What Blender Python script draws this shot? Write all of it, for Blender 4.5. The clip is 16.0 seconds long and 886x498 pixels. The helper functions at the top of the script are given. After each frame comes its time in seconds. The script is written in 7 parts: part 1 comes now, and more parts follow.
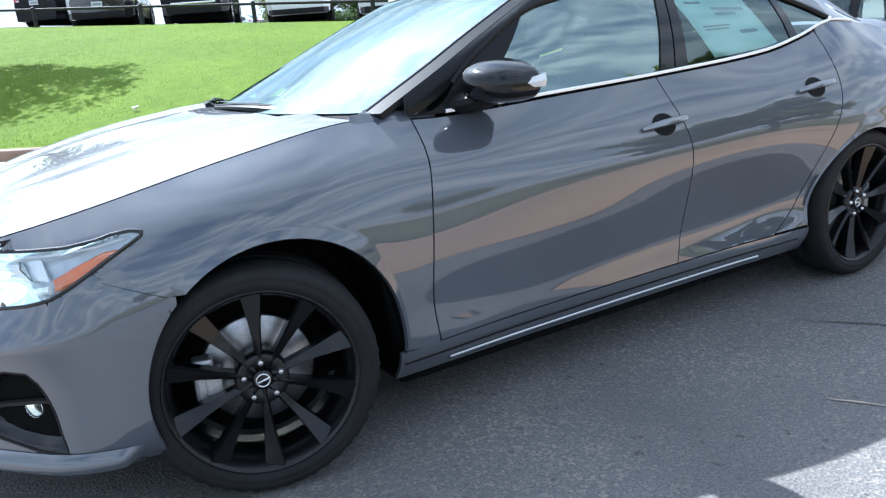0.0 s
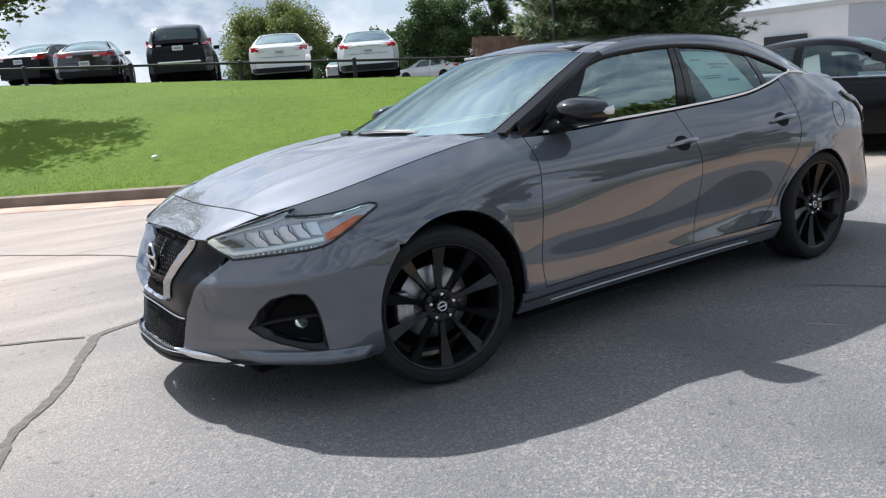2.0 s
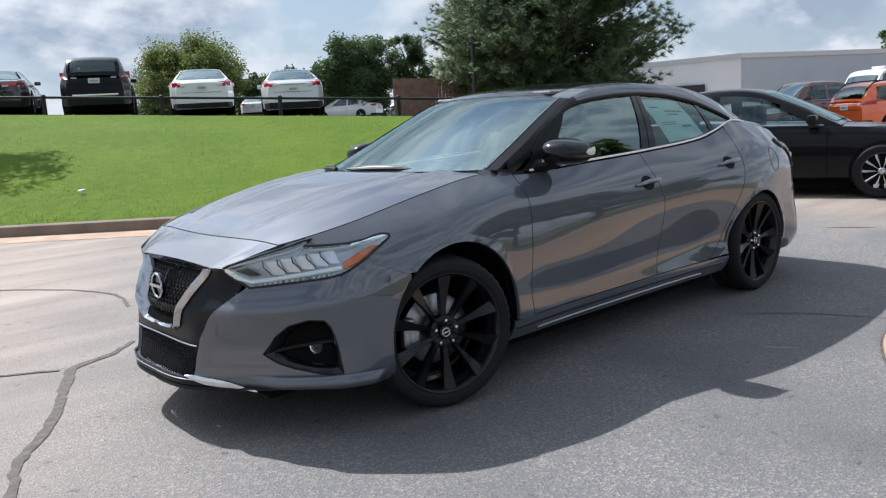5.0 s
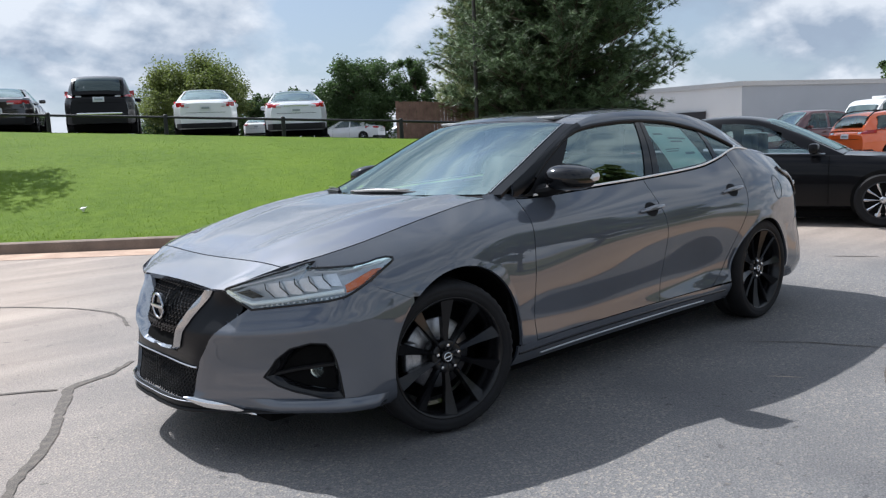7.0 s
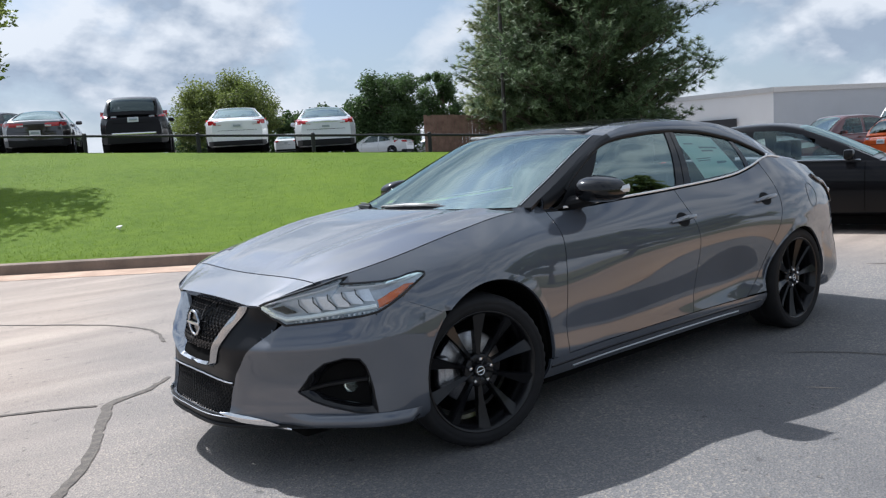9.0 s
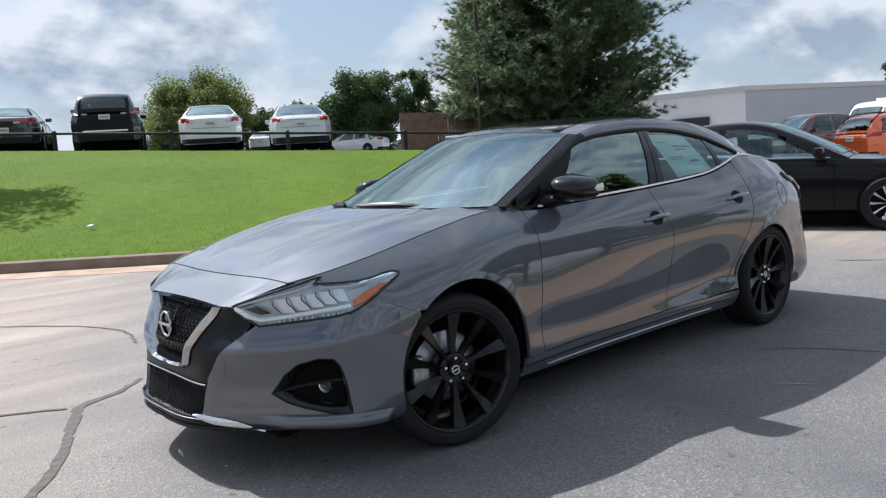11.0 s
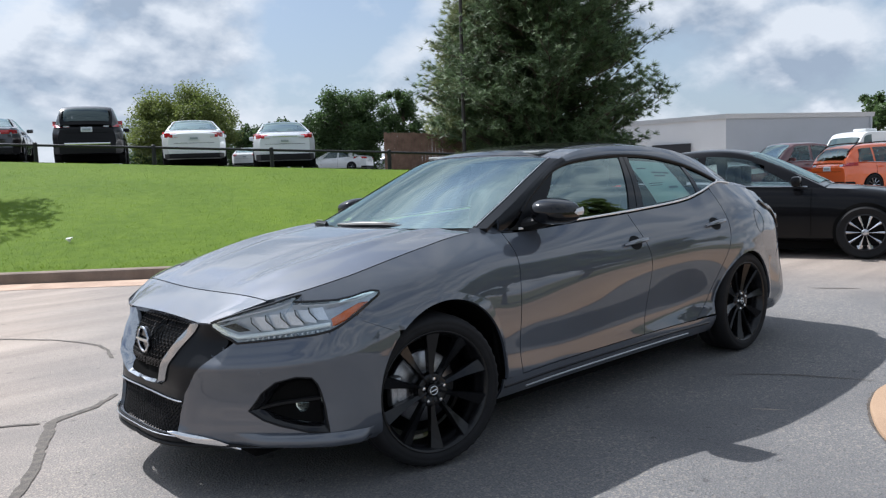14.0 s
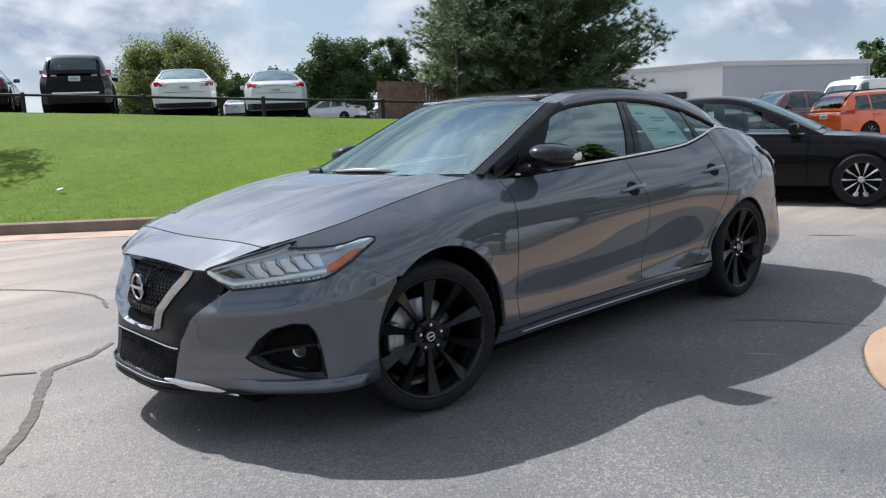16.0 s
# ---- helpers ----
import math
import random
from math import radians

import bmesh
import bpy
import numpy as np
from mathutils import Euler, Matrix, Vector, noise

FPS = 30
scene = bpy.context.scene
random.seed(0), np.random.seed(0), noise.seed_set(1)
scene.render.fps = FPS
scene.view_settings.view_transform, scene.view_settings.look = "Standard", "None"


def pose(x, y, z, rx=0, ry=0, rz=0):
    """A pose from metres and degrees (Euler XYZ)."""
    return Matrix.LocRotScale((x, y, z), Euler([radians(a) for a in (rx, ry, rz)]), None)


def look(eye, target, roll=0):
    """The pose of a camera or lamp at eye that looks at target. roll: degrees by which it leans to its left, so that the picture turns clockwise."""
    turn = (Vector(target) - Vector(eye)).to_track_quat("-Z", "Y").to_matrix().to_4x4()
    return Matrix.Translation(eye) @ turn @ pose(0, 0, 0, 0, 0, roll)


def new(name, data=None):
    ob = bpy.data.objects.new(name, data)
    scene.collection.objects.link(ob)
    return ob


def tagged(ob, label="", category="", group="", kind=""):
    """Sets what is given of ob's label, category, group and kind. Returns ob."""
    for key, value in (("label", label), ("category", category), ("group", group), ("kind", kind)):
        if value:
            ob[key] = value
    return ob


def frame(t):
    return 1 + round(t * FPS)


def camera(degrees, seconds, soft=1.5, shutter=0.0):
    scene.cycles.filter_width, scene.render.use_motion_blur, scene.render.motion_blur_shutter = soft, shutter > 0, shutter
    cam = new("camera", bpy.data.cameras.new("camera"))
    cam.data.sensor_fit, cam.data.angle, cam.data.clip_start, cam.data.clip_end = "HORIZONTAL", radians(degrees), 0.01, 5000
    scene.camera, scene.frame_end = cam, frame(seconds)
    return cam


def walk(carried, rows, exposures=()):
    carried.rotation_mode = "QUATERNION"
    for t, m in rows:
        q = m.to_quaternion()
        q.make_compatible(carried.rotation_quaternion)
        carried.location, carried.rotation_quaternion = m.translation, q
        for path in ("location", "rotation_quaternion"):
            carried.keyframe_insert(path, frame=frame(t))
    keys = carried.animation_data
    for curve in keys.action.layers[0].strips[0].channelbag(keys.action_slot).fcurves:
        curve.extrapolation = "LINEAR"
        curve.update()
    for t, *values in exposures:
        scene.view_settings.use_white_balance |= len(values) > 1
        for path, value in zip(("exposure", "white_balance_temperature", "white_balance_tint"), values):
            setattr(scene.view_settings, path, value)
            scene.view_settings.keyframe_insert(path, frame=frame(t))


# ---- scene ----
# ---- camera ----
cam = camera(59.8, 16.0, soft=1.25)
PATH = [
    (0, (-1.951, -2.817, 1.221), (-0.972, -1.159, 0.677), -4.5),
    (0.5, (-2.211, -3.078, 1.218), (-1.057, -1.514, 0.746), -5.1),
    (1, (-2.481, -3.204, 1.251), (-1.174, -1.737, 0.878), -4.6),
    (1.5, (-2.9, -3.295, 1.216), (-1.731, -1.73, 0.789), -4.5),
    (2, (-3.113, -3.411, 1.223), (-2.011, -1.794, 0.809), -4.6),
    (2.5, (-3.253, -3.438, 1.269), (-2.033, -1.896, 0.901), -2.7),
    (3, (-3.41, -3.334, 1.256), (-2.104, -1.864, 0.893), -2.9),
    (3.5, (-3.503, -3.305, 1.25), (-2.196, -1.839, 0.874), -3.1),
    (4, (-3.529, -3.323, 1.243), (-2.221, -1.854, 0.88), -3.3),
    (6.5, (-3.55, -3.307, 1.252), (-2.256, -1.809, 0.967), -2.5),
    (7, (-3.546, -3.301, 1.251), (-2.238, -1.812, 0.979), -2.4),
    (7.5, (-3.541, -3.3, 1.256), (-2.244, -1.803, 0.983), -2.7),
    (8, (-3.547, -3.299, 1.255), (-2.274, -1.78, 0.986), -3.1),
    (8.5, (-3.557, -3.301, 1.263), (-2.303, -1.764, 1.009), -3.1),
    (9, (-3.558, -3.308, 1.26), (-2.305, -1.767, 1.024), -3.5),
    (11.5, (-3.545, -3.304, 1.266), (-2.235, -1.812, 1.024), -3.3),
    (12, (-3.548, -3.3, 1.266), (-2.229, -1.815, 1.037), -3.1),
    (12.5, (-3.544, -3.302, 1.269), (-2.216, -1.821, 1.057), -2.8),
    (13, (-3.549, -3.308, 1.268), (-2.216, -1.831, 1.063), -2.7),
    (13.5, (-3.556, -3.318, 1.271), (-2.222, -1.842, 1.071), -2.6),
    (14, (-3.555, -3.325, 1.27), (-2.216, -1.853, 1.074), -2.2),
    (14.5, (-3.555, -3.319, 1.264), (-2.211, -1.853, 1.057), -1.6),
    (15, (-3.552, -3.309, 1.26), (-2.213, -1.843, 1.027), -1.4),
    (15.5, (-3.543, -3.294, 1.255), (-2.203, -1.836, 0.976), -1.7),
    (16, (-3.541, -3.293, 1.245), (-2.206, -1.84, 0.922), -2.4),
]
walk(cam, [(t, look(eye, target, roll)) for t, eye, target, roll in PATH], exposures=[(0.0, 1.5, 5350, 8), (0.5, 1.2, 5500, 9), (1.0, 1.0, 5700, 10), (1.5, 0.76, 5750, 10), (2.5, 0.6, 5800, 10), (3.5, 0.5, 5800, 10), (6.5, 0.47, 5750, 10), (16.0, 0.45, 5750, 10)])

# ---- world, sun ----
SUN_DIR = Vector((-0.12, 0.86, 1.0)).normalized()
SUN_EL = math.asin(SUN_DIR.z)
SUN_AZ = math.atan2(SUN_DIR.x, SUN_DIR.y)
world = bpy.data.worlds.new("sky")
scene.world = world
world.use_nodes = True
wn, wl = world.node_tree.nodes, world.node_tree.links
wn.clear()
w_out = wn.new("ShaderNodeOutputWorld")
w_bg = wn.new("ShaderNodeBackground")
w_bg.inputs["Strength"].default_value = 0.078
w_sky = wn.new("ShaderNodeTexSky")
w_sky.sky_type = 'NISHITA'
w_sky.sun_disc = False
w_sky.sun_elevation, w_sky.sun_rotation = SUN_EL, SUN_AZ
w_sky.air_density, w_sky.dust_density, w_sky.ozone_density = 1.0, 1.6, 1.5
w_co = wn.new("ShaderNodeTexCoord")
w_sep = wn.new("ShaderNodeSeparateXYZ")
wl.new(w_co.outputs["Generated"], w_sep.inputs[0])
# cumulus on a high layer: the direction divided by its raised height gives the place on it
def w_math(op, a, b):
    m = wn.new("ShaderNodeMath"); m.operation = op
    for k, v in ((0, a), (1, b)):
        if isinstance(v, (int, float)):
            m.inputs[k].default_value = v
        else:
            wl.new(v, m.inputs[k])
    return m.outputs[0]


def w_noise(vector, size, detail, rough):
    t = wn.new("ShaderNodeTexNoise")
    t.inputs["Scale"].default_value, t.inputs["Detail"].default_value, t.inputs["Roughness"].default_value = size, detail, rough
    wl.new(vector, t.inputs["Vector"])
    return t.outputs["Fac"]


w_hm = w_math('MAXIMUM', w_math('ADD', w_sep.outputs["Z"], 0.55), 0.06)
w_xy = wn.new("ShaderNodeCombineXYZ")
wl.new(w_math('DIVIDE', w_sep.outputs["X"], w_hm), w_xy.inputs[0]); wl.new(w_math('DIVIDE', w_sep.outputs["Y"], w_hm), w_xy.inputs[1])
w_up = wn.new("ShaderNodeVectorMath"); w_up.operation = 'SCALE'; w_up.inputs["Scale"].default_value = 0.955
wl.new(w_xy.outputs[0], w_up.inputs[0])
w_n1, w_n2 = w_noise(w_xy.outputs[0], 3.1, 9.0, 0.54), w_noise(w_up.outputs[0], 3.1, 6.0, 0.54)
w_r1 = wn.new("ShaderNodeValToRGB")
w_r1.color_ramp.elements[0].position, w_r1.color_ramp.elements[1].position = 0.385, 0.52
wl.new(w_n1, w_r1.inputs[0])
# cloud colour: white crests, grey-blue undersides where more cloud lies above
w_r2 = wn.new("ShaderNodeValToRGB")
w_r2.color_ramp.elements[0].position, w_r2.color_ramp.elements[0].color = 0.36, (3.7, 4.2, 4.8, 1)
w_r2.color_ramp.elements[1].position, w_r2.color_ramp.elements[1].color = 0.64, (7.6, 7.6, 7.5, 1)
wl.new(w_math('ADD', w_math('MULTIPLY', w_math('SUBTRACT', w_n1, w_n2), 2.6), w_math('SUBTRACT', 1.03, w_n1)), w_r2.inputs[0])
# haze, thick at the horizon and thin overhead
w_haze = wn.new("ShaderNodeMix"); w_haze.data_type = 'RGBA'
wl.new(w_math('MULTIPLY', w_math('POWER', 2.718, w_math('MULTIPLY', w_math('MAXIMUM', w_sep.outputs["Z"], 0.0), -2.4)), 0.84), w_haze.inputs[0])
wl.new(w_sky.outputs[0], w_haze.inputs[6]); w_haze.inputs[7].default_value = (4.9, 5.5, 5.9, 1)
w_mix = wn.new("ShaderNodeMix"); w_mix.data_type = 'RGBA'
wl.new(w_r1.outputs[0], w_mix.inputs[0]); wl.new(w_haze.outputs[2], w_mix.inputs[6]); wl.new(w_r2.outputs[0], w_mix.inputs[7])
# haze and clouds glow towards the sun
w_dot = wn.new("ShaderNodeVectorMath"); w_dot.operation = 'DOT_PRODUCT'
w_nrm = wn.new("ShaderNodeVectorMath"); w_nrm.operation = 'NORMALIZE'
wl.new(w_co.outputs["Generated"], w_nrm.inputs[0]); wl.new(w_nrm.outputs[0], w_dot.inputs[0]); w_dot.inputs[1].default_value = SUN_DIR
w_cl = wn.new("ShaderNodeMath"); w_cl.operation = 'MAXIMUM'; w_cl.inputs[1].default_value = 0.0
wl.new(w_dot.outputs["Value"], w_cl.inputs[0])
w_pw = wn.new("ShaderNodeMath"); w_pw.operation = 'POWER'; w_pw.inputs[1].default_value = 12.0
wl.new(w_cl.outputs[0], w_pw.inputs[0])
w_gl = wn.new("ShaderNodeMath"); w_gl.operation = 'MULTIPLY_ADD'; w_gl.inputs[1].default_value, w_gl.inputs[2].default_value = 2.4, 1.0
wl.new(w_pw.outputs[0], w_gl.inputs[0])
w_vs = wn.new("ShaderNodeVectorMath"); w_vs.operation = 'SCALE'
wl.new(w_mix.outputs[2], w_vs.inputs[0]); wl.new(w_gl.outputs[0], w_vs.inputs["Scale"])
wl.new(w_vs.outputs[0], w_bg.inputs["Color"])
wl.new(w_bg.outputs[0], w_out.inputs[0])

sun_data = bpy.data.lights.new("sun", 'SUN')
sun_data.energy, sun_data.angle, sun_data.color = 4.9, radians(0.53), (1.0, 0.93, 0.84)
sun = new("sun", sun_data)
sun.matrix_world = look(SUN_DIR * 60, (0, 0, 0))


# ---- materials ----
def nodes_of(name):
    m = bpy.data.materials.new(name)
    m.use_nodes = True
    return m, m.node_tree.nodes, m.node_tree.links, m.node_tree.nodes["Principled BSDF"]


def mat(name, colour, rough=0.5, metal=0.0, coat=0.0, var=0.15, scale=8.0, fine=120.0, bump=0.0, alt=None, spec=0.5, trans=0.0, ior=1.45,
        emit=None, power=0.0, coords="Object", island=0.0):
    """A surface with variation at two scales: broad stains and fine grain."""
    m, n, l, b = nodes_of(name)
    b.inputs["Roughness"].default_value, b.inputs["Metallic"].default_value = rough, metal
    b.inputs["Specular IOR Level"].default_value = spec
    b.inputs["IOR"].default_value, b.inputs["Transmission Weight"].default_value = ior, trans
    b.inputs["Coat Weight"].default_value, b.inputs["Coat Roughness"].default_value = coat, 0.03
    if emit:
        b.inputs["Emission Color"].default_value, b.inputs["Emission Strength"].default_value = (*emit, 1), power
    if var <= 0:
        b.inputs["Base Color"].default_value = (*colour, 1)
        return m
    co = n.new("ShaderNodeTexCoord")
    a, f = n.new("ShaderNodeTexNoise"), n.new("ShaderNodeTexNoise")
    a.inputs["Scale"].default_value, a.inputs["Detail"].default_value = scale, 5
    f.inputs["Scale"].default_value, f.inputs["Detail"].default_value = fine, 3
    l.new(co.outputs[coords], a.inputs["Vector"]); l.new(co.outputs[coords], f.inputs["Vector"])
    mx = n.new("ShaderNodeMath"); mx.operation = 'MULTIPLY_ADD'
    mx.inputs[1].default_value, mx.inputs[2].default_value = 0.5, 0.0
    l.new(f.outputs["Fac"], mx.inputs[0])
    ad = n.new("ShaderNodeMath"); ad.operation = 'MULTIPLY_ADD'; ad.inputs[1].default_value = 0.5
    l.new(a.outputs["Fac"], ad.inputs[0]); l.new(mx.outputs[0], ad.inputs[2])
    r = n.new("ShaderNodeValToRGB")
    lo = [c * (1 - var) for c in colour]; hi = [min(1, c * (1 + var)) for c in (alt or colour)]
    r.color_ramp.elements[0].position, r.color_ramp.elements[0].color = 0.38, (*lo, 1)
    r.color_ramp.elements[1].position, r.color_ramp.elements[1].color = 0.62, (*hi, 1)
    l.new(ad.outputs[0], r.inputs[0])
    last = r.outputs[0]
    if island:
        ge = n.new("ShaderNodeNewGeometry")
        hv = n.new("ShaderNodeHueSaturation")
        mr = n.new("ShaderNodeMapRange"); mr.inputs[3].default_value, mr.inputs[4].default_value = 1 - island, 1 + island
        l.new(ge.outputs["Random Per Island"], mr.inputs[0]); l.new(mr.outputs[0], hv.inputs["Value"]); l.new(last, hv.inputs["Color"])
        last = hv.outputs[0]
    l.new(last, b.inputs["Base Color"])
    if bump:
        bp = n.new("ShaderNodeBump"); bp.inputs["Strength"].default_value, bp.inputs["Distance"].default_value = bump, 0.01
        l.new(ad.outputs[0], bp.inputs["Height"]); l.new(bp.outputs[0], b.inputs["Normal"])
    return m


def paint(name, colour, metal=0.55, rough=0.38, flake=0.12):
    """Car paint: a metallic base with fine flakes under a clear coat."""
    m = mat(name, colour, rough, metal, 1.0, flake, 2.0, 900.0)
    m.node_tree.nodes["Principled BSDF"].inputs["Coat Roughness"].default_value = 0.012
    m.node_tree.nodes["Principled BSDF"].inputs["Coat IOR"].default_value = 1.85
    return m


def glass(name, tint, alpha=0.35, rough=0.0, ior=1.7):
    """A thin pane: mostly see-through, with a mirror gloss that grows at grazing angles."""
    m, n, l, b = nodes_of(name)
    n.remove(b)
    out = n["Material Output"]
    tr, gl, fr, mx = n.new("ShaderNodeBsdfTransparent"), n.new("ShaderNodeBsdfGlossy"), n.new("ShaderNodeFresnel"), n.new("ShaderNodeMixShader")
    tr.inputs[0].default_value = (*[c * alpha for c in tint], 1)
    gl.inputs["Roughness"].default_value = rough
    gl.inputs["Color"].default_value = (0.82, 1.0, 0.98, 1)
    fr.inputs["IOR"].default_value = ior
    l.new(fr.outputs[0], mx.inputs[0]); l.new(tr.outputs[0], mx.inputs[1]); l.new(gl.outputs[0], mx.inputs[2])
    l.new(mx.outputs[0], out.inputs[0])
    return m


M = {}
M["paint"] = paint("gun_grey_paint", (0.078, 0.087, 0.106), 0.30, 0.68)
M["paint"].node_tree.nodes["Principled BSDF"].inputs["Specular IOR Level"].default_value = 0.2
M["black_gloss"] = mat("gloss_black", (0.005, 0.005, 0.006), 0.10, 0, 0.25, 0.1, spec=0.35)
M["black_trim"] = mat("black_plastic", (0.008, 0.008, 0.009), 0.55, 0, 0, 0.2, 30, 400, 0.15, spec=0.3)
M["chrome"] = mat("chrome", (0.75, 0.76, 0.78), 0.08, 1.0, 0, 0.04)
M["satin"] = mat("satin_silver", (0.55, 0.56, 0.58), 0.28, 1.0, 0, 0.06)
M["rubber"] = mat("tyre_rubber", (0.012, 0.012, 0.013), 0.75, 0, 0, 0.25, 12, 250, 0.1, spec=0.3)
M["wheel_black"] = mat("wheel_black_enamel", (0.006, 0.006, 0.007), 0.26, 0.0, 0.12, 0.1, spec=0.35)
M["alloy"] = mat("machined_alloy", (0.6, 0.6, 0.62), 0.25, 1.0, 0.3, 0.06)
M["steel"] = mat("brake_steel", (0.35, 0.35, 0.36), 0.35, 1.0, 0, 0.25, 30, 300)
M["caliper"] = mat("caliper_iron", (0.45, 0.45, 0.46), 0.45, 0.8, 0, 0.2)
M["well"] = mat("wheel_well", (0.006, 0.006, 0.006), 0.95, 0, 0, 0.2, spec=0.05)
M["glass"] = glass("tinted_glass", (0.86, 0.98, 0.95), 0.93, 0.0, 1.9)
M["glass_front"] = glass("front_door_glass", (0.86, 0.98, 0.95), 0.88, 0.0, 3.0)
M["glass_ws"] = glass("windscreen_glass", (0.74, 0.95, 0.93), 0.85, 0.0, 4.1)
M["glass_dark"] = glass("privacy_glass", (0.5, 0.5, 0.5), 0.3, 0.0, 1.9)
M["glass_sky"] = glass("pale_screen_glass", (0.6, 0.65, 0.65), 0.5, 0.0, 3.0)
M["bright_strip"] = mat("bright_strip", (0.90, 0.91, 0.92), 0.25, 0.15, 0.3, 0.03)
M["lens"] = glass("clear_lens", (0.95, 0.97, 1.0), 0.95, 0.0, 1.55)
M["pillar_black"] = mat("pillar_black", (0.010, 0.011, 0.013), 0.35, 0, 0, 0.1, spec=0.2)
M["smoked_red"] = mat("smoked_red_lens", (0.05, 0.004, 0.005), 0.08, 0, 1.0, 0.2, 20, 200)
M["amber"] = mat("amber_lens", (0.60, 0.12, 0.008), 0.12, 0, 0.8, 0.1, 20, 200)
M["red"] = mat("red_lens", (0.40, 0.012, 0.014), 0.12, 0, 0.8, 0.15, 20, 200)
M["drl"] = mat("running_light_guide", (0.8, 0.85, 0.82), 0.3, 0, 0.5, 0.03)
M["lamp_bright"] = mat("lamp_bright_trim", (0.72, 0.74, 0.77), 0.3, 0.7, 0.2, 0.05)
M["seat"] = mat("black_upholstery", (0.02, 0.02, 0.021), 0.7, 0, 0, 0.2, 12, 60)
M["paper"] = mat("sticker_paper", (0.84, 0.96, 0.92), 0.6, 0, 0, 0.05)


def translucent(m, amount):
    """Lets light through a thin sheet or leaf from behind."""
    n, l = m.node_tree.nodes, m.node_tree.links
    b, out = n["Principled BSDF"], n["Material Output"]
    tr, mx = n.new("ShaderNodeBsdfTranslucent"), n.new("ShaderNodeMixShader")
    src = b.inputs["Base Color"].links
    if src:
        l.new(src[0].from_socket, tr.inputs[0])
    mx.inputs[0].default_value = amount
    l.new(b.outputs[0], mx.inputs[1]); l.new(tr.outputs[0], mx.inputs[2]); l.new(mx.outputs[0], out.inputs[0])


translucent(M["paper"], 0.12)
M["ink"] = mat("print_grey", (0.28, 0.32, 0.33), 0.6, 0, 0, 0.1)
M["white_paint"] = paint("white_car_paint", (0.72, 0.73, 0.72), 0.0, 0.35, 0.03)
M["silver_paint"] = paint("silver_car_paint", (0.45, 0.47, 0.49), 0.6, 0.3, 0.06)
M["black_paint"] = paint("black_car_paint", (0.004, 0.004, 0.005), 0.0, 0.3, 0.1)
for key, value in (("Coat IOR", 1.30), ("Coat Weight", 0.6), ("Specular IOR Level", 0.12)):
    M["black_paint"].node_tree.nodes["Principled BSDF"].inputs[key].default_value = value
M["orange_paint"] = paint("orange_car_paint", (0.80, 0.13, 0.015), 0.25, 0.35, 0.06)
M["maroon_paint"] = paint("maroon_car_paint", (0.11, 0.028, 0.028), 0.4, 0.35, 0.08)
M["silver_white"] = paint("pearl_white_paint", (0.62, 0.64, 0.66), 0.1, 0.3, 0.03)
M["maroon_dark"] = paint("dark_maroon_paint", (0.016, 0.010, 0.011), 0.2, 0.3, 0.08)
M["plate"] = mat("plate_white", (0.6, 0.62, 0.64), 0.5, 0, 0, 0.05)
M["concrete"] = mat("concrete", (0.40, 0.33, 0.26), 0.85, 0, 0, 0.22, 3.0, 160, 0.25)
M["kerb"] = mat("kerb_concrete", (0.21, 0.16, 0.125), 0.9, 0, 0, 0.3, 2.5, 120, 0.35)
M["tan"] = mat("tan_concrete", (0.31, 0.205, 0.13), 0.8, 0, 0, 0.12, 1.2, 220, 0.15, alt=(0.35, 0.24, 0.155))
M["tar"] = mat("crack_tar", (0.075, 0.064, 0.055), 0.8, 0, 0, 0.35, 24, 160, 0.4, alt=(0.095, 0.08, 0.066))
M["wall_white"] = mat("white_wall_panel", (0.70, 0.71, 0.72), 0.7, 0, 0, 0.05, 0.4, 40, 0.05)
# same wall panels on the side away from the light, shade put into the grey
M["wall_shaded"] = mat("shaded_wall_panel", (0.42, 0.45, 0.49), 0.7, 0, 0, 0.06, 0.4, 40, 0.05)
M["dark_opening"] = mat("dark_window", (0.02, 0.02, 0.024), 0.3, 0, 0, 0.1)
M["bark"] = mat("bark", (0.10, 0.075, 0.055), 0.95, 0, 0, 0.4, 12, 80, 0.6)
M["needles"] = mat("pine_needles", (0.105, 0.165, 0.075), 0.6, 0, 0, 0.3, 1.2, 30, 0, alt=(0.18, 0.25, 0.115), island=0.4)
M["leaf_dark"] = mat("dark_leaves", (0.045, 0.085, 0.028), 0.55, 0, 0, 0.35, 0.6, 20, 0, alt=(0.075, 0.12, 0.04), island=0.35)
M["leaf_light"] = mat("yellow_green_leaves", (0.10, 0.15, 0.03), 0.55, 0, 0, 0.35, 0.6, 20, 0, alt=(0.17, 0.20, 0.055), island=0.35)
M["needles_olive"] = mat("olive_pine_needles", (0.19, 0.24, 0.09), 0.6, 0, 0, 0.3, 1.2, 30, 0, alt=(0.29, 0.33, 0.14), island=0.4)
for key in ("needles", "needles_olive", "leaf_dark", "leaf_light"):
    translucent(M[key], 0.45)
M["wood"] = mat("weathered_boards", (0.20, 0.125, 0.09), 0.9, 0, 0, 0.3, 4, 80, 0.3, island=0.2)
M["fence_dark"] = mat("dark_pipe", (0.018, 0.018, 0.02), 0.6, 0.2, 0, 0.3)
M["pole"] = mat("bronze_pole", (0.05, 0.045, 0.04), 0.6, 0.3, 0, 0.2)
M["litter"] = mat("white_scrap", (0.8, 0.8, 0.78), 0.7, 0, 0, 0.1)


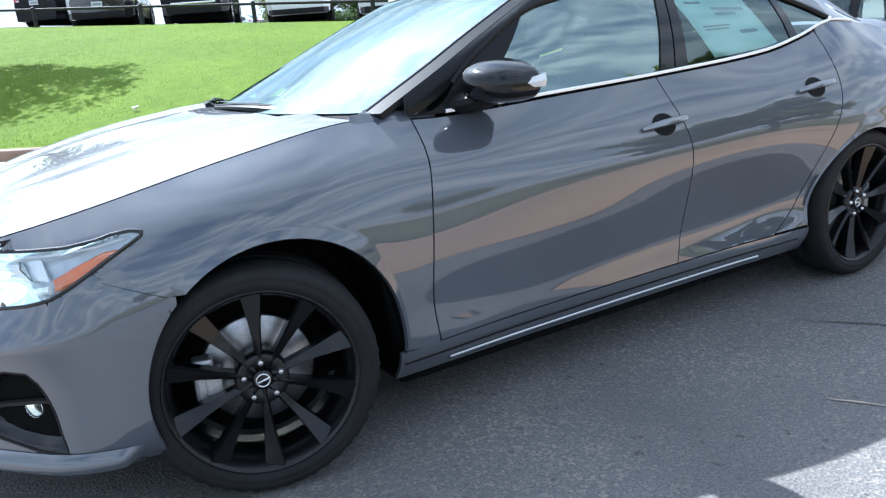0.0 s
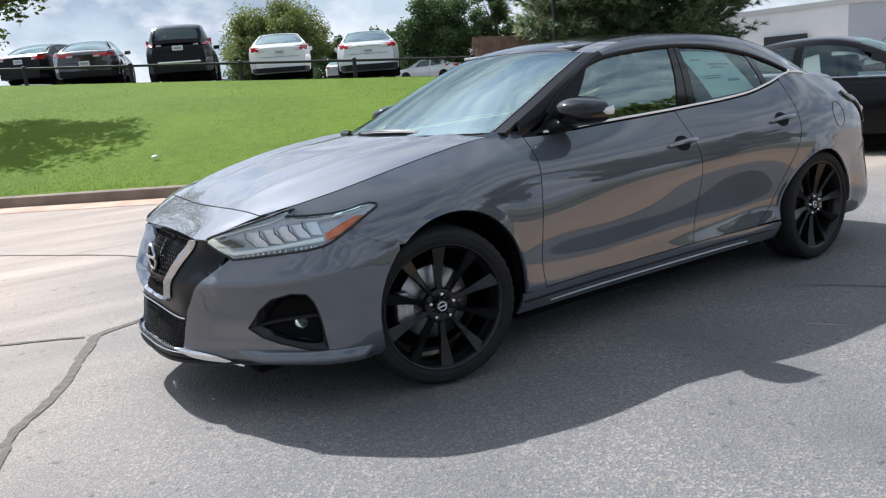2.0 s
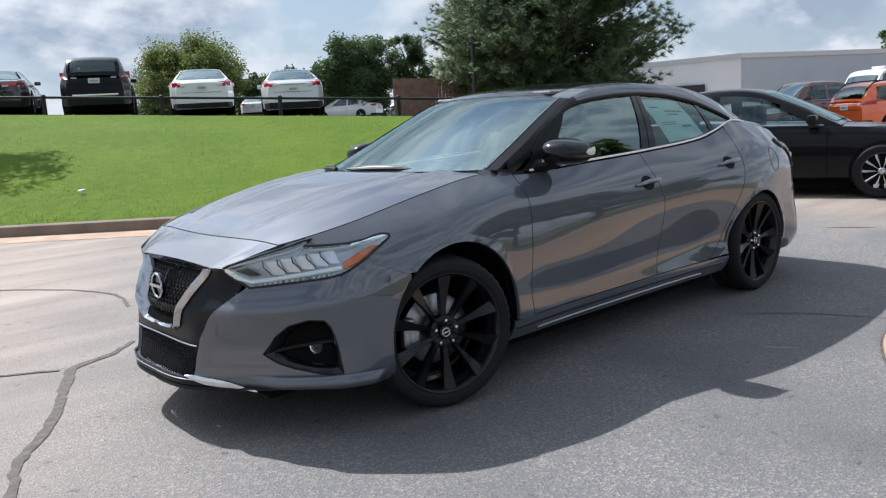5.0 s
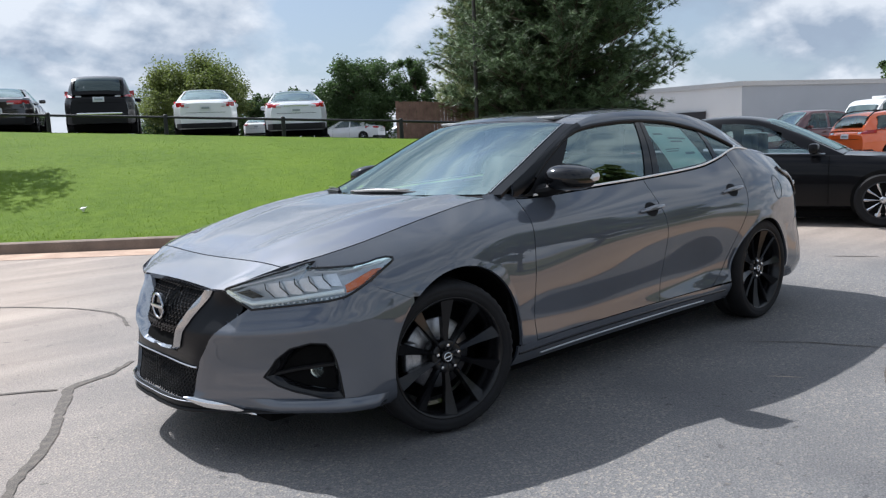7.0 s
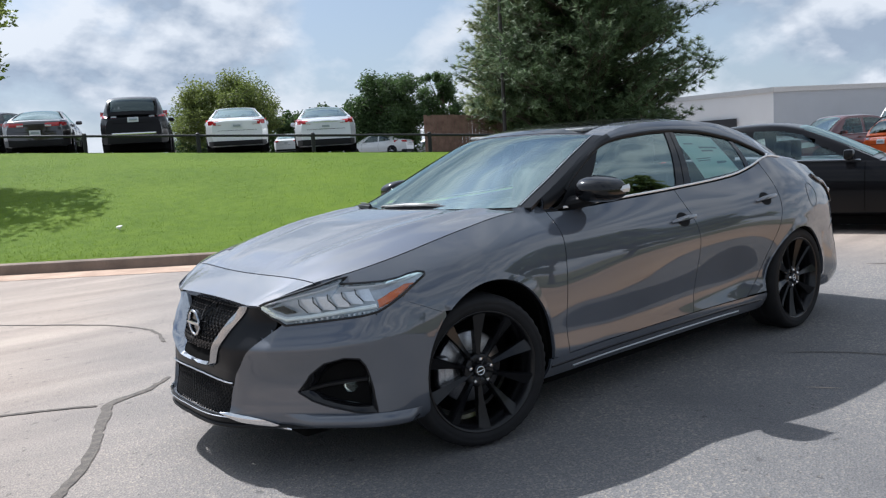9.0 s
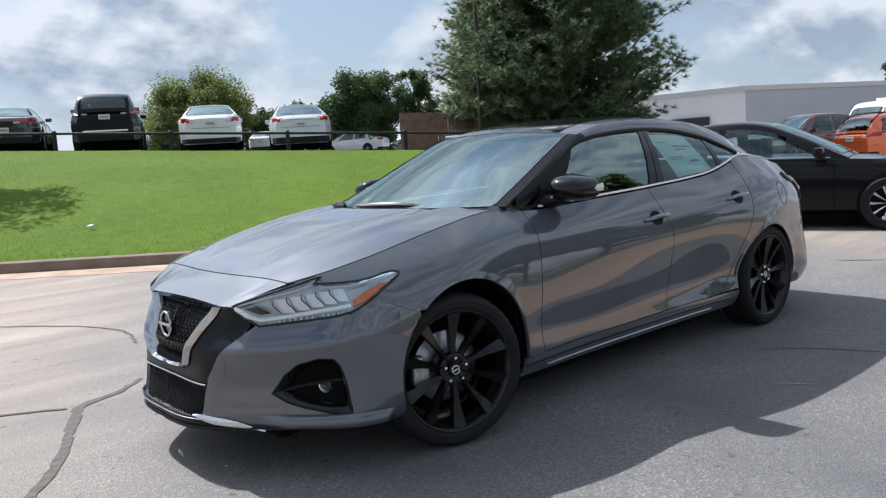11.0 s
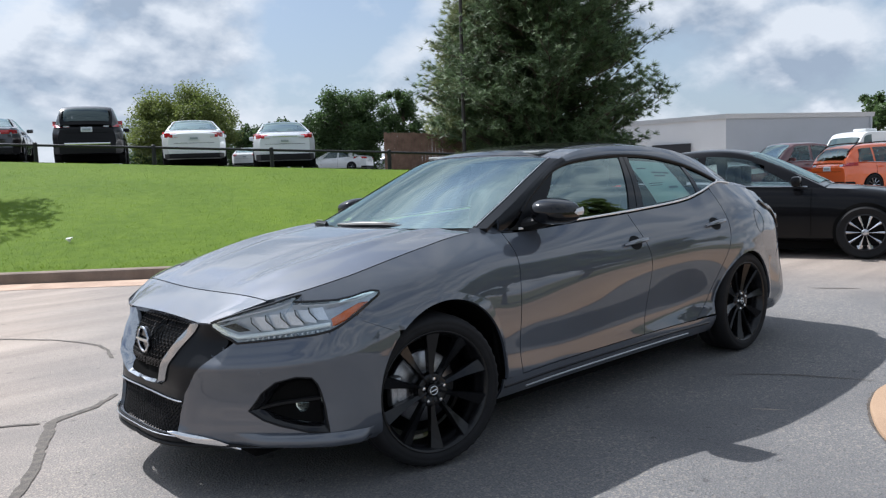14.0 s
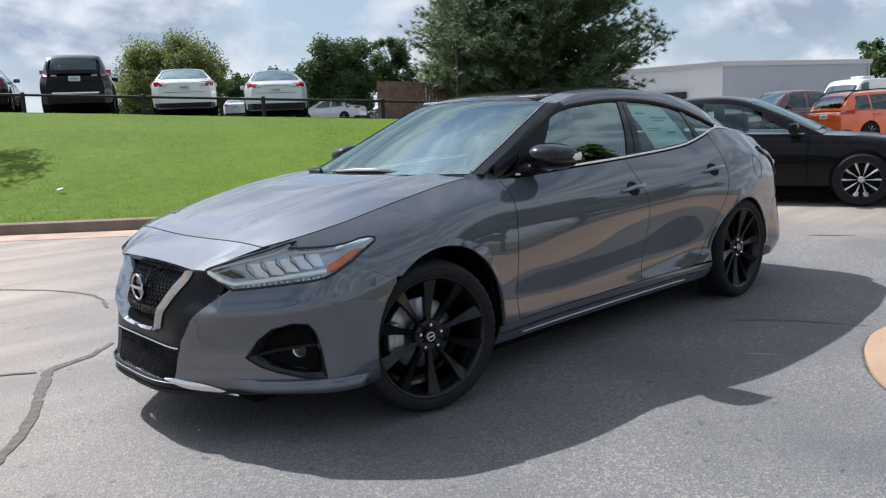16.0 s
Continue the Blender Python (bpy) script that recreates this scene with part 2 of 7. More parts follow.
def asphalt():
    """Sealed dark asphalt, older and dustier towards the front of the car and along the kerb, with tyre-swept pale streaks."""
    m, n, l, b = nodes_of("asphalt")
    b.inputs["Roughness"].default_value = 0.82
    co = n.new("ShaderNodeTexCoord")
    grain, stain, streak = n.new("ShaderNodeTexNoise"), n.new("ShaderNodeTexNoise"), n.new("ShaderNodeTexNoise")
    vor = n.new("ShaderNodeTexVoronoi")
    for t, s, d in ((grain, 130, 5), (stain, 0.9, 6), (streak, 1.0, 4)):
        t.inputs["Scale"].default_value, t.inputs["Detail"].default_value = s, d
    vor.inputs["Scale"].default_value = 105
    l.new(co.outputs["Object"], grain.inputs["Vector"]); l.new(co.outputs["Object"], stain.inputs["Vector"]); l.new(co.outputs["Object"], vor.inputs["Vector"])
    mp = n.new("ShaderNodeMapping"); mp.inputs["Rotation"].default_value = (0, 0, radians(58)); mp.inputs["Scale"].default_value = (0.25, 2.6, 1)
    l.new(co.outputs["Object"], mp.inputs[0]); l.new(mp.outputs[0], streak.inputs["Vector"])
    # dust grows past a ragged line that crosses in front of the car's nose
    sep = n.new("ShaderNodeSeparateXYZ"); l.new(co.outputs["Object"], sep.inputs[0])
    dx = n.new("ShaderNodeMath"); dx.operation = 'MULTIPLY_ADD'; dx.inputs[1].default_value, dx.inputs[2].default_value = -0.8, -1.6
    l.new(sep.outputs[0], dx.inputs[0])
    dy = n.new("ShaderNodeMath"); dy.operation = 'MULTIPLY_ADD'; dy.inputs[1].default_value = 0.42
    l.new(sep.outputs[1], dy.inputs[0]); l.new(dx.outputs[0], dy.inputs[2])
    dn = n.new("ShaderNodeMath"); dn.operation = 'MULTIPLY_ADD'; dn.inputs[1].default_value = 1.6
    l.new(stain.outputs["Fac"], dn.inputs[0]); l.new(dy.outputs[0], dn.inputs[2])
    dr = n.new("ShaderNodeValToRGB"); dr.color_ramp.elements[0].position, dr.color_ramp.elements[1].position = 0.3, 1.0
    mr = n.new("ShaderNodeMapRange"); mr.inputs[1].default_value, mr.inputs[2].default_value = -0.3, 2.6
    l.new(dn.outputs[0], mr.inputs[0])
    # and again on the open lot past the car's tail
    ex = n.new("ShaderNodeMath"); ex.operation = 'MULTIPLY_ADD'; ex.inputs[1].default_value, ex.inputs[2].default_value = 0.9, -3.4
    l.new(sep.outputs[0], ex.inputs[0])
    en = n.new("ShaderNodeMath"); en.operation = 'MULTIPLY_ADD'; en.inputs[1].default_value = 1.6
    l.new(stain.outputs["Fac"], en.inputs[0]); l.new(ex.outputs[0], en.inputs[2])
    em = n.new("ShaderNodeMapRange"); em.inputs[1].default_value, em.inputs[2].default_value, em.inputs[4].default_value = -0.3, 2.6, 0.9
    l.new(en.outputs[0], em.inputs[0])
    dm = n.new("ShaderNodeMath"); dm.operation = 'MAXIMUM'
    l.new(mr.outputs[0], dm.inputs[0]); l.new(em.outputs[0], dm.inputs[1]); l.new(dm.outputs[0], dr.inputs[0])
    base = n.new("ShaderNodeValToRGB")
    base.color_ramp.elements[0].position, base.color_ramp.elements[0].color = 0.3, (0.105, 0.103, 0.105, 1)
    base.color_ramp.elements[1].position, base.color_ramp.elements[1].color = 0.7, (0.185, 0.18, 0.178, 1)
    l.new(stain.outputs["Fac"], base.inputs[0])
    dust = n.new("ShaderNodeValToRGB")
    dust.color_ramp.elements[0].position, dust.color_ramp.elements[0].color = 0.35, (0.245, 0.196, 0.160, 1)
    dust.color_ramp.elements[1].position, dust.color_ramp.elements[1].color = 0.68, (0.375, 0.308, 0.252, 1)
    l.new(streak.outputs["Fac"], dust.inputs[0])
    mx = n.new("ShaderNodeMix"); mx.data_type = 'RGBA'
    l.new(dr.outputs[0], mx.inputs[0]); l.new(base.outputs[0], mx.inputs[6]); l.new(dust.outputs[0], mx.inputs[7])
    gr = n.new("ShaderNodeMapRange"); gr.inputs[1].default_value, gr.inputs[2].default_value, gr.inputs[3].default_value, gr.inputs[4].default_value = 0.3, 0.7, 0.55, 1.42
    l.new(grain.outputs["Fac"], gr.inputs[0])
    pit = n.new("ShaderNodeTexNoise"); pit.inputs["Scale"].default_value, pit.inputs["Detail"].default_value = 17, 3
    l.new(co.outputs["Object"], pit.inputs["Vector"])
    pr = n.new("ShaderNodeMapRange"); pr.inputs[1].default_value, pr.inputs[2].default_value, pr.inputs[3].default_value, pr.inputs[4].default_value = 0.655, 0.70, 1.0, 0.5
    l.new(pit.outputs["Fac"], pr.inputs[0])
    gp = n.new("ShaderNodeMath"); gp.operation = 'MULTIPLY'; l.new(gr.outputs[0], gp.inputs[0]); l.new(pr.outputs[0], gp.inputs[1])
    hv = n.new("ShaderNodeHueSaturation"); l.new(mx.outputs[2], hv.inputs["Color"]); l.new(gp.outputs[0], hv.inputs["Value"])
    # bare stones of the mix: most of them dark with binder, a few worn pale or tan, fewer where the surface is swept
    cell = n.new("ShaderNodeTexVoronoi"); cell.inputs["Scale"].default_value = 105
    l.new(co.outputs["Object"], cell.inputs["Vector"])
    cs = n.new("ShaderNodeSeparateColor"); l.new(cell.outputs["Color"], cs.inputs[0])
    st = n.new("ShaderNodeValToRGB")
    for k, (pos, c) in enumerate(((0.0, (0.055, 0.056, 0.06)), (0.45, (0.11, 0.11, 0.112)), (0.78, (0.20, 0.19, 0.175)), (0.92, (0.42, 0.36, 0.28)))):
        e = st.color_ramp.elements[k] if k < 2 else st.color_ramp.elements.new(pos)
        e.position, e.color = pos, (*c, 1)
    l.new(cs.outputs[0], st.inputs[0])
    wr = n.new("ShaderNodeMapRange"); wr.inputs[1].default_value, wr.inputs[2].default_value, wr.inputs[3].default_value, wr.inputs[4].default_value = 0.35, 0.65, 0.10, 0.46
    l.new(stain.outputs["Fac"], wr.inputs[0])
    sm = n.new("ShaderNodeMix"); sm.data_type = 'RGBA'
    l.new(wr.outputs[0], sm.inputs[0]); l.new(hv.outputs[0], sm.inputs[6]); l.new(st.outputs[0], sm.inputs[7])
    # the dusty parts keep less of it
    keep = n.new("ShaderNodeMix"); keep.data_type = 'RGBA'
    hf = n.new("ShaderNodeMath"); hf.operation = 'MULTIPLY'; hf.inputs[1].default_value = 0.8; l.new(dr.outputs[0], hf.inputs[0])
    l.new(hf.outputs[0], keep.inputs[0]); l.new(sm.outputs[2], keep.inputs[6]); l.new(hv.outputs[0], keep.inputs[7])
    l.new(keep.outputs[2], b.inputs["Base Color"])
    bp = n.new("ShaderNodeBump"); bp.inputs["Strength"].default_value, bp.inputs["Distance"].default_value = 0.5, 0.006
    l.new(vor.outputs["Distance"], bp.inputs["Height"]); l.new(bp.outputs[0], b.inputs["Normal"])
    return m


def turf():
    m, n, l, b = nodes_of("lawn_turf")
    b.inputs["Roughness"].default_value, b.inputs["Specular IOR Level"].default_value = 0.9, 0.15
    co = n.new("ShaderNodeTexCoord")
    a, f, c = n.new("ShaderNodeTexNoise"), n.new("ShaderNodeTexNoise"), n.new("ShaderNodeTexNoise")
    for t, s, d in ((a, 0.45, 5), (f, 70, 3), (c, 5, 4)):
        t.inputs["Scale"].default_value, t.inputs["Detail"].default_value = s, d
        l.new(co.outputs["Object"], t.inputs["Vector"])
    s1 = n.new("ShaderNodeMath"); s1.operation = 'ADD'; l.new(a.outputs["Fac"], s1.inputs[0]); l.new(f.outputs["Fac"], s1.inputs[1])
    s2 = n.new("ShaderNodeMath"); s2.operation = 'ADD'; l.new(s1.outputs[0], s2.inputs[0]); l.new(c.outputs["Fac"], s2.inputs[1])
    r = n.new("ShaderNodeValToRGB")
    r.color_ramp.elements[0].position, r.color_ramp.elements[0].color = 0.40, (0.066, 0.118, 0.004, 1)
    r.color_ramp.elements[1].position, r.color_ramp.elements[1].color = 0.60, (0.108, 0.168, 0.008, 1)
    dv = n.new("ShaderNodeMath"); dv.operation = 'DIVIDE'; dv.inputs[1].default_value = 3.0
    l.new(s2.outputs[0], dv.inputs[0]); l.new(dv.outputs[0], r.inputs[0]); l.new(r.outputs[0], b.inputs["Base Color"])
    bp = n.new("ShaderNodeBump"); bp.inputs["Strength"].default_value, bp.inputs["Distance"].default_value = 0.6, 0.03
    l.new(f.outputs["Fac"], bp.inputs["Height"]); l.new(bp.outputs[0], b.inputs["Normal"])
    return m


M["asphalt"] = asphalt()
M["asphalt_plain"] = mat("old_asphalt", (0.13, 0.125, 0.12), 0.9, 0, 0, 0.25, 0.8, 90, 0.2)
M["turf"] = turf()
M["dry_turf"] = mat("dry_lawn_turf", (0.075, 0.085, 0.035), 0.9, 0, 0, 0.35, 0.8, 60, 0.4, alt=(0.13, 0.125, 0.06), spec=0.15)
M["grass"] = mat("grass_blades", (0.095, 0.165, 0.005), 0.8, 0, 0, 0.25, 0.5, 10, 0, alt=(0.14, 0.215, 0.012), island=0.3, spec=0.15)
translucent(M["grass"], 0.5)


# ---- building tools ----
def mesh_of(name, verts, faces, material, smooth=False):
    me = bpy.data.meshes.new(name)
    me.from_pydata([tuple(v) for v in verts], [], faces)
    me.materials.append(material)
    if smooth:
        me.shade_smooth()
    me.update()
    return me


def part(name, bm, material, parent=None, label="", smooth=True, angle=35):
    """Links a bmesh as one mesh object under a thing or a part."""
    me = bpy.data.meshes.new(name)
    bm.normal_update()
    bm.to_mesh(me)
    bm.free()
    me.materials.append(material)
    if smooth:
        me.shade_smooth()
        me.set_sharp_from_angle(angle=radians(angle))
    ob = new(name, me)
    if parent:
        ob.parent = parent
    return tagged(ob, label)


def raw_part(name, verts, faces, material, parent=None, label="", smooth=True, angle=35):
    me = mesh_of(name, verts, faces, material)
    if smooth:
        me.shade_smooth()
        me.set_sharp_from_angle(angle=radians(angle))
    ob = new(name, me)
    if parent:
        ob.parent = parent
    return tagged(ob, label)


def thing(name, label, category, group="", at=None):
    ob = tagged(new(name), label, category, group)
    if at is not None:
        ob.matrix_basis = at
    return ob


def box(bm, c, s, bevel=0.0, m=None, seg=2):
    """A bevelled box of size s centred at c, turned by m."""
    r = bmesh.ops.create_cube(bm, size=1.0)
    vs = r["verts"]
    bmesh.ops.scale(bm, vec=s, verts=vs)
    if bevel:
        es = list({e for v in vs for e in v.link_edges})
        r = bmesh.ops.bevel(bm, geom=es, offset=bevel, segments=seg, profile=0.5, affect='EDGES', clamp_overlap=True)
        vs = list({v for f in r["faces"] for v in f.verts} | {v for v in vs if v.is_valid})
    if m is not None:
        bmesh.ops.transform(bm, matrix=m, verts=vs)
    bmesh.ops.translate(bm, vec=c, verts=vs)
    return vs


def grid_faces(nu, nv, wrap=False, flip=False, base=0):
    out = []
    for i in range(nu - (0 if wrap else 1)):
        for j in range(nv - 1):
            a, b, c, d = base + i * nv + j, base + i * nv + j + 1, base + ((i + 1) % nu) * nv + j + 1, base + ((i + 1) % nu) * nv + j
            out.append((d, c, b, a) if flip else (a, b, c, d))
    return out


def tube(points, radius, seg=8, caps=True):
    """Vertices and faces of a round bar along points; radius a number or one for each point."""
    pts = [Vector(p) for p in points]
    rad = radius if isinstance(radius, (list, tuple)) else [radius] * len(pts)
    verts, faces = [], []
    side = None
    for i, p in enumerate(pts):
        t = (pts[min(i + 1, len(pts) - 1)] - pts[max(i - 1, 0)]).normalized()
        if side is None:
            side = t.orthogonal().normalized()
        side = (side - t * side.dot(t)).normalized()
        up = t.cross(side)
        for k in range(seg):
            a = 2 * math.pi * k / seg
            verts.append(p + (side * math.cos(a) + up * math.sin(a)) * rad[i])
    for i in range(len(pts) - 1):
        for k in range(seg):
            faces.append((i * seg + k, i * seg + (k + 1) % seg, (i + 1) * seg + (k + 1) % seg, (i + 1) * seg + k))
    if caps:
        faces.append(tuple(range(seg))[::-1])
        faces.append(tuple(range((len(pts) - 1) * seg, len(pts) * seg)))
    return verts, faces


def lathe(profile, seg=48, axis="y"):
    """Turns a profile of (radius, along) about the y axis."""
    verts, n = [], len(profile)
    for k in range(seg):
        a = 2 * math.pi * k / seg
        for r, y in profile:
            verts.append((r * math.cos(a), y, r * math.sin(a)))
    return verts, grid_faces(seg, n, wrap=True)


def join(lots):
    verts, faces = [], []
    for v, f in lots:
        o = len(verts)
        verts += [tuple(p) for p in v]
        faces += [tuple(i + o for i in q) for q in f]
    return verts, faces


def spline(knots, x):
    """Smooth curve through (x, value) knots, with no overshoot beyond its neighbours' slope."""
    if x <= knots[0][0]:
        return knots[0][1]
    if x >= knots[-1][0]:
        return knots[-1][1]
    i = max(k for k in range(len(knots) - 1) if knots[k][0] <= x)
    def slope(k):
        if k == 0 or k == len(knots) - 1:
            a, b = (0, 1) if k == 0 else (-2, -1)
            return (knots[b][1] - knots[a][1]) / (knots[b][0] - knots[a][0])
        return (knots[k + 1][1] - knots[k - 1][1]) / (knots[k + 1][0] - knots[k - 1][0])
    (x0, y0), (x1, y1) = knots[i], knots[i + 1]
    h, t = x1 - x0, (x - x0) / (x1 - x0)
    return ((2 * t**3 - 3 * t**2 + 1) * y0 + (t**3 - 2 * t**2 + t) * h * slope(i) + (-2 * t**3 + 3 * t**2) * y1 + (t**3 - t**2) * h * slope(i + 1))


def lerp(a, b, t):
    return a + (b - a) * t


def smooth(t):
    t = max(0.0, min(1.0, t))
    return t * t * (3 - 2 * t)


# ---- ground ----
ALONG, OFF = Vector((0.743, -0.669, 0)), Vector((0.669, 0.743, 0))


def bank(a, b, z=0.0):
    """A place by its distance along the kerb and its distance off towards the lawn."""
    return ALONG * a + OFF * b + Vector((0, 0, z))


BANK_ANGLE = math.degrees(math.atan2(ALONG.y, ALONG.x))


def crest(a):
    return 1.32 - 0.058 * max(-18.0, min(a, 3.0))


def bank_height(a, b):
    """Height of the grassed bank: a verge at the kerb, an even slope, a rounded crest and the upper lot behind it."""
    full = crest(a)
    t = (b - 5.62) / (16.4 - 5.62)
    z = 0.15 + (full - 0.15) * (t + 0.10 * math.sin(math.pi * max(0, min(1, t))) if t < 1 else 1.0)
    if b > 15.2:
        z = lerp(z, full, smooth((b - 15.2) / 1.4))
    z *= 1 - smooth((a - 1.0) / 9.0)
    return max(z, 0.02) + 0.02 * noise.noise(Vector((a * 0.5, b * 0.5, 0)))


def kerb_line(s):
    """The kerb's foot by distance along it: straight, then a wide bend up towards the tree."""
    if s < -1.5:
        return s, 5.46
    r, ang = 5.0, min((s + 1.5) / 5.0, math.pi / 2)
    a, b = -1.5 + r * math.sin(ang), 5.46 + r * (1 - math.cos(ang))
    extra = (s + 1.5) - r * math.pi / 2
    return (a, b + extra) if extra > 0 else (a, b)


def build_ground():
    # finer near the car, out to the horizon
    xs = [-2500, -600, -150, -50, -20, -8, -4, 0, 4, 8, 20, 50, 150, 600, 2500]
    verts = [(x, y, 0) for x in xs for y in xs]
    g = raw_part("ground", verts, grid_faces(len(xs), len(xs), flip=True), M["asphalt"], smooth=False)
    tagged(g, "grey sealed asphalt of a car lot, dusty towards the kerb", "ground", kind="structure")
    # concrete gutter along the kerb
    ss = [-60 + i * 1.0 for i in range(56)] + [-4 + i * 0.4 for i in range(60)]
    rows = []
    for s in ss:
        (a0, b0), (a1, b1) = kerb_line(s - 0.05), kerb_line(s + 0.05)
        ta = Vector((a1 - a0, b1 - b0)).normalized()
        nx = Vector((-ta.y, ta.x))
        a, b = kerb_line(s)
        rows.append((a, b, nx))

    def strip(profile):
        vs = []
        for a, b, nx in rows:
            for off, z in profile:
                vs.append(bank(a + nx.x * off, b + nx.y * off, z))
        return vs, grid_faces(len(rows), len(profile), flip=True)
    v, f = strip([(-0.62, 0.004), (-0.3, 0.012), (0.0, 0.004)])
    tagged(raw_part("gutter", v, f, M["tan_gutter"]), "worn tan concrete gutter along the kerb", "gutter", kind="structure")
    v, f = strip([(0.0, 0.0), (0.015, 0.10), (0.03, 0.135), (0.06, 0.15), (0.16, 0.15), (0.18, 0.14), (0.18, 0.0)])
    tagged(raw_part("kerb", v, f, M["kerb"]), "weathered brown concrete kerb beside the lawn", "kerb", kind="structure")
    # lawn bank and the lot on top
    na, nb = 96, 40
    verts = []
    for i in range(na):
        s = -60 + 57.8 * (i / (na - 30)) if i < na - 30 else -2.2 + (i - (na - 30)) * 0.62
        a0, b0 = kerb_line(s)
        for j in range(nb):
            t = j / (nb - 1)
            a = lerp(a0 - (0.18 if a0 > 3.4 else 0.0), a0 + max(0, s + 1.5) * 0.25, t)
            b = lerp(b0 + 0.17, max(17.4, b0 + 1.0), t)
            verts.append(bank(a, b, bank_height(a, b) if j else 0.135))
    tagged(raw_part("lawn", verts, grid_faces(na, nb, flip=True), M["turf"]), "bright mown green lawn on a sloping bank", "lawn", kind="structure")
    verts = []
    aa = [-70, -40, -25, -18, -12, -6, -3, 0, 2, 4, 6, 8, 10]
    bb = [17.3, 19, 22, 26, 32, 45, 70, 120]
    for a in aa:
        for b in bb:
            verts.append(bank(a, b, bank_height(a, 18) + 0.012 - (0.03 if a > 9 else 0)))
    tagged(raw_part("upper_lot", verts, grid_faces(len(aa), len(bb), flip=True), M["asphalt_plain"], smooth=False), "grey asphalt of the upper parking lot", "parking lot", kind="structure")
    # lawns behind the camera, seen in the paint and the windows
    verts = [(x, y, 0.05 + 0.10 * smooth((-y - 9) / 10)) for x in (-60, -30, -10, 0, 10, 30, 60) for y in (-12.2, -14, -16, -24, -45)]
    tagged(raw_part("lawn_south", verts, grid_faces(7, 5), M["dry_turf"]), "flat dry olive-green lawn across the drive", "lawn", kind="structure")
    verts = [(lerp(-0.35 - 0.10 * (-4.3 - y), 14, t), y, 0.03 + 0.04 * smooth((-y - 4.3) / 1.5)) for t in (0, 0.02, 0.2, 0.5, 1) for y in (-5.0, -5.4, -6.5, -9, -12.2)]
    tagged(raw_part("lawn_strip", verts, grid_faces(5, 5), M["dry_turf"]), "dry olive-green grass strip behind a concrete walk", "lawn", kind="structure")


M["tan_gutter"] = mat("worn_tan_concrete", (0.36, 0.24, 0.17), 0.9, 0, 0, 0.25, 2.0, 150, 0.2, alt=(0.42, 0.30, 0.22))
build_ground()


def build_tan_pad():
    """The rounded end of a tan concrete walk beside the car, a finger proud of the asphalt, with a crumbled joint round it."""
    edge = [(7.0, -1.80), (3.2, -1.95), (1.9, -1.98), (1.53, -1.92), (1.0, -1.87), (0.75, -1.90), (0.52, -1.97), (0.22, -2.11), (0.01, -2.27), (-0.18, -2.45),
            (-0.36, -2.75), (-0.46, -3.2), (-0.50, -3.8), (-0.50, -4.4), (-0.42, -5.05)]
    pts = []
    for k in range(len(edge) - 1):
        p0, p1, p2, p3 = (Vector(edge[max(0, min(len(edge) - 1, k + i))]) for i in (-1, 0, 1, 2))
        for i in range(6):
            t = i / 6
            pts.append(0.5 * ((2 * p1) + (p2 - p0) * t + (2 * p0 - 5 * p1 + 4 * p2 - p3) * t**2 + (3 * p1 - p0 - 3 * p2 + p3) * t**3))
    pts.append(Vector(edge[-1]))
    bm = bmesh.new()
    n = len(pts)
    rings = []
    for inset, z in ((0.0, 0.0), (0.004, 0.014), (0.018, 0.02)):
        ring = []
        for i, p in enumerate(pts):
            t = (pts[min(i + 1, n - 1)] - pts[max(i - 1, 0)]).normalized()
            nn = Vector((t.y, -t.x)) * -1.0
            q = p + nn * inset
            ring.append(bm.verts.new((q.x, q.y, z)))
        rings.append(ring)
    for r0, r1 in zip(rings, rings[1:]):
        for i in range(n - 1):
            bm.faces.new((r0[i], r0[i + 1], r1[i + 1], r1[i]))
    back = bm.verts.new((9.0, -5.05, 0.02))
    back2 = bm.verts.new((9.0, -1.8, 0.02))
    bm.faces.new(rings[-1] + [back, back2])
    bmesh.ops.recalc_face_normals(bm, faces=bm.faces)
    p = part("concrete_walk", bm, M["tan"], angle=30)
    tagged(p, "tan concrete walk with a rounded end", "pavement", kind="structure")
    # crumbled joint: small dark lumps and a thin dark strip
    rnd = random.Random(5)
    lots = []
    vs, fs = [], []
    for i, q in enumerate(pts):
        t = (pts[min(i + 1, n - 1)] - pts[max(i - 1, 0)]).normalized()
        nn = Vector((t.y, -t.x))
        w = 0.008 + 0.008 * rnd.random()
        vs += [(q.x - nn.x * 0.0, q.y - nn.y * 0.0, 0.003), (q.x + nn.x * w, q.y + nn.y * w, 0.003)]
    fs = grid_faces(n, 2)
    j = raw_part("joint", vs, fs, M["tar"], p, smooth=False)


build_tan_pad()


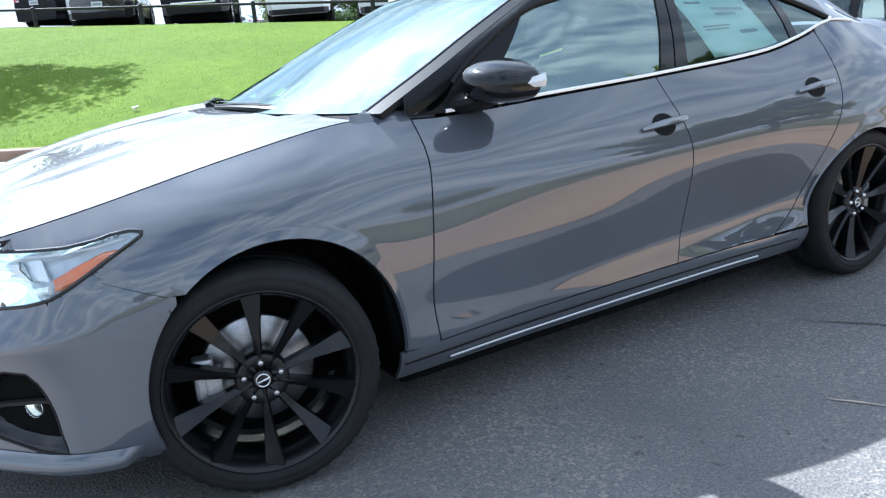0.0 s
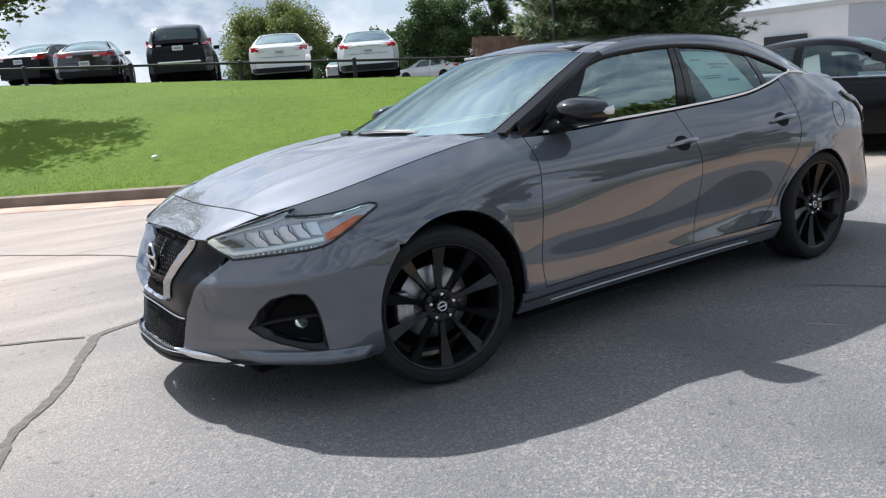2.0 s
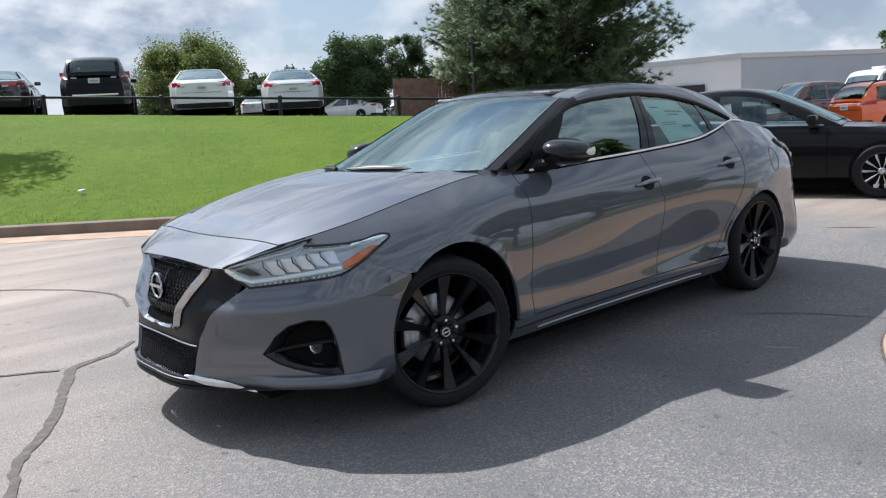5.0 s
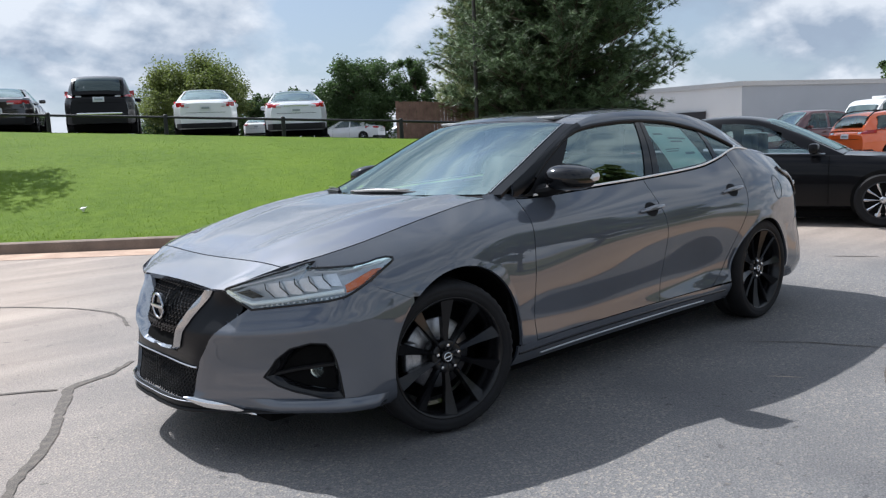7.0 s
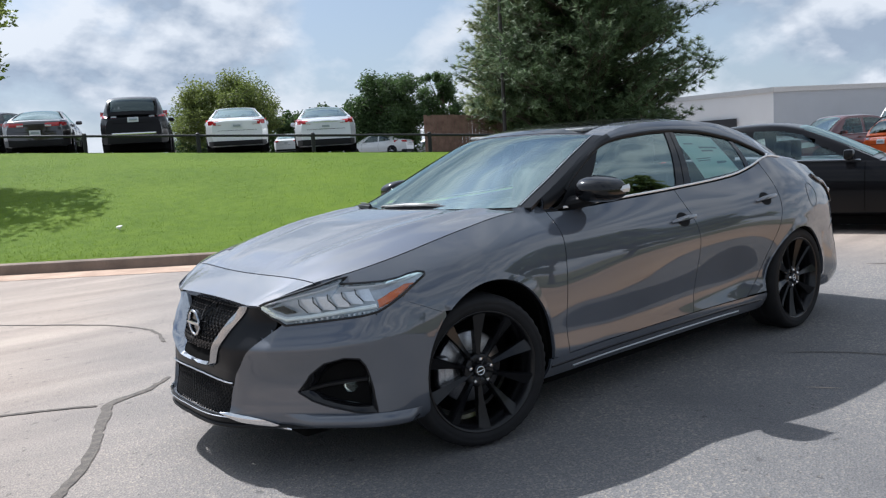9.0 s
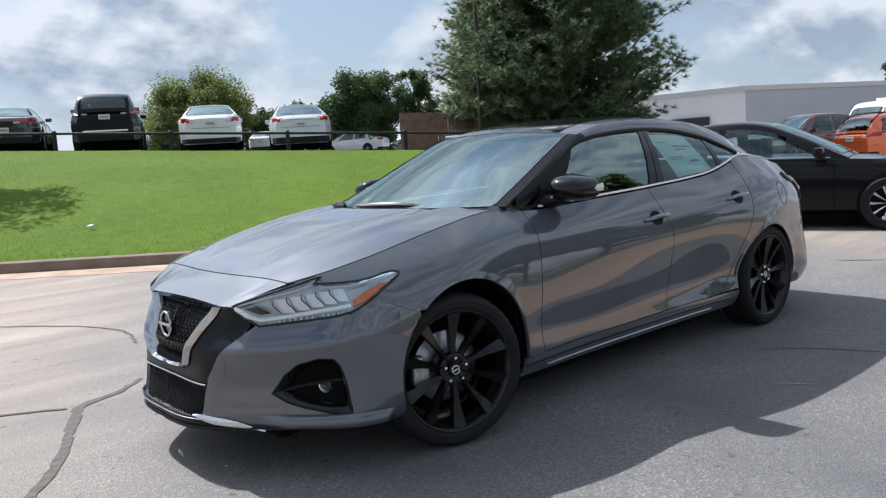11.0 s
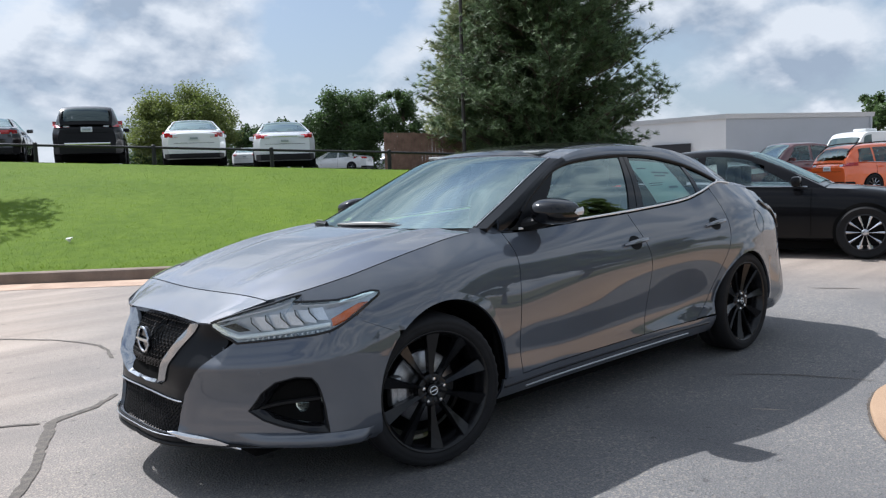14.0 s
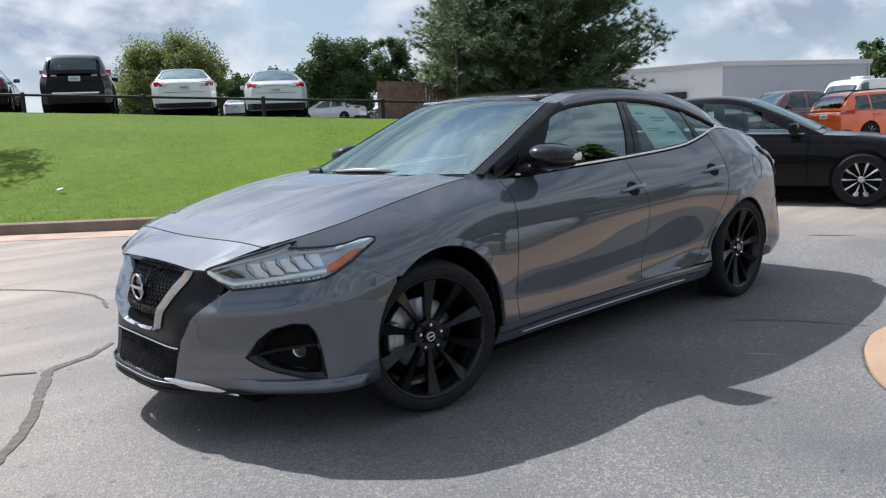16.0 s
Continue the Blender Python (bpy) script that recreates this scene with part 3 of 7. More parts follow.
def ribbon(name, pts, widths, material, z, label, category, jitter=0.012, seed=1, kind="structure"):
    """A ragged flat band along a line on the ground."""
    rnd = random.Random(seed)
    dense = []
    for k in range(len(pts) - 1):
        a, b = Vector(pts[k]), Vector(pts[k + 1])
        m = max(2, int((b - a).length / 0.05))
        for i in range(m):
            dense.append((a.lerp(b, i / m), lerp(widths[k], widths[k + 1], i / m)))
    dense.append((Vector(pts[-1]), widths[-1]))
    vs = []
    for i, (p, w) in enumerate(dense):
        t = (dense[min(i + 1, len(dense) - 1)][0] - dense[max(i - 1, 0)][0]).normalized()
        nn = Vector((-t.y, t.x))
        o = noise.noise(Vector((p.x * 3, p.y * 3, seed))) * jitter * 2
        l, r = p + nn * (w / 2 + o + rnd.uniform(-1, 1) * jitter * 0.5), p - nn * (w / 2 - o + rnd.uniform(-1, 1) * jitter * 0.5)
        vs += [(l.x, l.y, z), (r.x, r.y, z)]
    ob = raw_part(name, vs, grid_faces(len(dense), 2, flip=True), material, smooth=False)
    return tagged(ob, label, category, "sealed cracks", kind)


ribbon("crack_seal", [(-1.95, 1.45), (-2.15, 1.28), (-2.4, 1.14), (-2.55, 0.8), (-2.67, 0.46), (-2.78, 0.25), (-2.89, 0.07), (-2.99, -0.12), (-3.1, -0.5), (-3.3, -1.2)],
       [0.03, 0.045, 0.06, 0.05, 0.045, 0.042, 0.048, 0.04, 0.036, 0.02], M["tar"], 0.004, "dark tar seal over a crack in the asphalt", "crack", 0.016, 3)
ribbon("crack_seal", [(-3.6, 1.95), (-3.2, 1.62), (-2.9, 1.44), (-2.71, 1.34), (-2.46, 1.18)], [0.030, 0.034, 0.028, 0.026, 0.030], M["tar"], 0.005, "dark tar seal over a crack in the asphalt", "crack", 0.012, 4)
ribbon("crack_seal", [(-3.2, 5.6), (-2.6, 4.85), (-2.11, 4.18), (-1.9, 3.9), (-1.72, 3.62), (-1.6, 3.35), (-1.52, 3.05), (-1.54, 2.8), (-1.62, 2.5)], [0.026] * 9, M["tar"], 0.004, "dark tar seal over a crack in the asphalt", "crack", 0.010, 6)
ribbon("crack", [(0.7, -1.05), (0.85, -1.25), (0.97, -1.42), (1.05, -1.62), (1.12, -1.82)], [0.004, 0.011, 0.015, 0.011, 0.005], M["tar"], 0.004, "thin dark crack in the asphalt", "crack", 0.006, 8)
ribbon("paint_scuff", [(0.195, -1.515), (0.213, -1.545), (0.25, -1.60), (0.283, -1.66)], [0.004, 0.010, 0.012, 0.004], M["concrete"], 0.004, "pale scratch scuffed into the asphalt", "scuff", 0.003, 9)
ribbon("crack", [(4.18, -0.2), (4.3, -0.4), (4.4, -0.58)], [0.015, 0.03, 0.012], M["tar"], 0.004, "short dark crack in the asphalt", "crack", 0.006, 10)


# ---- fence, pole, boards ----
def build_rail_fence():
    f = thing("rail_fence", "dark metal pipe rail on short posts above the lawn", "fence")
    for k in range(-8, 4):
        a = -4.91 + k * 3.22
        z = bank_height(a, 16.5) - 0.05
        v, fc = tube([bank(a, 16.5, z), bank(a, 16.5, z + 0.58), bank(a, 16.5, z + 0.60)], [0.055, 0.055, 0.03], 10)
        raw_part("post", v, fc, M["fence_dark"], f)
    pts = [bank(-4.91 + k * 3.22, 16.5, bank_height(-4.91 + k * 3.22, 16.5) + 0.47) for k in range(-8, 4)]
    v, fc = tube(pts, 0.035, 8)
    raw_part("rail", v, fc, M["fence_dark"], f)


build_rail_fence()


def build_light_pole():
    p = thing("light_pole", "tall slim dark bronze lamp pole before a pine", "pole")
    z = bank_height(0.7, 25)
    v, f = tube([bank(0.70, 25, z - 0.1), bank(0.73, 25, 5), bank(0.76, 25, 10.5)], [0.075, 0.07, 0.06], 12)
    raw_part("shaft", v, f, M["pole"], p)
    bm = bmesh.new()
    box(bm, bank(0.76, 25, 10.6), (0.55, 0.35, 0.14), 0.03)
    part("lamp_head", bm, M["pole"], p)


build_light_pole()


def build_board_screen():
    s = thing("board_screen", "weathered reddish-brown wooden privacy screen of upright boards", "fence")
    rnd = random.Random(2)
    for k in range(24):
        bm = bmesh.new()
        a = -2.5 + k * 0.145
        z = bank_height(a, 18)
        h = 3.05 - 0.006 * k + rnd.uniform(-0.02, 0.02)
        box(bm, bank(a, 28 + rnd.uniform(-0.006, 0.006), (z + h) / 2), (0.138, 0.022, h - z), 0.003, pose(0, 0, 0, 0, 0, BANK_ANGLE), 1)
        part("board", bm, M["wood"], s, smooth=False)
    for h in (1.75, 2.8):
        bm = bmesh.new()
        box(bm, bank(-0.85, 28.04, h), (3.4, 0.04, 0.09), 0.004, pose(0, 0, 0, 0, 0, BANK_ANGLE), 1)
        part("rail", bm, M["wood"], s, smooth=False)


build_board_screen()


# ---- trees ----
def leaf_cloud(rnd, centres, per, spread, size, droop=0.0):
    """Many small folded leaves scattered round clump centres: vertices and faces."""
    vs, fs = [], []
    for c, r in centres:
        for _ in range(per):
            d = Vector((rnd.gauss(0, 1), rnd.gauss(0, 1), rnd.gauss(0, 0.8)))
            d = d.normalized() * (rnd.random() ** 0.45) * r * spread
            p = Vector(c) + d
            u = Vector((rnd.gauss(0, 1), rnd.gauss(0, 1), rnd.gauss(0, 0.5) - droop)).normalized()
            w = u.orthogonal().normalized()
            w = (Matrix.Rotation(rnd.uniform(0, 6.28), 3, u) @ w)
            s = size * rnd.uniform(0.6, 1.3)
            n = len(vs)
            vs += [p, p + u * s * 0.5 + w * s * 0.3, p + u * s, p + u * s * 0.5 - w * s * 0.3]
            fs.append((n, n + 1, n + 2, n + 3))
    return vs, fs


def broad_tree(label, base, height, width, leaf, seed, clumps=70, per=90, trunk_h=0.25, size=0.16):
    rnd = random.Random(seed)
    t = thing("tree", label, "tree", at=Matrix.Translation(base))
    top = height
    lots = [tube([(0, 0, -0.1), (0.05, 0.02, height * 0.2), (0.1, -0.05, height * 0.5), (0.05, 0.05, height * 0.8)], [0.022 * height, 0.018 * height, 0.012 * height, 0.005 * height], 9)]
    centres = []
    tries = 0
    while len(centres) < clumps and tries < 4000:
        tries += 1
        x, y, z = rnd.uniform(-1, 1), rnd.uniform(-1, 1), rnd.uniform(-1, 1)
        q = x * x + y * y + z * z
        k = 0.80 + 0.60 * noise.noise(Vector((x * 1.7 + seed, y * 1.7, z * 1.7)))
        if q > k * k or q < 0.12:
            continue
        c = (x * width / 2, y * width / 2, height * (trunk_h + (1 - trunk_h) * 0.5 * (1 + z)))
        centres.append((c, rnd.uniform(0.07, 0.14) * width))
    for c, r in centres[::4]:
        s = rnd.uniform(0.25, 0.6)
        lots.append(tube([(0.05, 0, height * s), ((c[0]) * 0.5, c[1] * 0.5, lerp(height * s, c[2], 0.6)), c], [0.012 * height, 0.008 * height, 0.002 * height], 5, False))
    v, f = join(lots)
    raw_part("trunk", v, f, M["bark"], t)
    v, f = leaf_cloud(rnd, centres, per, 1.0, size)
    raw_part("crown", v, f, leaf, t, smooth=False)
    return t


def pine_tree(label, base, height, width, seed, tiers=40, needles="needles"):
    """A pine: a straight trunk, rising boughs in whorls, and needle tufts along and at the end of each twig."""
    rnd = random.Random(seed)
    t = thing("pine_tree", label, "tree", at=Matrix.Translation(base))
    lots = [tube([(0, 0, -0.1), (0.05, 0, height * 0.5), (0, 0.05, height)], [0.24, 0.16, 0.02], 10)]
    vs, fs = [], []

    def tuft(p, d, s):
        for _ in range(18):
            u = (d + Vector((rnd.gauss(0, 1), rnd.gauss(0, 1), rnd.gauss(0, 1))) * 0.8).normalized()
            w = u.orthogonal().normalized() * s * 0.085
            q = p + u * s * rnd.uniform(0.75, 1.15)
            n = len(vs)
            vs.extend((p - w, p + w, q))
            fs.append((n, n + 1, n + 2))
    for k in range(tiers):
        h = lerp(0.03, 0.97, (k + rnd.random() * 0.5) / tiers)
        reach = width / 2 * (1 - 0.88 * max(0.0, h - 0.24)) * min(1, 0.55 + 3 * h) * rnd.uniform(0.82, 1.08)
        for m in range(10):
            ang = rnd.uniform(0, 2 * math.pi)
            r = reach * rnd.uniform(0.80, 1.02)
            z0 = height * h
            up = rnd.uniform(-0.05, 0.32)
            pts = [Vector((0, 0, z0))]
            for i in range(1, 6):
                s = i / 5
                pts.append(Vector((math.cos(ang) * r * s, math.sin(ang) * r * s, z0 + r * s * up + r * 0.18 * s * s)) + Vector((rnd.gauss(0, 1), rnd.gauss(0, 1), rnd.gauss(0, 1))) * 0.05 * r * s)
            lots.append(tube(pts, [0.05, 0.04, 0.03, 0.022, 0.014, 0.006], 5, False))
            for i in range(1, 6):
                for _ in range(6):
                    p = pts[i - 1].lerp(pts[i], rnd.random())
                    out = (pts[i] - pts[i - 1]).normalized()
                    side = Vector((rnd.gauss(0, 1), rnd.gauss(0, 1), abs(rnd.gauss(0, 0.7)))).normalized()
                    twig = rnd.uniform(0.30, 0.85) * (0.6 if i < 3 else 1.0)
                    e = p + (out * 0.7 + side * 0.8) * twig
                    lots.append(tube([p, e], [0.01, 0.004], 3, False))
                    tuft(p.lerp(e, 0.55), (e - p).normalized(), 0.31)
                    tuft(e, (out + side * 0.4 + Vector((0, 0, 0.35))).normalized(), 0.29)
    v, f = join(lots)
    raw_part("trunk", v, f, M["bark"], t)
    raw_part("crown", vs, fs, M[needles], t, smooth=False)
    return t


pine_tree("tall dense dark green pine with ragged boughs", bank(4.15, 27, bank_height(4.15, 18) - 0.2), 11.5, 9.2, 3, 46)
pine_tree("smaller olive-green pine before a tall one", bank(1.95, 28.6, bank_height(1.95, 18) - 0.2), 7.4, 5.0, 5, 26, "needles_olive")
broad_tree("yellow-green broadleaf tree behind the parked cars", bank(-16.4, 45, crest(-16) - 0.3), 5.3, 7.4, M["leaf_light"], 11, 150, 380, 0.10, 0.15)
broad_tree("rounded dense dark green tree beyond the lot", bank(-6.6, 50, crest(-6) - 0.3), 5.9, 6.2, M["leaf_dark"], 12, 150, 330, 0.06, 0.17)
broad_tree("dark green tree beside a rounded one", bank(-2.8, 55, 1.2), 6.6, 4.4, M["leaf_dark"], 13, 100, 280, 0.08, 0.17)
for k, (a, b, h, w) in enumerate(((-15.0, 66, 4.9, 5.0), (-12.6, 70, 5.2, 5.0), (-10.0, 66, 4.8, 4.2), (-18.5, 72, 4.6, 4.0), (-35, 90, 3.6, 7.0), (-28.5, 90, 3.2, 6.0), (-16.4, 60, 4.3, 4.2), (-13.6, 62, 4.9, 4.4), (-11.4, 60, 4.6, 4.0), (-25.5, 64, 3.4, 4.0), (-22.8, 62, 3.2, 4.2))):
    broad_tree("small dark green tree in the distance", bank(a, b, 1.6), h, w, M["leaf_dark"], 20 + k, 60, 170, 0.05, 0.24)
broad_tree("mid green tree beyond a grey building", bank(36.6, 60, 0), 6.6, 5.0, M["leaf_dark"], 31, 70, 120, 0.15, 0.3)


# ---- building ----
def build_building():
    """A low flat-roofed building: white panel front, side panels greyed for shade, dark strip window, overhanging roof
    edge.
    """
    h = thing("flat_roofed_building", "low white flat-roofed building, its shaded side coloured grey, with a dark window strip", "building")
    z0, z1 = -0.2, 4.05
    corner, left, right = Vector((18.3, 45.0)), Vector((11.0, 57.5)), Vector((30.0, 49.0))
    left2 = Vector((corner.x - 9.5, corner.y + 9.0))

    def wall(p, q, t, name, material, gaps=()):
        d = (q - p).normalized()
        L = (q - p).length
        nrm = Vector((-d.y, d.x))
        cuts = sorted(gaps)
        xs = [0] + [c for g in cuts for c in g[:2]] + [L]
        for i in range(len(xs) - 1):
            opened = i % 2 == 1
            for lo, hi in (((z0, z1),) if not opened else ((z0, cuts[i // 2][2]), (cuts[i // 2][3], z1))):
                u0, u1 = xs[i], xs[i + 1]
                quad = []
                bm = bmesh.new()
                for off in (0, t):
                    for u, z in ((u0, lo), (u1, lo), (u1, hi), (u0, hi)):
                        w = p + d * u + nrm * off
                        quad.append(bm.verts.new(bank(w.x, w.y, z)))
                a = quad
                for f in ((0, 1, 2, 3), (7, 6, 5, 4), (0, 4, 5, 1), (1, 5, 6, 2), (2, 6, 7, 3), (3, 7, 4, 0)):
                    bm.faces.new([a[i] for i in f])
                bmesh.ops.recalc_face_normals(bm, faces=bm.faces)
                part(name, bm, material, h, smooth=False)
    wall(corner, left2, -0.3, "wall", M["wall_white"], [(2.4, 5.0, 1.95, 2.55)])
    wall(corner, right, 0.3, "wall", M["wall_shaded"])
    d = (left2 - corner).normalized()
    p, q = corner + d * 2.3, corner + d * 5.1
    bm = bmesh.new()
    for u, z in ((p, 1.9), (q, 1.9), (q, 2.6), (p, 2.6)):
        w = u + Vector((d.y, -d.x)) * -0.18
        bm.verts.new(bank(w.x, w.y, z))
    bm.faces.new(bm.verts)
    part("window", bm, M["dark_opening"], h, smooth=False)
    # roof slab with a pale edge
    back = left2 + (right - corner)
    bm = bmesh.new()
    ring = []
    for z, o in ((z1, 0.12), (z1 + 0.30, 0.16)):
        c = (corner + left2 + right + back) / 4
        ring.append([bm.verts.new(bank(*(v + (v - c).normalized() * o), z)) for v in (corner, right, back, left2)])
    bm.faces.new(ring[0][::-1]); bm.faces.new(ring[1])
    for i in range(4):
        bm.faces.new((ring[0][i], ring[0][(i + 1) % 4], ring[1][(i + 1) % 4], ring[1][i]))
    bmesh.ops.recalc_face_normals(bm, faces=bm.faces)
    part("roof", bm, M["roof_edge"], h, "pale metal roof edge", smooth=False)
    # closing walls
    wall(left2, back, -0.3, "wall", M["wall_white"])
    wall(right, back, 0.3, "wall", M["wall_shaded"])


M["roof_edge"] = mat("roof_edge_metal", (0.55, 0.56, 0.57), 0.5, 0.2, 0, 0.05)
build_building()


for k, (x, y, h, w, lf) in enumerate(((6.5, -6.3, 3.9, 2.6, "leaf_light"), (12, -58, 7.5, 8.0, "leaf_dark"), (-14, -64, 7.5, 8.5, "leaf_dark"), (36, -60, 8, 8.5, "leaf_light"))):
    broad_tree("green broadleaf tree on the lawn across the drive", (x, y, 0.1), h, w, M[lf], 50 + k, 70, 110, 0.22, 0.2)
broad_tree("slender green tree casting shade on the lawn", bank(-11.9, 11.0, bank_height(-11.9, 11.0) - 0.1), 6.0, 3.7, M["leaf_light"], 61, 80, 90, 0.30, 0.13)


def build_grass():
    """Short blades standing all over the visible bank."""
    rnd = random.Random(8)
    vs, fs = [], []
    while len(fs) < 42000:
        a, b = rnd.uniform(-14.5, 0.5), 5.66 + (rnd.random() ** 1.3) * 10.9
        if a > -1.5 and b < kerb_line(a)[1] + 1.5 + (a + 1.5) * 1.2:
            continue
        p = bank(a, b, bank_height(a, b) - 0.005)
        t = rnd.uniform(0, 6.28)
        w = Vector((math.cos(t), math.sin(t), 0)) * rnd.uniform(0.003, 0.006)
        tip = p + Vector((rnd.gauss(0, 0.012), rnd.gauss(0, 0.012), rnd.uniform(0.012, 0.036)))
        n = len(vs)
        vs += [p - w, p + w, tip]
        fs.append((n, n + 1, n + 2))
    g = raw_part("grass", vs, fs, M["grass"], smooth=False)
    tagged(g, "short mown green grass blades on the bank", "grass", kind="stuff")


build_grass()


def build_litter():
    bm = bmesh.new()
    a, b = -6.13, 7.08
    z = bank_height(a, b)
    vs = [bm.verts.new(bank(a + x, b + y, z + 0.05 + h)) for x, y, h in ((-0.05, -0.02, 0.0), (0.04, -0.035, 0.015), (0.055, 0.02, 0.03), (0.0, 0.045, 0.012), (-0.045, 0.03, 0.02))]
    c = bm.verts.new(bank(a, b, z + 0.075))
    lo = bm.verts.new(bank(a, b, z + 0.0))
    for i in range(5):
        bm.faces.new((vs[i], vs[(i + 1) % 5], c))
        bm.faces.new((vs[(i + 1) % 5], vs[i], lo))
    tagged(part("paper_scrap", bm, M["litter"], smooth=False), "crumpled white paper scrap lying on the lawn", "litter")


build_litter()


# ---- the grey sedan: body surfaces ----
# The side runs round the car in u (along x on the flanks, bent round the nose and the tail), stacked in eight level lines.
LEVEL_Z = [
    [(-2.73, 0.195), (-1.7, 0.19), (2.0, 0.19), (3.1, 0.22)],
    [(-2.73, 0.235), (-1.7, 0.235), (2.0, 0.235), (3.1, 0.27)],
    [(-2.73, 0.30), (-1.7, 0.30), (2.0, 0.30), (3.1, 0.33)],
    [(-2.73, 0.40), (-1.7, 0.40), (-1.0, 0.39), (-0.6, 0.362), (0.7, 0.362), (1.1, 0.40), (2.0, 0.42), (3.1, 0.45)],
    [(-2.73, 0.53), (-2.1, 0.535), (-1.7, 0.58), (2.0, 0.58), (3.1, 0.60)],
    [(-2.73, 0.62), (-2.1, 0.64), (-1.7, 0.72), (1.4, 0.74), (2.0, 0.74), (3.1, 0.76)],
    [(-2.73, 0.695), (-2.3, 0.695), (-2.1, 0.715), (-1.9, 0.765), (-1.7, 0.80), (-1.33, 0.85), (-0.8, 0.868), (0.0, 0.875), (0.5, 0.887), (1.0, 0.92), (1.4, 0.945), (1.9, 0.92), (2.3, 0.88), (3.1, 0.90)],
    [(-2.73, 0.742), (-2.3, 0.738), (-2.1, 0.768), (-1.9, 0.818), (-1.7, 0.865), (-1.33, 0.937), (-1.0, 0.982), (-0.67, 0.972), (-0.2, 0.99), (0.3, 1.01), (0.85, 1.043), (1.1, 1.085), (1.34, 1.135), (1.6, 1.115), (2.0, 1.048), (2.3, 0.985), (2.6, 0.985), (3.1, 1.0)],
]
LEVEL_Y = [
    [(-1.7, 0.83), (-1.0, 0.83), (-0.5, 0.82), (0.5, 0.82), (1.0, 0.83), (2.0, 0.82)],
    [(-1.7, 0.88), (-1.0, 0.883), (-0.5, 0.857), (0.5, 0.857), (1.0, 0.88), (2.0, 0.86)],
    [(-1.7, 0.893), (-1.0, 0.895), (-0.5, 0.863), (0.5, 0.860), (1.0, 0.890), (2.0, 0.89)],
    [(-1.7, 0.897), (-1.0, 0.888), (-0.75, 0.862), (-0.5, 0.852), (0.0, 0.838), (0.5, 0.826), (0.8, 0.822), (1.0, 0.860), (1.4, 0.918), (2.0, 0.882)],
    [(-1.7, 0.893), (-1.33, 0.912), (-0.9, 0.884), (-0.3, 0.866), (0.3, 0.856), (0.8, 0.870), (1.37, 0.928), (2.0, 0.852)],
    [(-1.7, 0.865), (-1.33, 0.908), (-0.9, 0.868), (-0.3, 0.868), (0.3, 0.882), (0.8, 0.908), (1.37, 0.932), (2.0, 0.84)],
    [(-1.7, 0.80), (-1.33, 0.852), (-0.9, 0.840), (-0.3, 0.828), (0.3, 0.832), (0.8, 0.856), (1.2, 0.868), (1.6, 0.858), (2.0, 0.785)],
    [(-1.7, 0.722), (-1.33, 0.712), (-1.0, 0.694), (-0.67, 0.71), (-0.2, 0.732), (0.3, 0.745), (0.85, 0.748), (1.1, 0.735), (1.34, 0.706), (1.6, 0.692), (2.0, 0.66)],
]
NOSE_X = [(-2.73, -2.362), (-2.62, -2.360), (-2.5, -2.343), (-2.40, -2.303), (-2.30, -2.238), (-2.2, -2.163), (-2.1, -2.08), (-2.0, -1.985), (-1.9, -1.893), (-1.8, -1.798), (-1.7, -1.70)]
NOSE_Y = [(-2.73, 0.0), (-2.62, 0.11), (-2.5, 0.23), (-2.40, 0.325), (-2.30, 0.415), (-2.2, 0.505), (-2.1, 0.605), (-2.0, 0.715), (-1.9, 0.808), (-1.8, 0.862), (-1.7, 0.893)]
TAIL_X = [(2.0, 2.0), (2.1, 2.088), (2.2, 2.168), (2.3, 2.238), (2.4, 2.298), (2.55, 2.372), (2.75, 2.442), (2.95, 2.492), (3.1, 2.50)]
TAIL_Y = [(2.0, 0.882), (2.1, 0.838), (2.2, 0.772), (2.3, 0.692), (2.4, 0.61), (2.55, 0.485), (2.75, 0.33), (2.95, 0.14), (3.1, 0.0)]
NOSE_CORNER = [0.0, -0.014, -0.006, 0.002, -0.056, 0.016, -0.02, -0.04]
# how far the front is drawn back from that plan, level by level, at these places round the nose
NOSE_U = [-2.73, -2.62, -2.5, -2.4, -2.3, -2.2]
NOSE_BACK = [[0.02, 0.02, 0.012, 0.005, 0, 0], [0.01, 0.008, 0.004, 0, 0, 0], [0.02, 0.018, 0.012, 0.004, 0, 0], [0.055, 0.052, 0.036, 0.008, 0, 0],
             [0.083, 0.085, 0.088, 0.072, 0.035, 0], [0.061, 0.060, 0.055, 0.042, 0.018, 0], [0.172, 0.168, 0.148, 0.105, 0.045, 0], [0.20, 0.195, 0.172, 0.125, 0.055, 0]]
TAIL_SHIFT = [-0.14, -0.09, -0.045, -0.01, 0.01, 0.0, -0.045, -0.09]


def level_point(k, u):
    z = spline(LEVEL_Z[k], u)
    if u < -1.7:
        f = smooth((-1.7 - u) / 0.8)
        r = lerp(spline(LEVEL_Y[k], -1.7) / 0.893, 1.0, 0.5 * f)
        return Vector((spline(NOSE_X, u) + NOSE_CORNER[k] * smooth((-1.7 - u) / 0.3) + (spline(list(zip(NOSE_U, NOSE_BACK[k])), u)), -spline(NOSE_Y, u) * r, z))
    if u > 2.0:
        f = smooth((u - 2.0) / 0.6)
        r = lerp(spline(LEVEL_Y[k], 2.0) / 0.882, 1.0, 0.5 * f)
        return Vector((spline(TAIL_X, u) + TAIL_SHIFT[k] * f, -spline(TAIL_Y, u) * r, z))
    return Vector((u, -spline(LEVEL_Y[k], u), z))


level_cache = {}


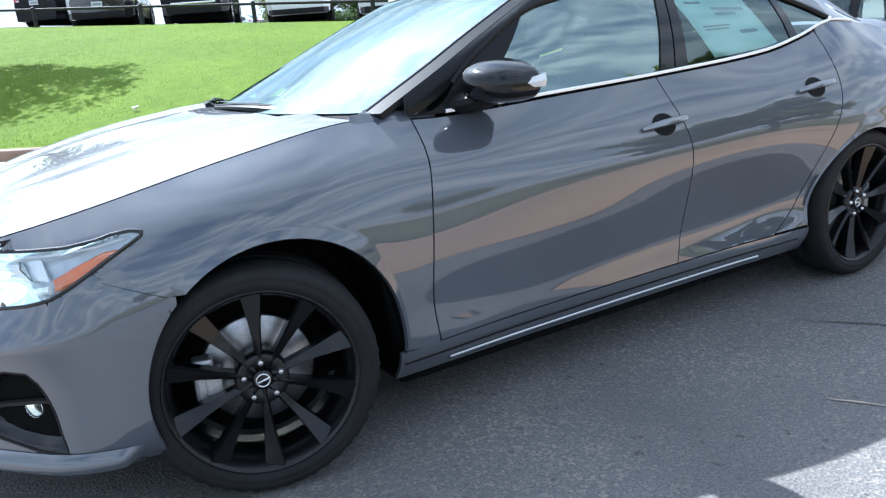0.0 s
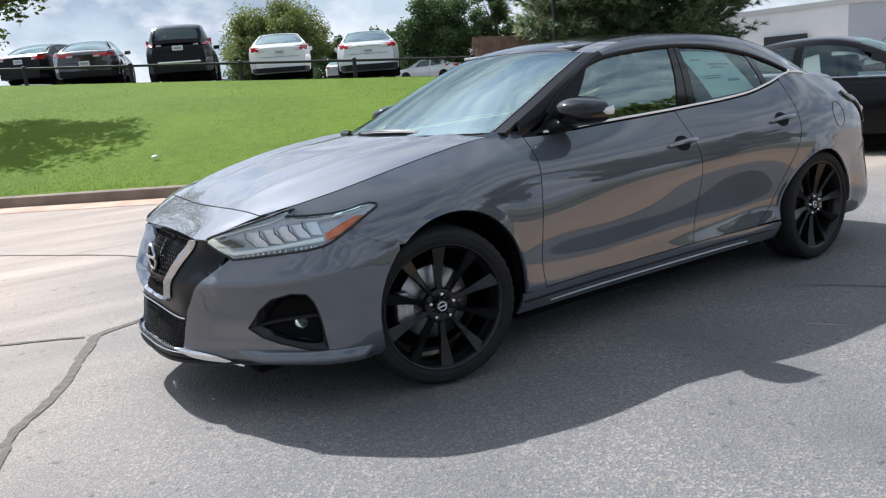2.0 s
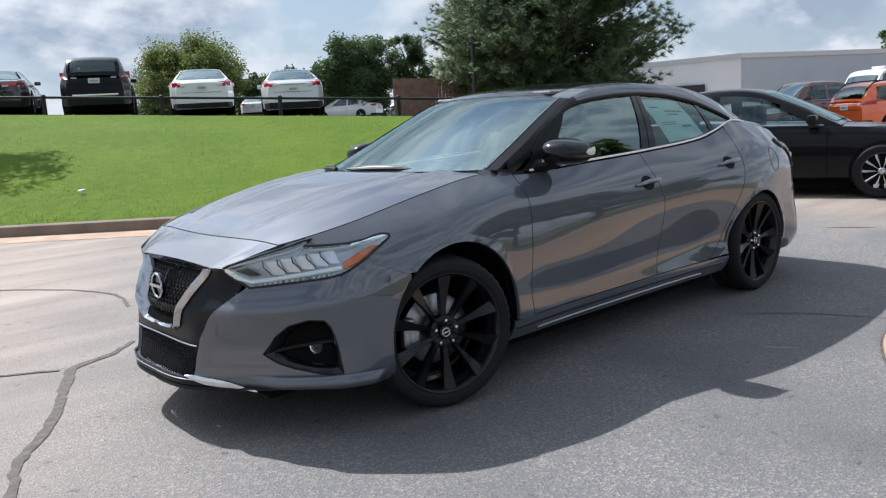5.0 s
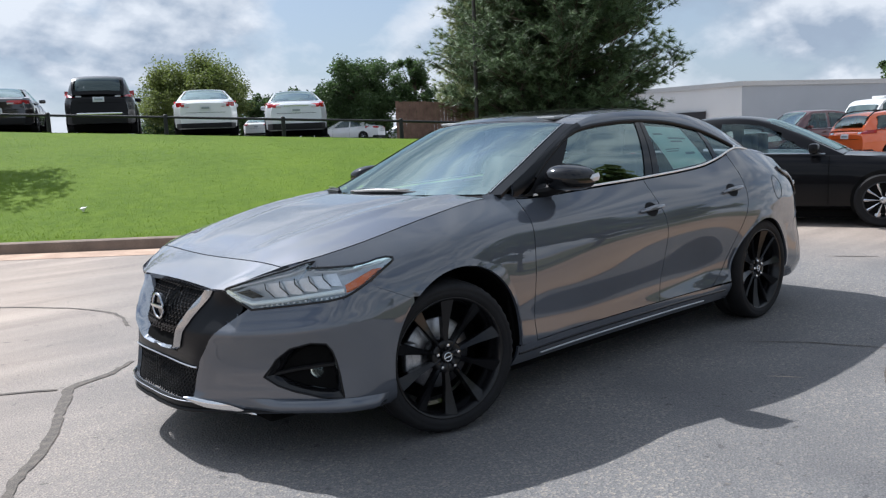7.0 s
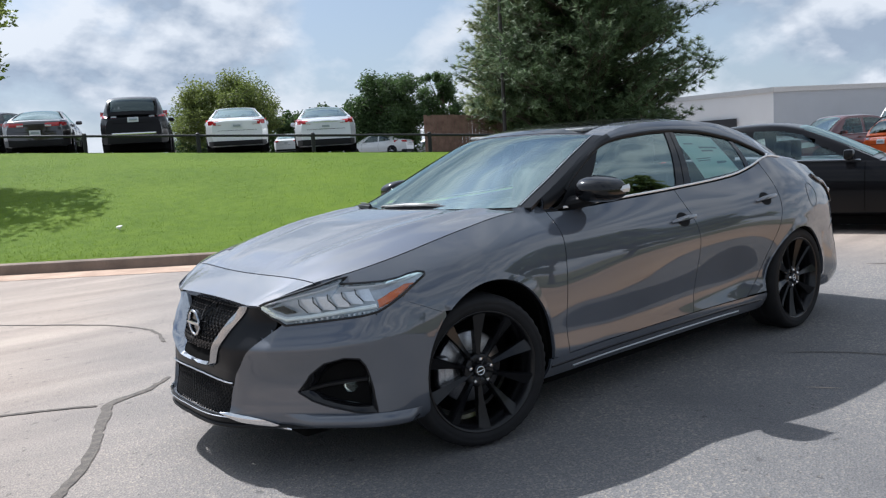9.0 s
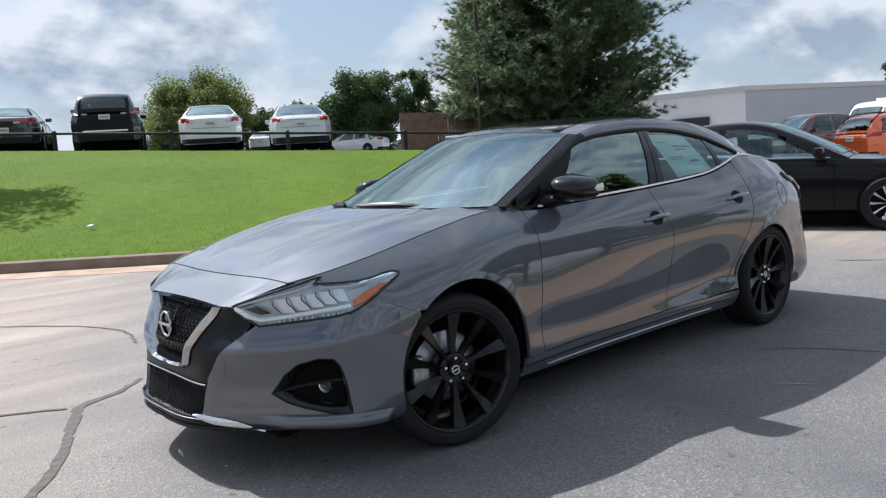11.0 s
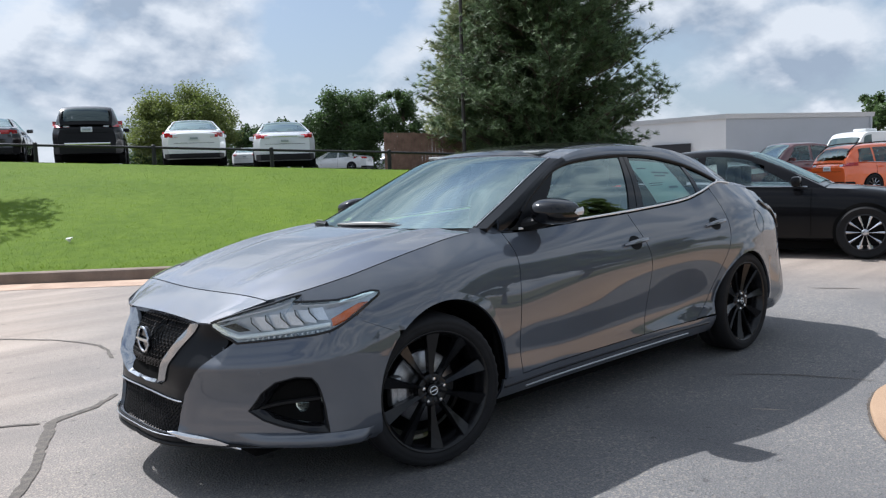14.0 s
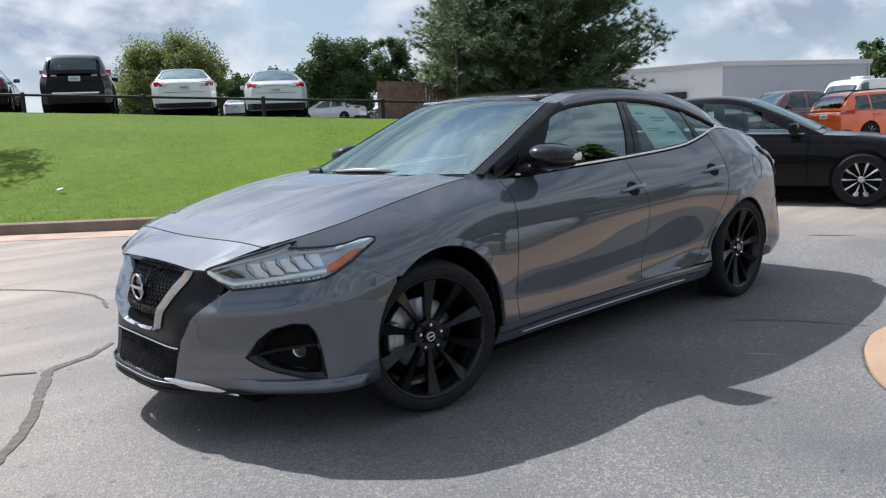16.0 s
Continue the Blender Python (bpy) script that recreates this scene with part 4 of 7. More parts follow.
def section(u):
    key = round(u, 4)
    if key not in level_cache:
        ps = [level_point(k, u) for k in range(8)]
        rows = [(p.z, p.x, p.y) for p in ps]
        # two creases: one along the shoulder, one round the bumper
        for k, w in ((6, smooth((u + 2.0) / 0.35) * (1 - smooth((u - 0.1) / 0.5))), (4, smooth((-1.72 - u) / 0.12))):
            if w > 0:
                smooth_x, smooth_y = [(r[0], r[1]) for r in rows], [(r[0], r[2]) for r in rows]
                i = [n for n, r in enumerate(rows) if abs(r[0] - ps[k].z) < 1e-9][0]
                more = []
                for j in (i - 1, i + 1):
                    f = min(0.4, 0.042 / abs(rows[j][0] - rows[i][0]))
                    z = lerp(rows[i][0], rows[j][0], f)
                    more.append((z, lerp(spline(smooth_x, z), lerp(rows[i][1], rows[j][1], f), w), lerp(spline(smooth_y, z), lerp(rows[i][2], rows[j][2], f), w)))
                rows = rows[:i] + [more[0], rows[i], more[1]] + rows[i + 1:]
        level_cache[key] = ([(r[0], r[1]) for r in rows], [(r[0], r[2]) for r in rows])
    return level_cache[key]


# The flank between the wheel fronts and the tail is faired: its half width over (u, height share) is smoothed along and up the body.
FAIR_U, FAIR_STEP, FAIR_ROWS = -2.3, 0.03, 42


def fair_flank():
    us = [FAIR_U + FAIR_STEP * i for i in range(164)]
    g = np.array([[spline(section(u)[1], lerp(0.19, spline(LEVEL_Z[7], u), j / (FAIR_ROWS - 1))) for j in range(FAIR_ROWS)] for u in us])

    def blur(a, sigma):
        k = int(3 * sigma + 1)
        w = np.exp(-0.5 * (np.arange(-k, k + 1) / sigma) ** 2)
        w /= w.sum()
        pad = np.concatenate([2 * a[:1] - a[k:0:-1], a, 2 * a[-1:] - a[-2:-k - 2:-1]])
        return sum(w[i] * pad[i:i + len(a)] for i in range(2 * k + 1))
    return blur(blur(g, 2.6).T, 2.3).T.tolist()


def cubic(a, b, c, d, t):
    return b + 0.5 * t * (c - a + t * (2 * a - 5 * b + 4 * c - d + t * (3 * (b - c) + d - a)))


FAIR = fair_flank()


def faired(u, z):
    fu, fz = (u - FAIR_U) / FAIR_STEP, (z - 0.19) / (spline(LEVEL_Z[7], u) - 0.19) * (FAIR_ROWS - 1)
    i, j = int(fu), max(1, min(int(fz), FAIR_ROWS - 3))
    return cubic(*[cubic(*FAIR[i + k][j - 1:j + 3], fz - j) for k in (-1, 0, 1, 2)], fu - i)


def side_at(u, z, out=0.0):
    """The flank's surface at u and height z, moved out by that much."""
    xs, ys = section(u)
    p = Vector((spline(xs, z), spline(ys, z), z))
    b = smooth((u + 1.92) / 0.3) * (1 - smooth((u - 1.95) / 0.3))
    if b > 0:
        p.y = lerp(p.y, faired(u, z), b)
    if out:
        p += side_normal(u, z) * out
    return p


def side_normal(u, z):
    e = 0.006
    du = side_at(u + e, z) - side_at(u - e, z)
    dz = side_at(u, z + e) - side_at(u, z - e)
    n = du.cross(dz).normalized()
    p = side_at(u, z)
    ref = Vector((p.x - max(-1.5, min(p.x, 1.5)), p.y, 0))
    return n if n.dot(ref) > 0 else -n


def top_z(u):
    return spline(LEVEL_Z[7], u)


# the roof, screens and pillars: x' runs along the centre line, q across to the rail
ROOF_Z = [(-1.16, 0.985), (-0.9, 1.106), (-0.7, 1.203), (-0.5, 1.292), (-0.36, 1.347), (-0.2, 1.387), (0.0, 1.415), (0.25, 1.432), (0.5, 1.436), (0.8, 1.427), (1.1, 1.392), (1.4, 1.322), (1.7, 1.222), (1.95, 1.125), (2.05, 1.09)]
ROOF_SWEEP = [(-1.16, 0.25), (-0.7, 0.225), (-0.36, 0.16), (0.0, 0.07), (0.4, 0.0), (1.1, 0.0), (1.6, -0.05), (2.05, -0.10)]
ROOF_W = [(-0.93, 0.725), (-0.82, 0.703), (-0.61, 0.668), (-0.38, 0.627), (-0.18, 0.592), (0.14, 0.566), (0.47, 0.556), (0.81, 0.55), (1.22, 0.545), (1.67, 0.545), (2.05, 0.56)]
ROOF_DROP = [(-1.16, 0.0), (-0.7, 0.012), (-0.36, 0.03), (0.0, 0.038), (0.5, 0.042), (1.1, 0.036), (1.6, 0.022), (2.05, 0.02)]


def roof_at(xp, q, out=0.0):
    s = spline(ROOF_SWEEP, xp)
    x = xp + s * q * q
    p = Vector((x, q * spline(ROOF_W, x), spline(ROOF_Z, xp) - spline(ROOF_DROP, xp) * abs(q) ** 2.6))
    if out:
        e = 0.01
        a, b = roof_at(xp + e, q) - roof_at(xp - e, q), roof_at(xp, q + e) - roof_at(xp, q - e)
        n = a.cross(b).normalized()
        p += (n if n.z > 0 else -n) * out
    return p


def rail_at(x):
    """The roof rail (q = -1) by its x."""
    lo, hi = -1.2, 2.1
    for _ in range(26):
        mid = (lo + hi) / 2
        if mid + spline(ROOF_SWEEP, mid) < x:
            lo = mid
        else:
            hi = mid
    return roof_at(lo, -1.0)


GLASS_TOP = [(-0.76, 0.978), (-0.645, 1.040), (-0.555, 1.110), (-0.43, 1.187), (-0.30, 1.254), (-0.20, 1.288), (-0.08, 1.309), (0.05, 1.321), (0.2, 1.331), (0.4, 1.335), (0.6, 1.328), (0.8, 1.309), (1.08, 1.257), (1.25, 1.199), (1.36, 1.142)]


def glass_side(x, w, out=0.0):
    """The side glass: w runs from the belt up to the top of the opening, bowed slightly outwards."""
    b = side_at(x, top_z(x))
    r = rail_at(x)
    zt = spline(GLASS_TOP, x)
    k = max(0.0, min(1.0, (zt - b.z) / max(0.02, r.z - b.z)))
    top = Vector((x, lerp(b.y, r.y, k * 0.93), zt))
    p = b.lerp(top, w)
    p.y -= 0.018 * math.sin(math.pi * w) * min(1, (zt - b.z) / 0.3)
    p.y -= out
    return p


# ---- panel maker ----
def panel(name, fn, nu, nv, material, parent, label="", flange=0.012, holes=(), cell=0.0, mirror=True, angle=40, toward=None):
    """Parts from fn(s, t) -> (point, flat coordinates), one each side of the car; holes are outlines in the flat coordinates that are cut out."""
    pts, flat = [], []
    for i in range(nu):
        for j in range(nv):
            p, c = fn(i / (nu - 1), j / (nv - 1))
            pts.append(Vector(p)); flat.append(c)
    faces = grid_faces(nu, nv)
    c = Vector((0.2, 0, 0.6)) if toward is None else Vector(toward)
    if sum((pts[f[2]] - pts[f[0]]).cross(pts[f[3]] - pts[f[1]]).dot(pts[f[0]] - c) for f in faces) < 0:
        faces = [f[::-1] for f in faces]
    if holes:
        faces = [f for f in faces if not any(inside(sum(flat[i][0] for i in f) / 4, sum(flat[i][1] for i in f) / 4, h) for h in holes)]
    if flange:
        nrm = [Vector((0, 0, 0)) for _ in pts]
        edge = {}
        for f in faces:
            n = (pts[f[2]] - pts[f[0]]).cross(pts[f[3]] - pts[f[1]])
            n = n.normalized() if n.length > 1e-9 else n
            for i in f:
                nrm[i] += n
            for a, b in zip(f, f[1:] + f[:1]):
                edge[(a, b)] = 1
        rim = [(a, b) for a, b in edge if (b, a) not in edge]
        made = {}
        for a, b in rim:
            for i in (a, b):
                if i not in made:
                    n = nrm[i].normalized() if nrm[i].length > 1e-9 else Vector((0, 0, 1))
                    if n.dot(pts[i] - c) < 0:
                        n = -n
                    made[i] = len(pts)
                    pts.append(pts[i] - n * flange)
            faces.append((b, a, made[a], made[b]))
    out = []
    for side in ((1, -1) if mirror else (1,)):
        vs = [(p.x, p.y * side, p.z) for p in pts]
        bm = bmesh.new()
        bv = [bm.verts.new(v) for v in vs]
        for f in faces:
            if len({vs[i] for i in f}) < 3:
                continue
            try:
                bm.faces.new([bv[i] for i in (f if side == 1 else f[::-1])])
            except ValueError:
                pass
        for v in [v for v in bm.verts if not v.link_faces]:
            bm.verts.remove(v)
        bmesh.ops.remove_doubles(bm, verts=bm.verts, dist=1e-5)
        out.append(part(name, bm, material, parent, label, angle=angle))
    return out


def inside(x, y, poly):
    hit = False
    for (x0, y0), (x1, y1) in zip(poly, poly[1:] + poly[:1]):
        if (y0 > y) != (y1 > y) and x < (x1 - x0) * (y - y0) / (y1 - y0) + x0:
            hit = not hit
    return hit


def snap(u, z, polys, reach):
    """Draws a point that lies close to an outline onto it."""
    best = None
    for poly in polys:
        for (x0, y0), (x1, y1) in zip(poly, poly[1:] + poly[:1]):
            dx, dy = x1 - x0, y1 - y0
            t = max(0, min(1, ((u - x0) * dx + (z - y0) * dy) / (dx * dx + dy * dy)))
            px, py = x0 + dx * t, y0 + dy * t
            d = math.hypot(u - px, z - py)
            if d < reach and (best is None or d < best[0]):
                best = (d, px, py)
    return (best[1], best[2]) if best else (u, z)


def bar_on(name, line, radius, material, parent, label="", seg=6, mirror=True):
    v, f = tube(line, radius, seg)
    obs = []
    for side in ((1, -1) if mirror else (1,)):
        obs.append(raw_part(name, [(p[0], p[1] * side, p[2]) for p in v], f if side == 1 else [q[::-1] for q in f], material, parent, label))
    return obs


def both(name, v, f, material, parent, label="", angle=35):
    obs = []
    for i, side in enumerate((1, -1)):
        obs.append(raw_part(name, [(p[0], p[1] * side, p[2]) for p in v], f if side == 1 else [q[::-1] for q in f], material, parent[i] if isinstance(parent, list) else parent, label, angle=angle))
    return obs


ARCH_F, ARCH_R = (-1.335, 0.352, 0.372), (1.372, 0.312, 0.366)
DOOR_A = [(0.28, -0.838), (0.435, -0.85), (0.65, -0.832), (0.86, -0.802), (0.99, -0.785)]
DOOR_B = [(0.28, 0.245), (0.37, 0.272), (0.584, 0.302), (0.774, 0.29), (0.938, 0.245), (1.02, 0.235)]
DOOR_C = [(0.28, 0.79), (0.312, 0.83), (0.36, 0.905), (0.408, 0.952), (0.607, 1.05), (0.806, 1.155), (0.984, 1.19), (1.12, 1.21)]
LAMP = [(-2.249, 0.702), (-2.226, 0.657), (-2.178, 0.623), (-2.109, 0.630), (-2.027, 0.641), (-1.939, 0.654), (-1.882, 0.668), (-1.843, 0.687), (-1.801, 0.709), (-1.741, 0.739), (-1.684, 0.767), (-1.644, 0.786),
        (-1.638, 0.797), (-1.664, 0.802), (-1.707, 0.798), (-1.745, 0.789), (-1.81, 0.781), (-1.873, 0.781), (-1.943, 0.782), (-1.905, 0.806), (-1.935, 0.801), (-1.997, 0.779), (-2.10, 0.747)]
LAMP_MID = (-2.03, 0.702)
FOG = [(-2.15, 0.35), (-2.106, 0.42), (-2.047, 0.472), (-1.982, 0.495), (-1.94, 0.490), (-1.932, 0.46), (-1.930, 0.397), (-1.917, 0.325), (-1.902, 0.259), (-1.97, 0.267), (-2.052, 0.291), (-2.102, 0.314)]
LAMP_TOP = [(-2.8, 0.70), (-2.249, 0.704), (-2.10, 0.747), (-1.997, 0.779), (-1.935, 0.801), (-1.905, 0.806), (-1.87, 0.74), (-1.815, 0.705), (-1.76, 0.697)]
# the black mask: grille, its chrome V and the lower intake lie in this cut
MASK = [(-2.80, 0.735), (-2.36, 0.712), (-2.25, 0.702), (-2.226, 0.657), (-2.19, 0.625), (-2.24, 0.578), (-2.33, 0.50), (-2.385, 0.42), (-2.405, 0.34), (-2.41, 0.25), (-2.80, 0.25)]


def build_sedan():
    car = thing("sedan", "dark grey metallic four-door sedan with black wheels, parked on asphalt", "car")
    P = M["paint"]

    # doors
    def door(xl, xr, g0, g1):
        def fn(s, t):
            z = lerp(0.298, 1.0, t)
            for _ in range(3):
                u = lerp(spline(xl, z) + g0, spline(xr, z) - g1, s)
                z = lerp(0.298, top_z(u) - 0.012, t)
            # rounded lower rear corner
            return side_at(u, z), (u, z)
        return fn
    for fn, nm, nu in ((door(DOOR_A, DOOR_B, 0.0025, 0.0025), "front_door", 44), (door(DOOR_B, DOOR_C, 0.0025, 0.003), "rear_door", 40)):
        made = panel(nm, fn, nu, 34, P, car)
        if nm == "front_door":
            fdoor = made
        else:
            rdoor = made

    # fender and quarter, fanned out from the wheel arch
    def fan(arch, a0, a1, within, late=False):
        cx, cz, R = arch

        def fn(s, t):
            a = lerp(a0, a1, s)
            c, d = math.cos(a), math.sin(a)
            start = R
            while late and start < R + 0.32 and not within(cx + c * (start + 0.004), cz + d * (start + 0.004)):
                start += 0.002
            r = start
            while r < 1.6 and within(cx + c * (r + 0.004), cz + d * (r + 0.004)):
                r += 0.004
            lo, hi = r, r + 0.004
            for _ in range(9):
                mid = (lo + hi) / 2
                lo, hi = (mid, hi) if within(cx + c * mid, cz + d * mid) else (lo, mid)
            q = lerp(start, lo, t)
            u, z = cx + c * q, cz + d * q
            z = max(0.2, min(z, top_z(u)))
            if t > 0:
                u, z = snap(u, z, [LAMP], 0.0075)
            p = side_at(u, z)
            # rolled lip at the arch
            if t < 0.12 and start < R + 0.003:
                p += side_normal(u, z) * 0.006 * (1 - t / 0.12)
            return p, (u, z)
        return fn

    def in_fender(u, z):
        if z > top_z(u) - 0.002 or u > spline(DOOR_A, z) - 0.0025 or z < 0.285:
            return False
        left = -1.62 if z < 0.637 else lerp(-1.62, -1.76, (z - 0.637) / 0.061) if z < 0.698 else -1.99
        if z < 0.637:
            return u >= -1.45
        return u > left
    panel("fender", fan(ARCH_F, math.radians(-8), math.radians(146), in_fender, True), 180, 62, P, car, holes=[LAMP])

    def in_quarter(u, z):
        if z > top_z(u) - 0.002 or z < 0.30:
            return False
        return u > spline(DOOR_C, z) + 0.003 and u < (2.02 if z < 0.66 else lerp(2.02, 2.22, smooth((z - 0.66) / 0.1)))
    panel("rear_quarter", fan(ARCH_R, math.radians(181), math.radians(-8), in_quarter), 130, 30, P, car)

    # sill below the doors
    def sill(s, t):
        u, z = lerp(-0.985, 1.02, s), lerp(0.192, 0.293, t)
        return side_at(u, z), (u, z)
    panel("sill", sill, 50, 7, P, car)
    bar_on("sill_trim", [side_at(u, 0.225, 0.006) for u in [lerp(-0.80, 0.72, i / 24) for i in range(25)]], 0.0048, M["satin"], car, "bright metal strip")
    bar_on("sill_shadow_gap", [side_at(u, 0.256, -0.002) for u in [lerp(-0.97, 0.95, i / 24) for i in range(25)]], 0.008, M["black_gloss"], car)

    # nose: bumper skin with its cuts
    nose_gap = [LAMP, FOG, MASK]

    def skin(s, t):
        u = lerp(-2.73, -1.60, s)
        zt = 0.634 if u > -1.62 else lerp(0.634, 0.696, (-1.62 - u) / 0.14) if u > -1.76 else lerp(0.70, top_z(u), smooth((-1.76 - u) / 0.02))
        if u < -1.76:
            zt = spline(LAMP_TOP, u)
        z = lerp(0.197, zt, t)
        cx, cz, R = ARCH_F
        d = math.hypot(u - cx, z - cz)
        if d < R:
            u = cx - math.sqrt(max(0, R * R - (z - cz) ** 2)) if abs(z - cz) < R else u
        if 0 < s < 1 and 0 < t < 1:
            u, z = snap(u, z, nose_gap, 0.0075)
        return side_at(u, z), (u, z)
    bumper = panel("front_bumper", skin, 112, 60, P, car, holes=nose_gap, flange=0.016)

    # tail
    def tail(s, t):
        u = lerp(2.0, 3.1, s)
        z = lerp(0.21, 0.655, t)
        cx, cz, R = ARCH_R
        if u < 2.05:
            u2 = cx + math.sqrt(max(0, R * R - (z - cz) ** 2)) if abs(z - cz) < R else 1.75
            u = lerp(max(u2, 1.70), u, s / 0.05 if s < 0.05 else 1)
        return side_at(u, z), (u, z)
    panel("rear_bumper", tail, 60, 20, P, car)

    def boot_face(s, t):
        u, z = lerp(2.30, 3.1, s), lerp(0.66, top_z(lerp(2.30, 3.1, s)) - 0.003, t)
        return side_at(u, z, -0.004), (u, z)
    panel("boot_face", boot_face, 30, 14, P, car)

    lamp_hi = [(1.845, 0.984), (1.93, 0.954), (2.03, 0.945), (2.16, 0.93), (2.3, 0.945), (2.75, 0.95)]
    lamp_lo = [(1.845, 0.972), (1.92, 0.932), (2.0, 0.915), (2.055, 0.87), (2.11, 0.79), (2.3, 0.775), (2.75, 0.79)]

    def lamp_rear(s, t):
        u = lerp(1.845, 2.75, s)
        return side_at(u, lerp(spline(lamp_lo, u), spline(lamp_hi, u), t), 0.006 + 0.012 * math.sin(math.pi * t) * smooth(s * 8)), (u, t)
    rear_lamps = panel("tail_lamp", lamp_rear, 30, 8, M["smoked_red"], car, "smoked dark red tail lamp")
    for edge in (lamp_lo, lamp_hi):
        v, f = tube([side_at(u, spline(edge, u), 0.006) for u in [lerp(1.845, 2.75, i / 30) for i in range(31)]], 0.008, 6)
        both("lamp_trim", v, f, M["black_gloss"], rear_lamps)
    v, f = tube([side_at(u, lerp(spline(lamp_lo, u), spline(lamp_hi, u), 0.45), 0.020) for u in [lerp(2.09, 2.72, i / 20) for i in range(21)]], 0.006, 6)
    both("lamp_guide", v, f, M["lamp_bright"], rear_lamps)
    # fuel flap: a round seam in the haunch
    v, f = tube([side_at(1.63 + 0.078 * math.cos(a), 0.862 + 0.078 * math.sin(a), 0.0004) for a in [2 * math.pi * i / 40 for i in range(41)]], 0.0016, 4, False)
    raw_part("fuel_flap_seam", v, f, M["well"], car)
    # bumper crease under the tail lamp
    bar_on("bumper_seam", [side_at(lerp(2.02, 2.5, i / 20), 0.657, 0.001) for i in range(21)], 0.0022, M["well"], car)

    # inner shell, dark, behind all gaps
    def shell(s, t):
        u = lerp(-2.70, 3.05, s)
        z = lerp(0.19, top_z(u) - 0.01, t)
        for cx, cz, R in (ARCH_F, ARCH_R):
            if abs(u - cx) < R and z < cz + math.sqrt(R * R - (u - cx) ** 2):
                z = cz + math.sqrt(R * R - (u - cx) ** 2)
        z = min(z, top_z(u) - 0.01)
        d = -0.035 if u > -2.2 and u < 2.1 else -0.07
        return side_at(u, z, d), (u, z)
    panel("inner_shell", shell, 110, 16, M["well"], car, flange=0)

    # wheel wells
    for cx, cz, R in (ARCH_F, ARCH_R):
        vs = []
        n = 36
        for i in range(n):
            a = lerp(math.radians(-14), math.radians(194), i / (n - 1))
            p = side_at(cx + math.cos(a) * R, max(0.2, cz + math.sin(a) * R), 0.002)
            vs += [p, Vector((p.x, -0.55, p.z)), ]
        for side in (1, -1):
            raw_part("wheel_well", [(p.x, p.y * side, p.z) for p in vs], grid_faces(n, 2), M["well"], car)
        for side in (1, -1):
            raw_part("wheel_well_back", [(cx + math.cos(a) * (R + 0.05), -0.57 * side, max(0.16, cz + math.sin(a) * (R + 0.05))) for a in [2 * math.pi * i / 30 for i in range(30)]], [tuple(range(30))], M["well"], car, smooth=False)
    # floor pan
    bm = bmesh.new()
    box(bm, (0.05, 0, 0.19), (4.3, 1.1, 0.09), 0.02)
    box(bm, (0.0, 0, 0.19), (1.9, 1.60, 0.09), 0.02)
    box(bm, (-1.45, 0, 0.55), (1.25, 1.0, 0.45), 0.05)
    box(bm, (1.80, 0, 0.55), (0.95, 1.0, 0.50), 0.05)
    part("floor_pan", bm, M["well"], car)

    # bonnet
    HE = [(-2.10, 0.76), (-2.03, 0.778), (-1.87, 0.818), (-1.73, 0.858), (-1.5, 0.908), (-1.22, 0.957), (-1.0, 0.985), (-0.9, 0.986)]
    HC = [(-2.24, 0.715), (-2.1, 0.776), (-2.0, 0.818), (-1.86, 0.876), (-1.73, 0.919), (-1.5, 0.972), (-1.22, 1.003), (-1.0, 1.012), (-0.9, 1.013)]

    def hood_edge(s):
        # seam from the nose corner back to the cowl
        x = lerp(-2.03, -0.965, s)
        u = x
        p = side_at(u, top_z(u)) if x > -1.7 else None
        if p is None:
            lo, hi = -2.73, -1.6
            for _ in range(24):
                mid = (lo + hi) / 2
                if side_at(mid, top_z(mid)).x < x:
                    lo = mid
                else:
                    hi = mid
            p = side_at(lo, top_z(lo))
        return p

    def hood_at(s, q):
        e = hood_edge(s)
        front = -0.045 * (1 - s) ** 1.5 * (1 - q * q) - 0.19 * s ** 3 * (1 - q * q)
        x = e.x + front
        k = spline(HC, x) - spline(HE, e.x)
        a = abs(q)
        ridge = lerp(0.55, 0.74, s)
        crown = (1 - a ** 3.0)
        z = e.z + k * crown + 0.010 * math.exp(-((a - ridge) / 0.07) ** 2) * smooth(s * 4) - 0.008 * math.exp(-((a - ridge + 0.16) / 0.10) ** 2) * smooth(s * 4)
        return Vector((x, q * abs(e.y), z))

    def hood_fn(s, t):
        q = lerp(-0.9972, 0.9972, t)
        return hood_at(s, q), (s, q)
    panel("bonnet", hood_fn, 46, 61, P, car, mirror=False, flange=0.015)

    # strip between the bonnet and the grille
    def nose_strip(s, t):
        q = lerp(-1.0, 1.0, s)
        a = hood_at(0.0, q * 0.997) + Vector((-0.004, 0, -0.003))
        lo, hi = -2.73, -2.24
        yy = abs(q) * 0.44
        for _ in range(22):
            mid = (lo + hi) / 2
            if abs(side_at(mid, 0.715).y) > yy:
                hi = mid
            else:
                lo = mid
        b = side_at(lo, 0.706, 0.004)
        b.y = math.copysign(yy, q)
        p = a.lerp(b, t)
        p.z += 0.003 * math.sin(math.pi * t)
        p.x -= 0.002 * math.sin(math.pi * t)
        return p, (s, t)
    panel("nose_panel", nose_strip, 41, 9, P, car, mirror=False, flange=0.03)

    # cowl
    def cowl(s, t):
        q = lerp(-1, 1, s)
        a = hood_at(1.0, q * 0.99) + Vector((0.004, 0, -0.012))
        b = roof_at(-1.135, q * 0.96) + Vector((-0.004, 0, -0.004))
        p = a.lerp(b, t)
        p.z -= 0.012 * math.sin(math.pi * t)
        return p, (s, t)
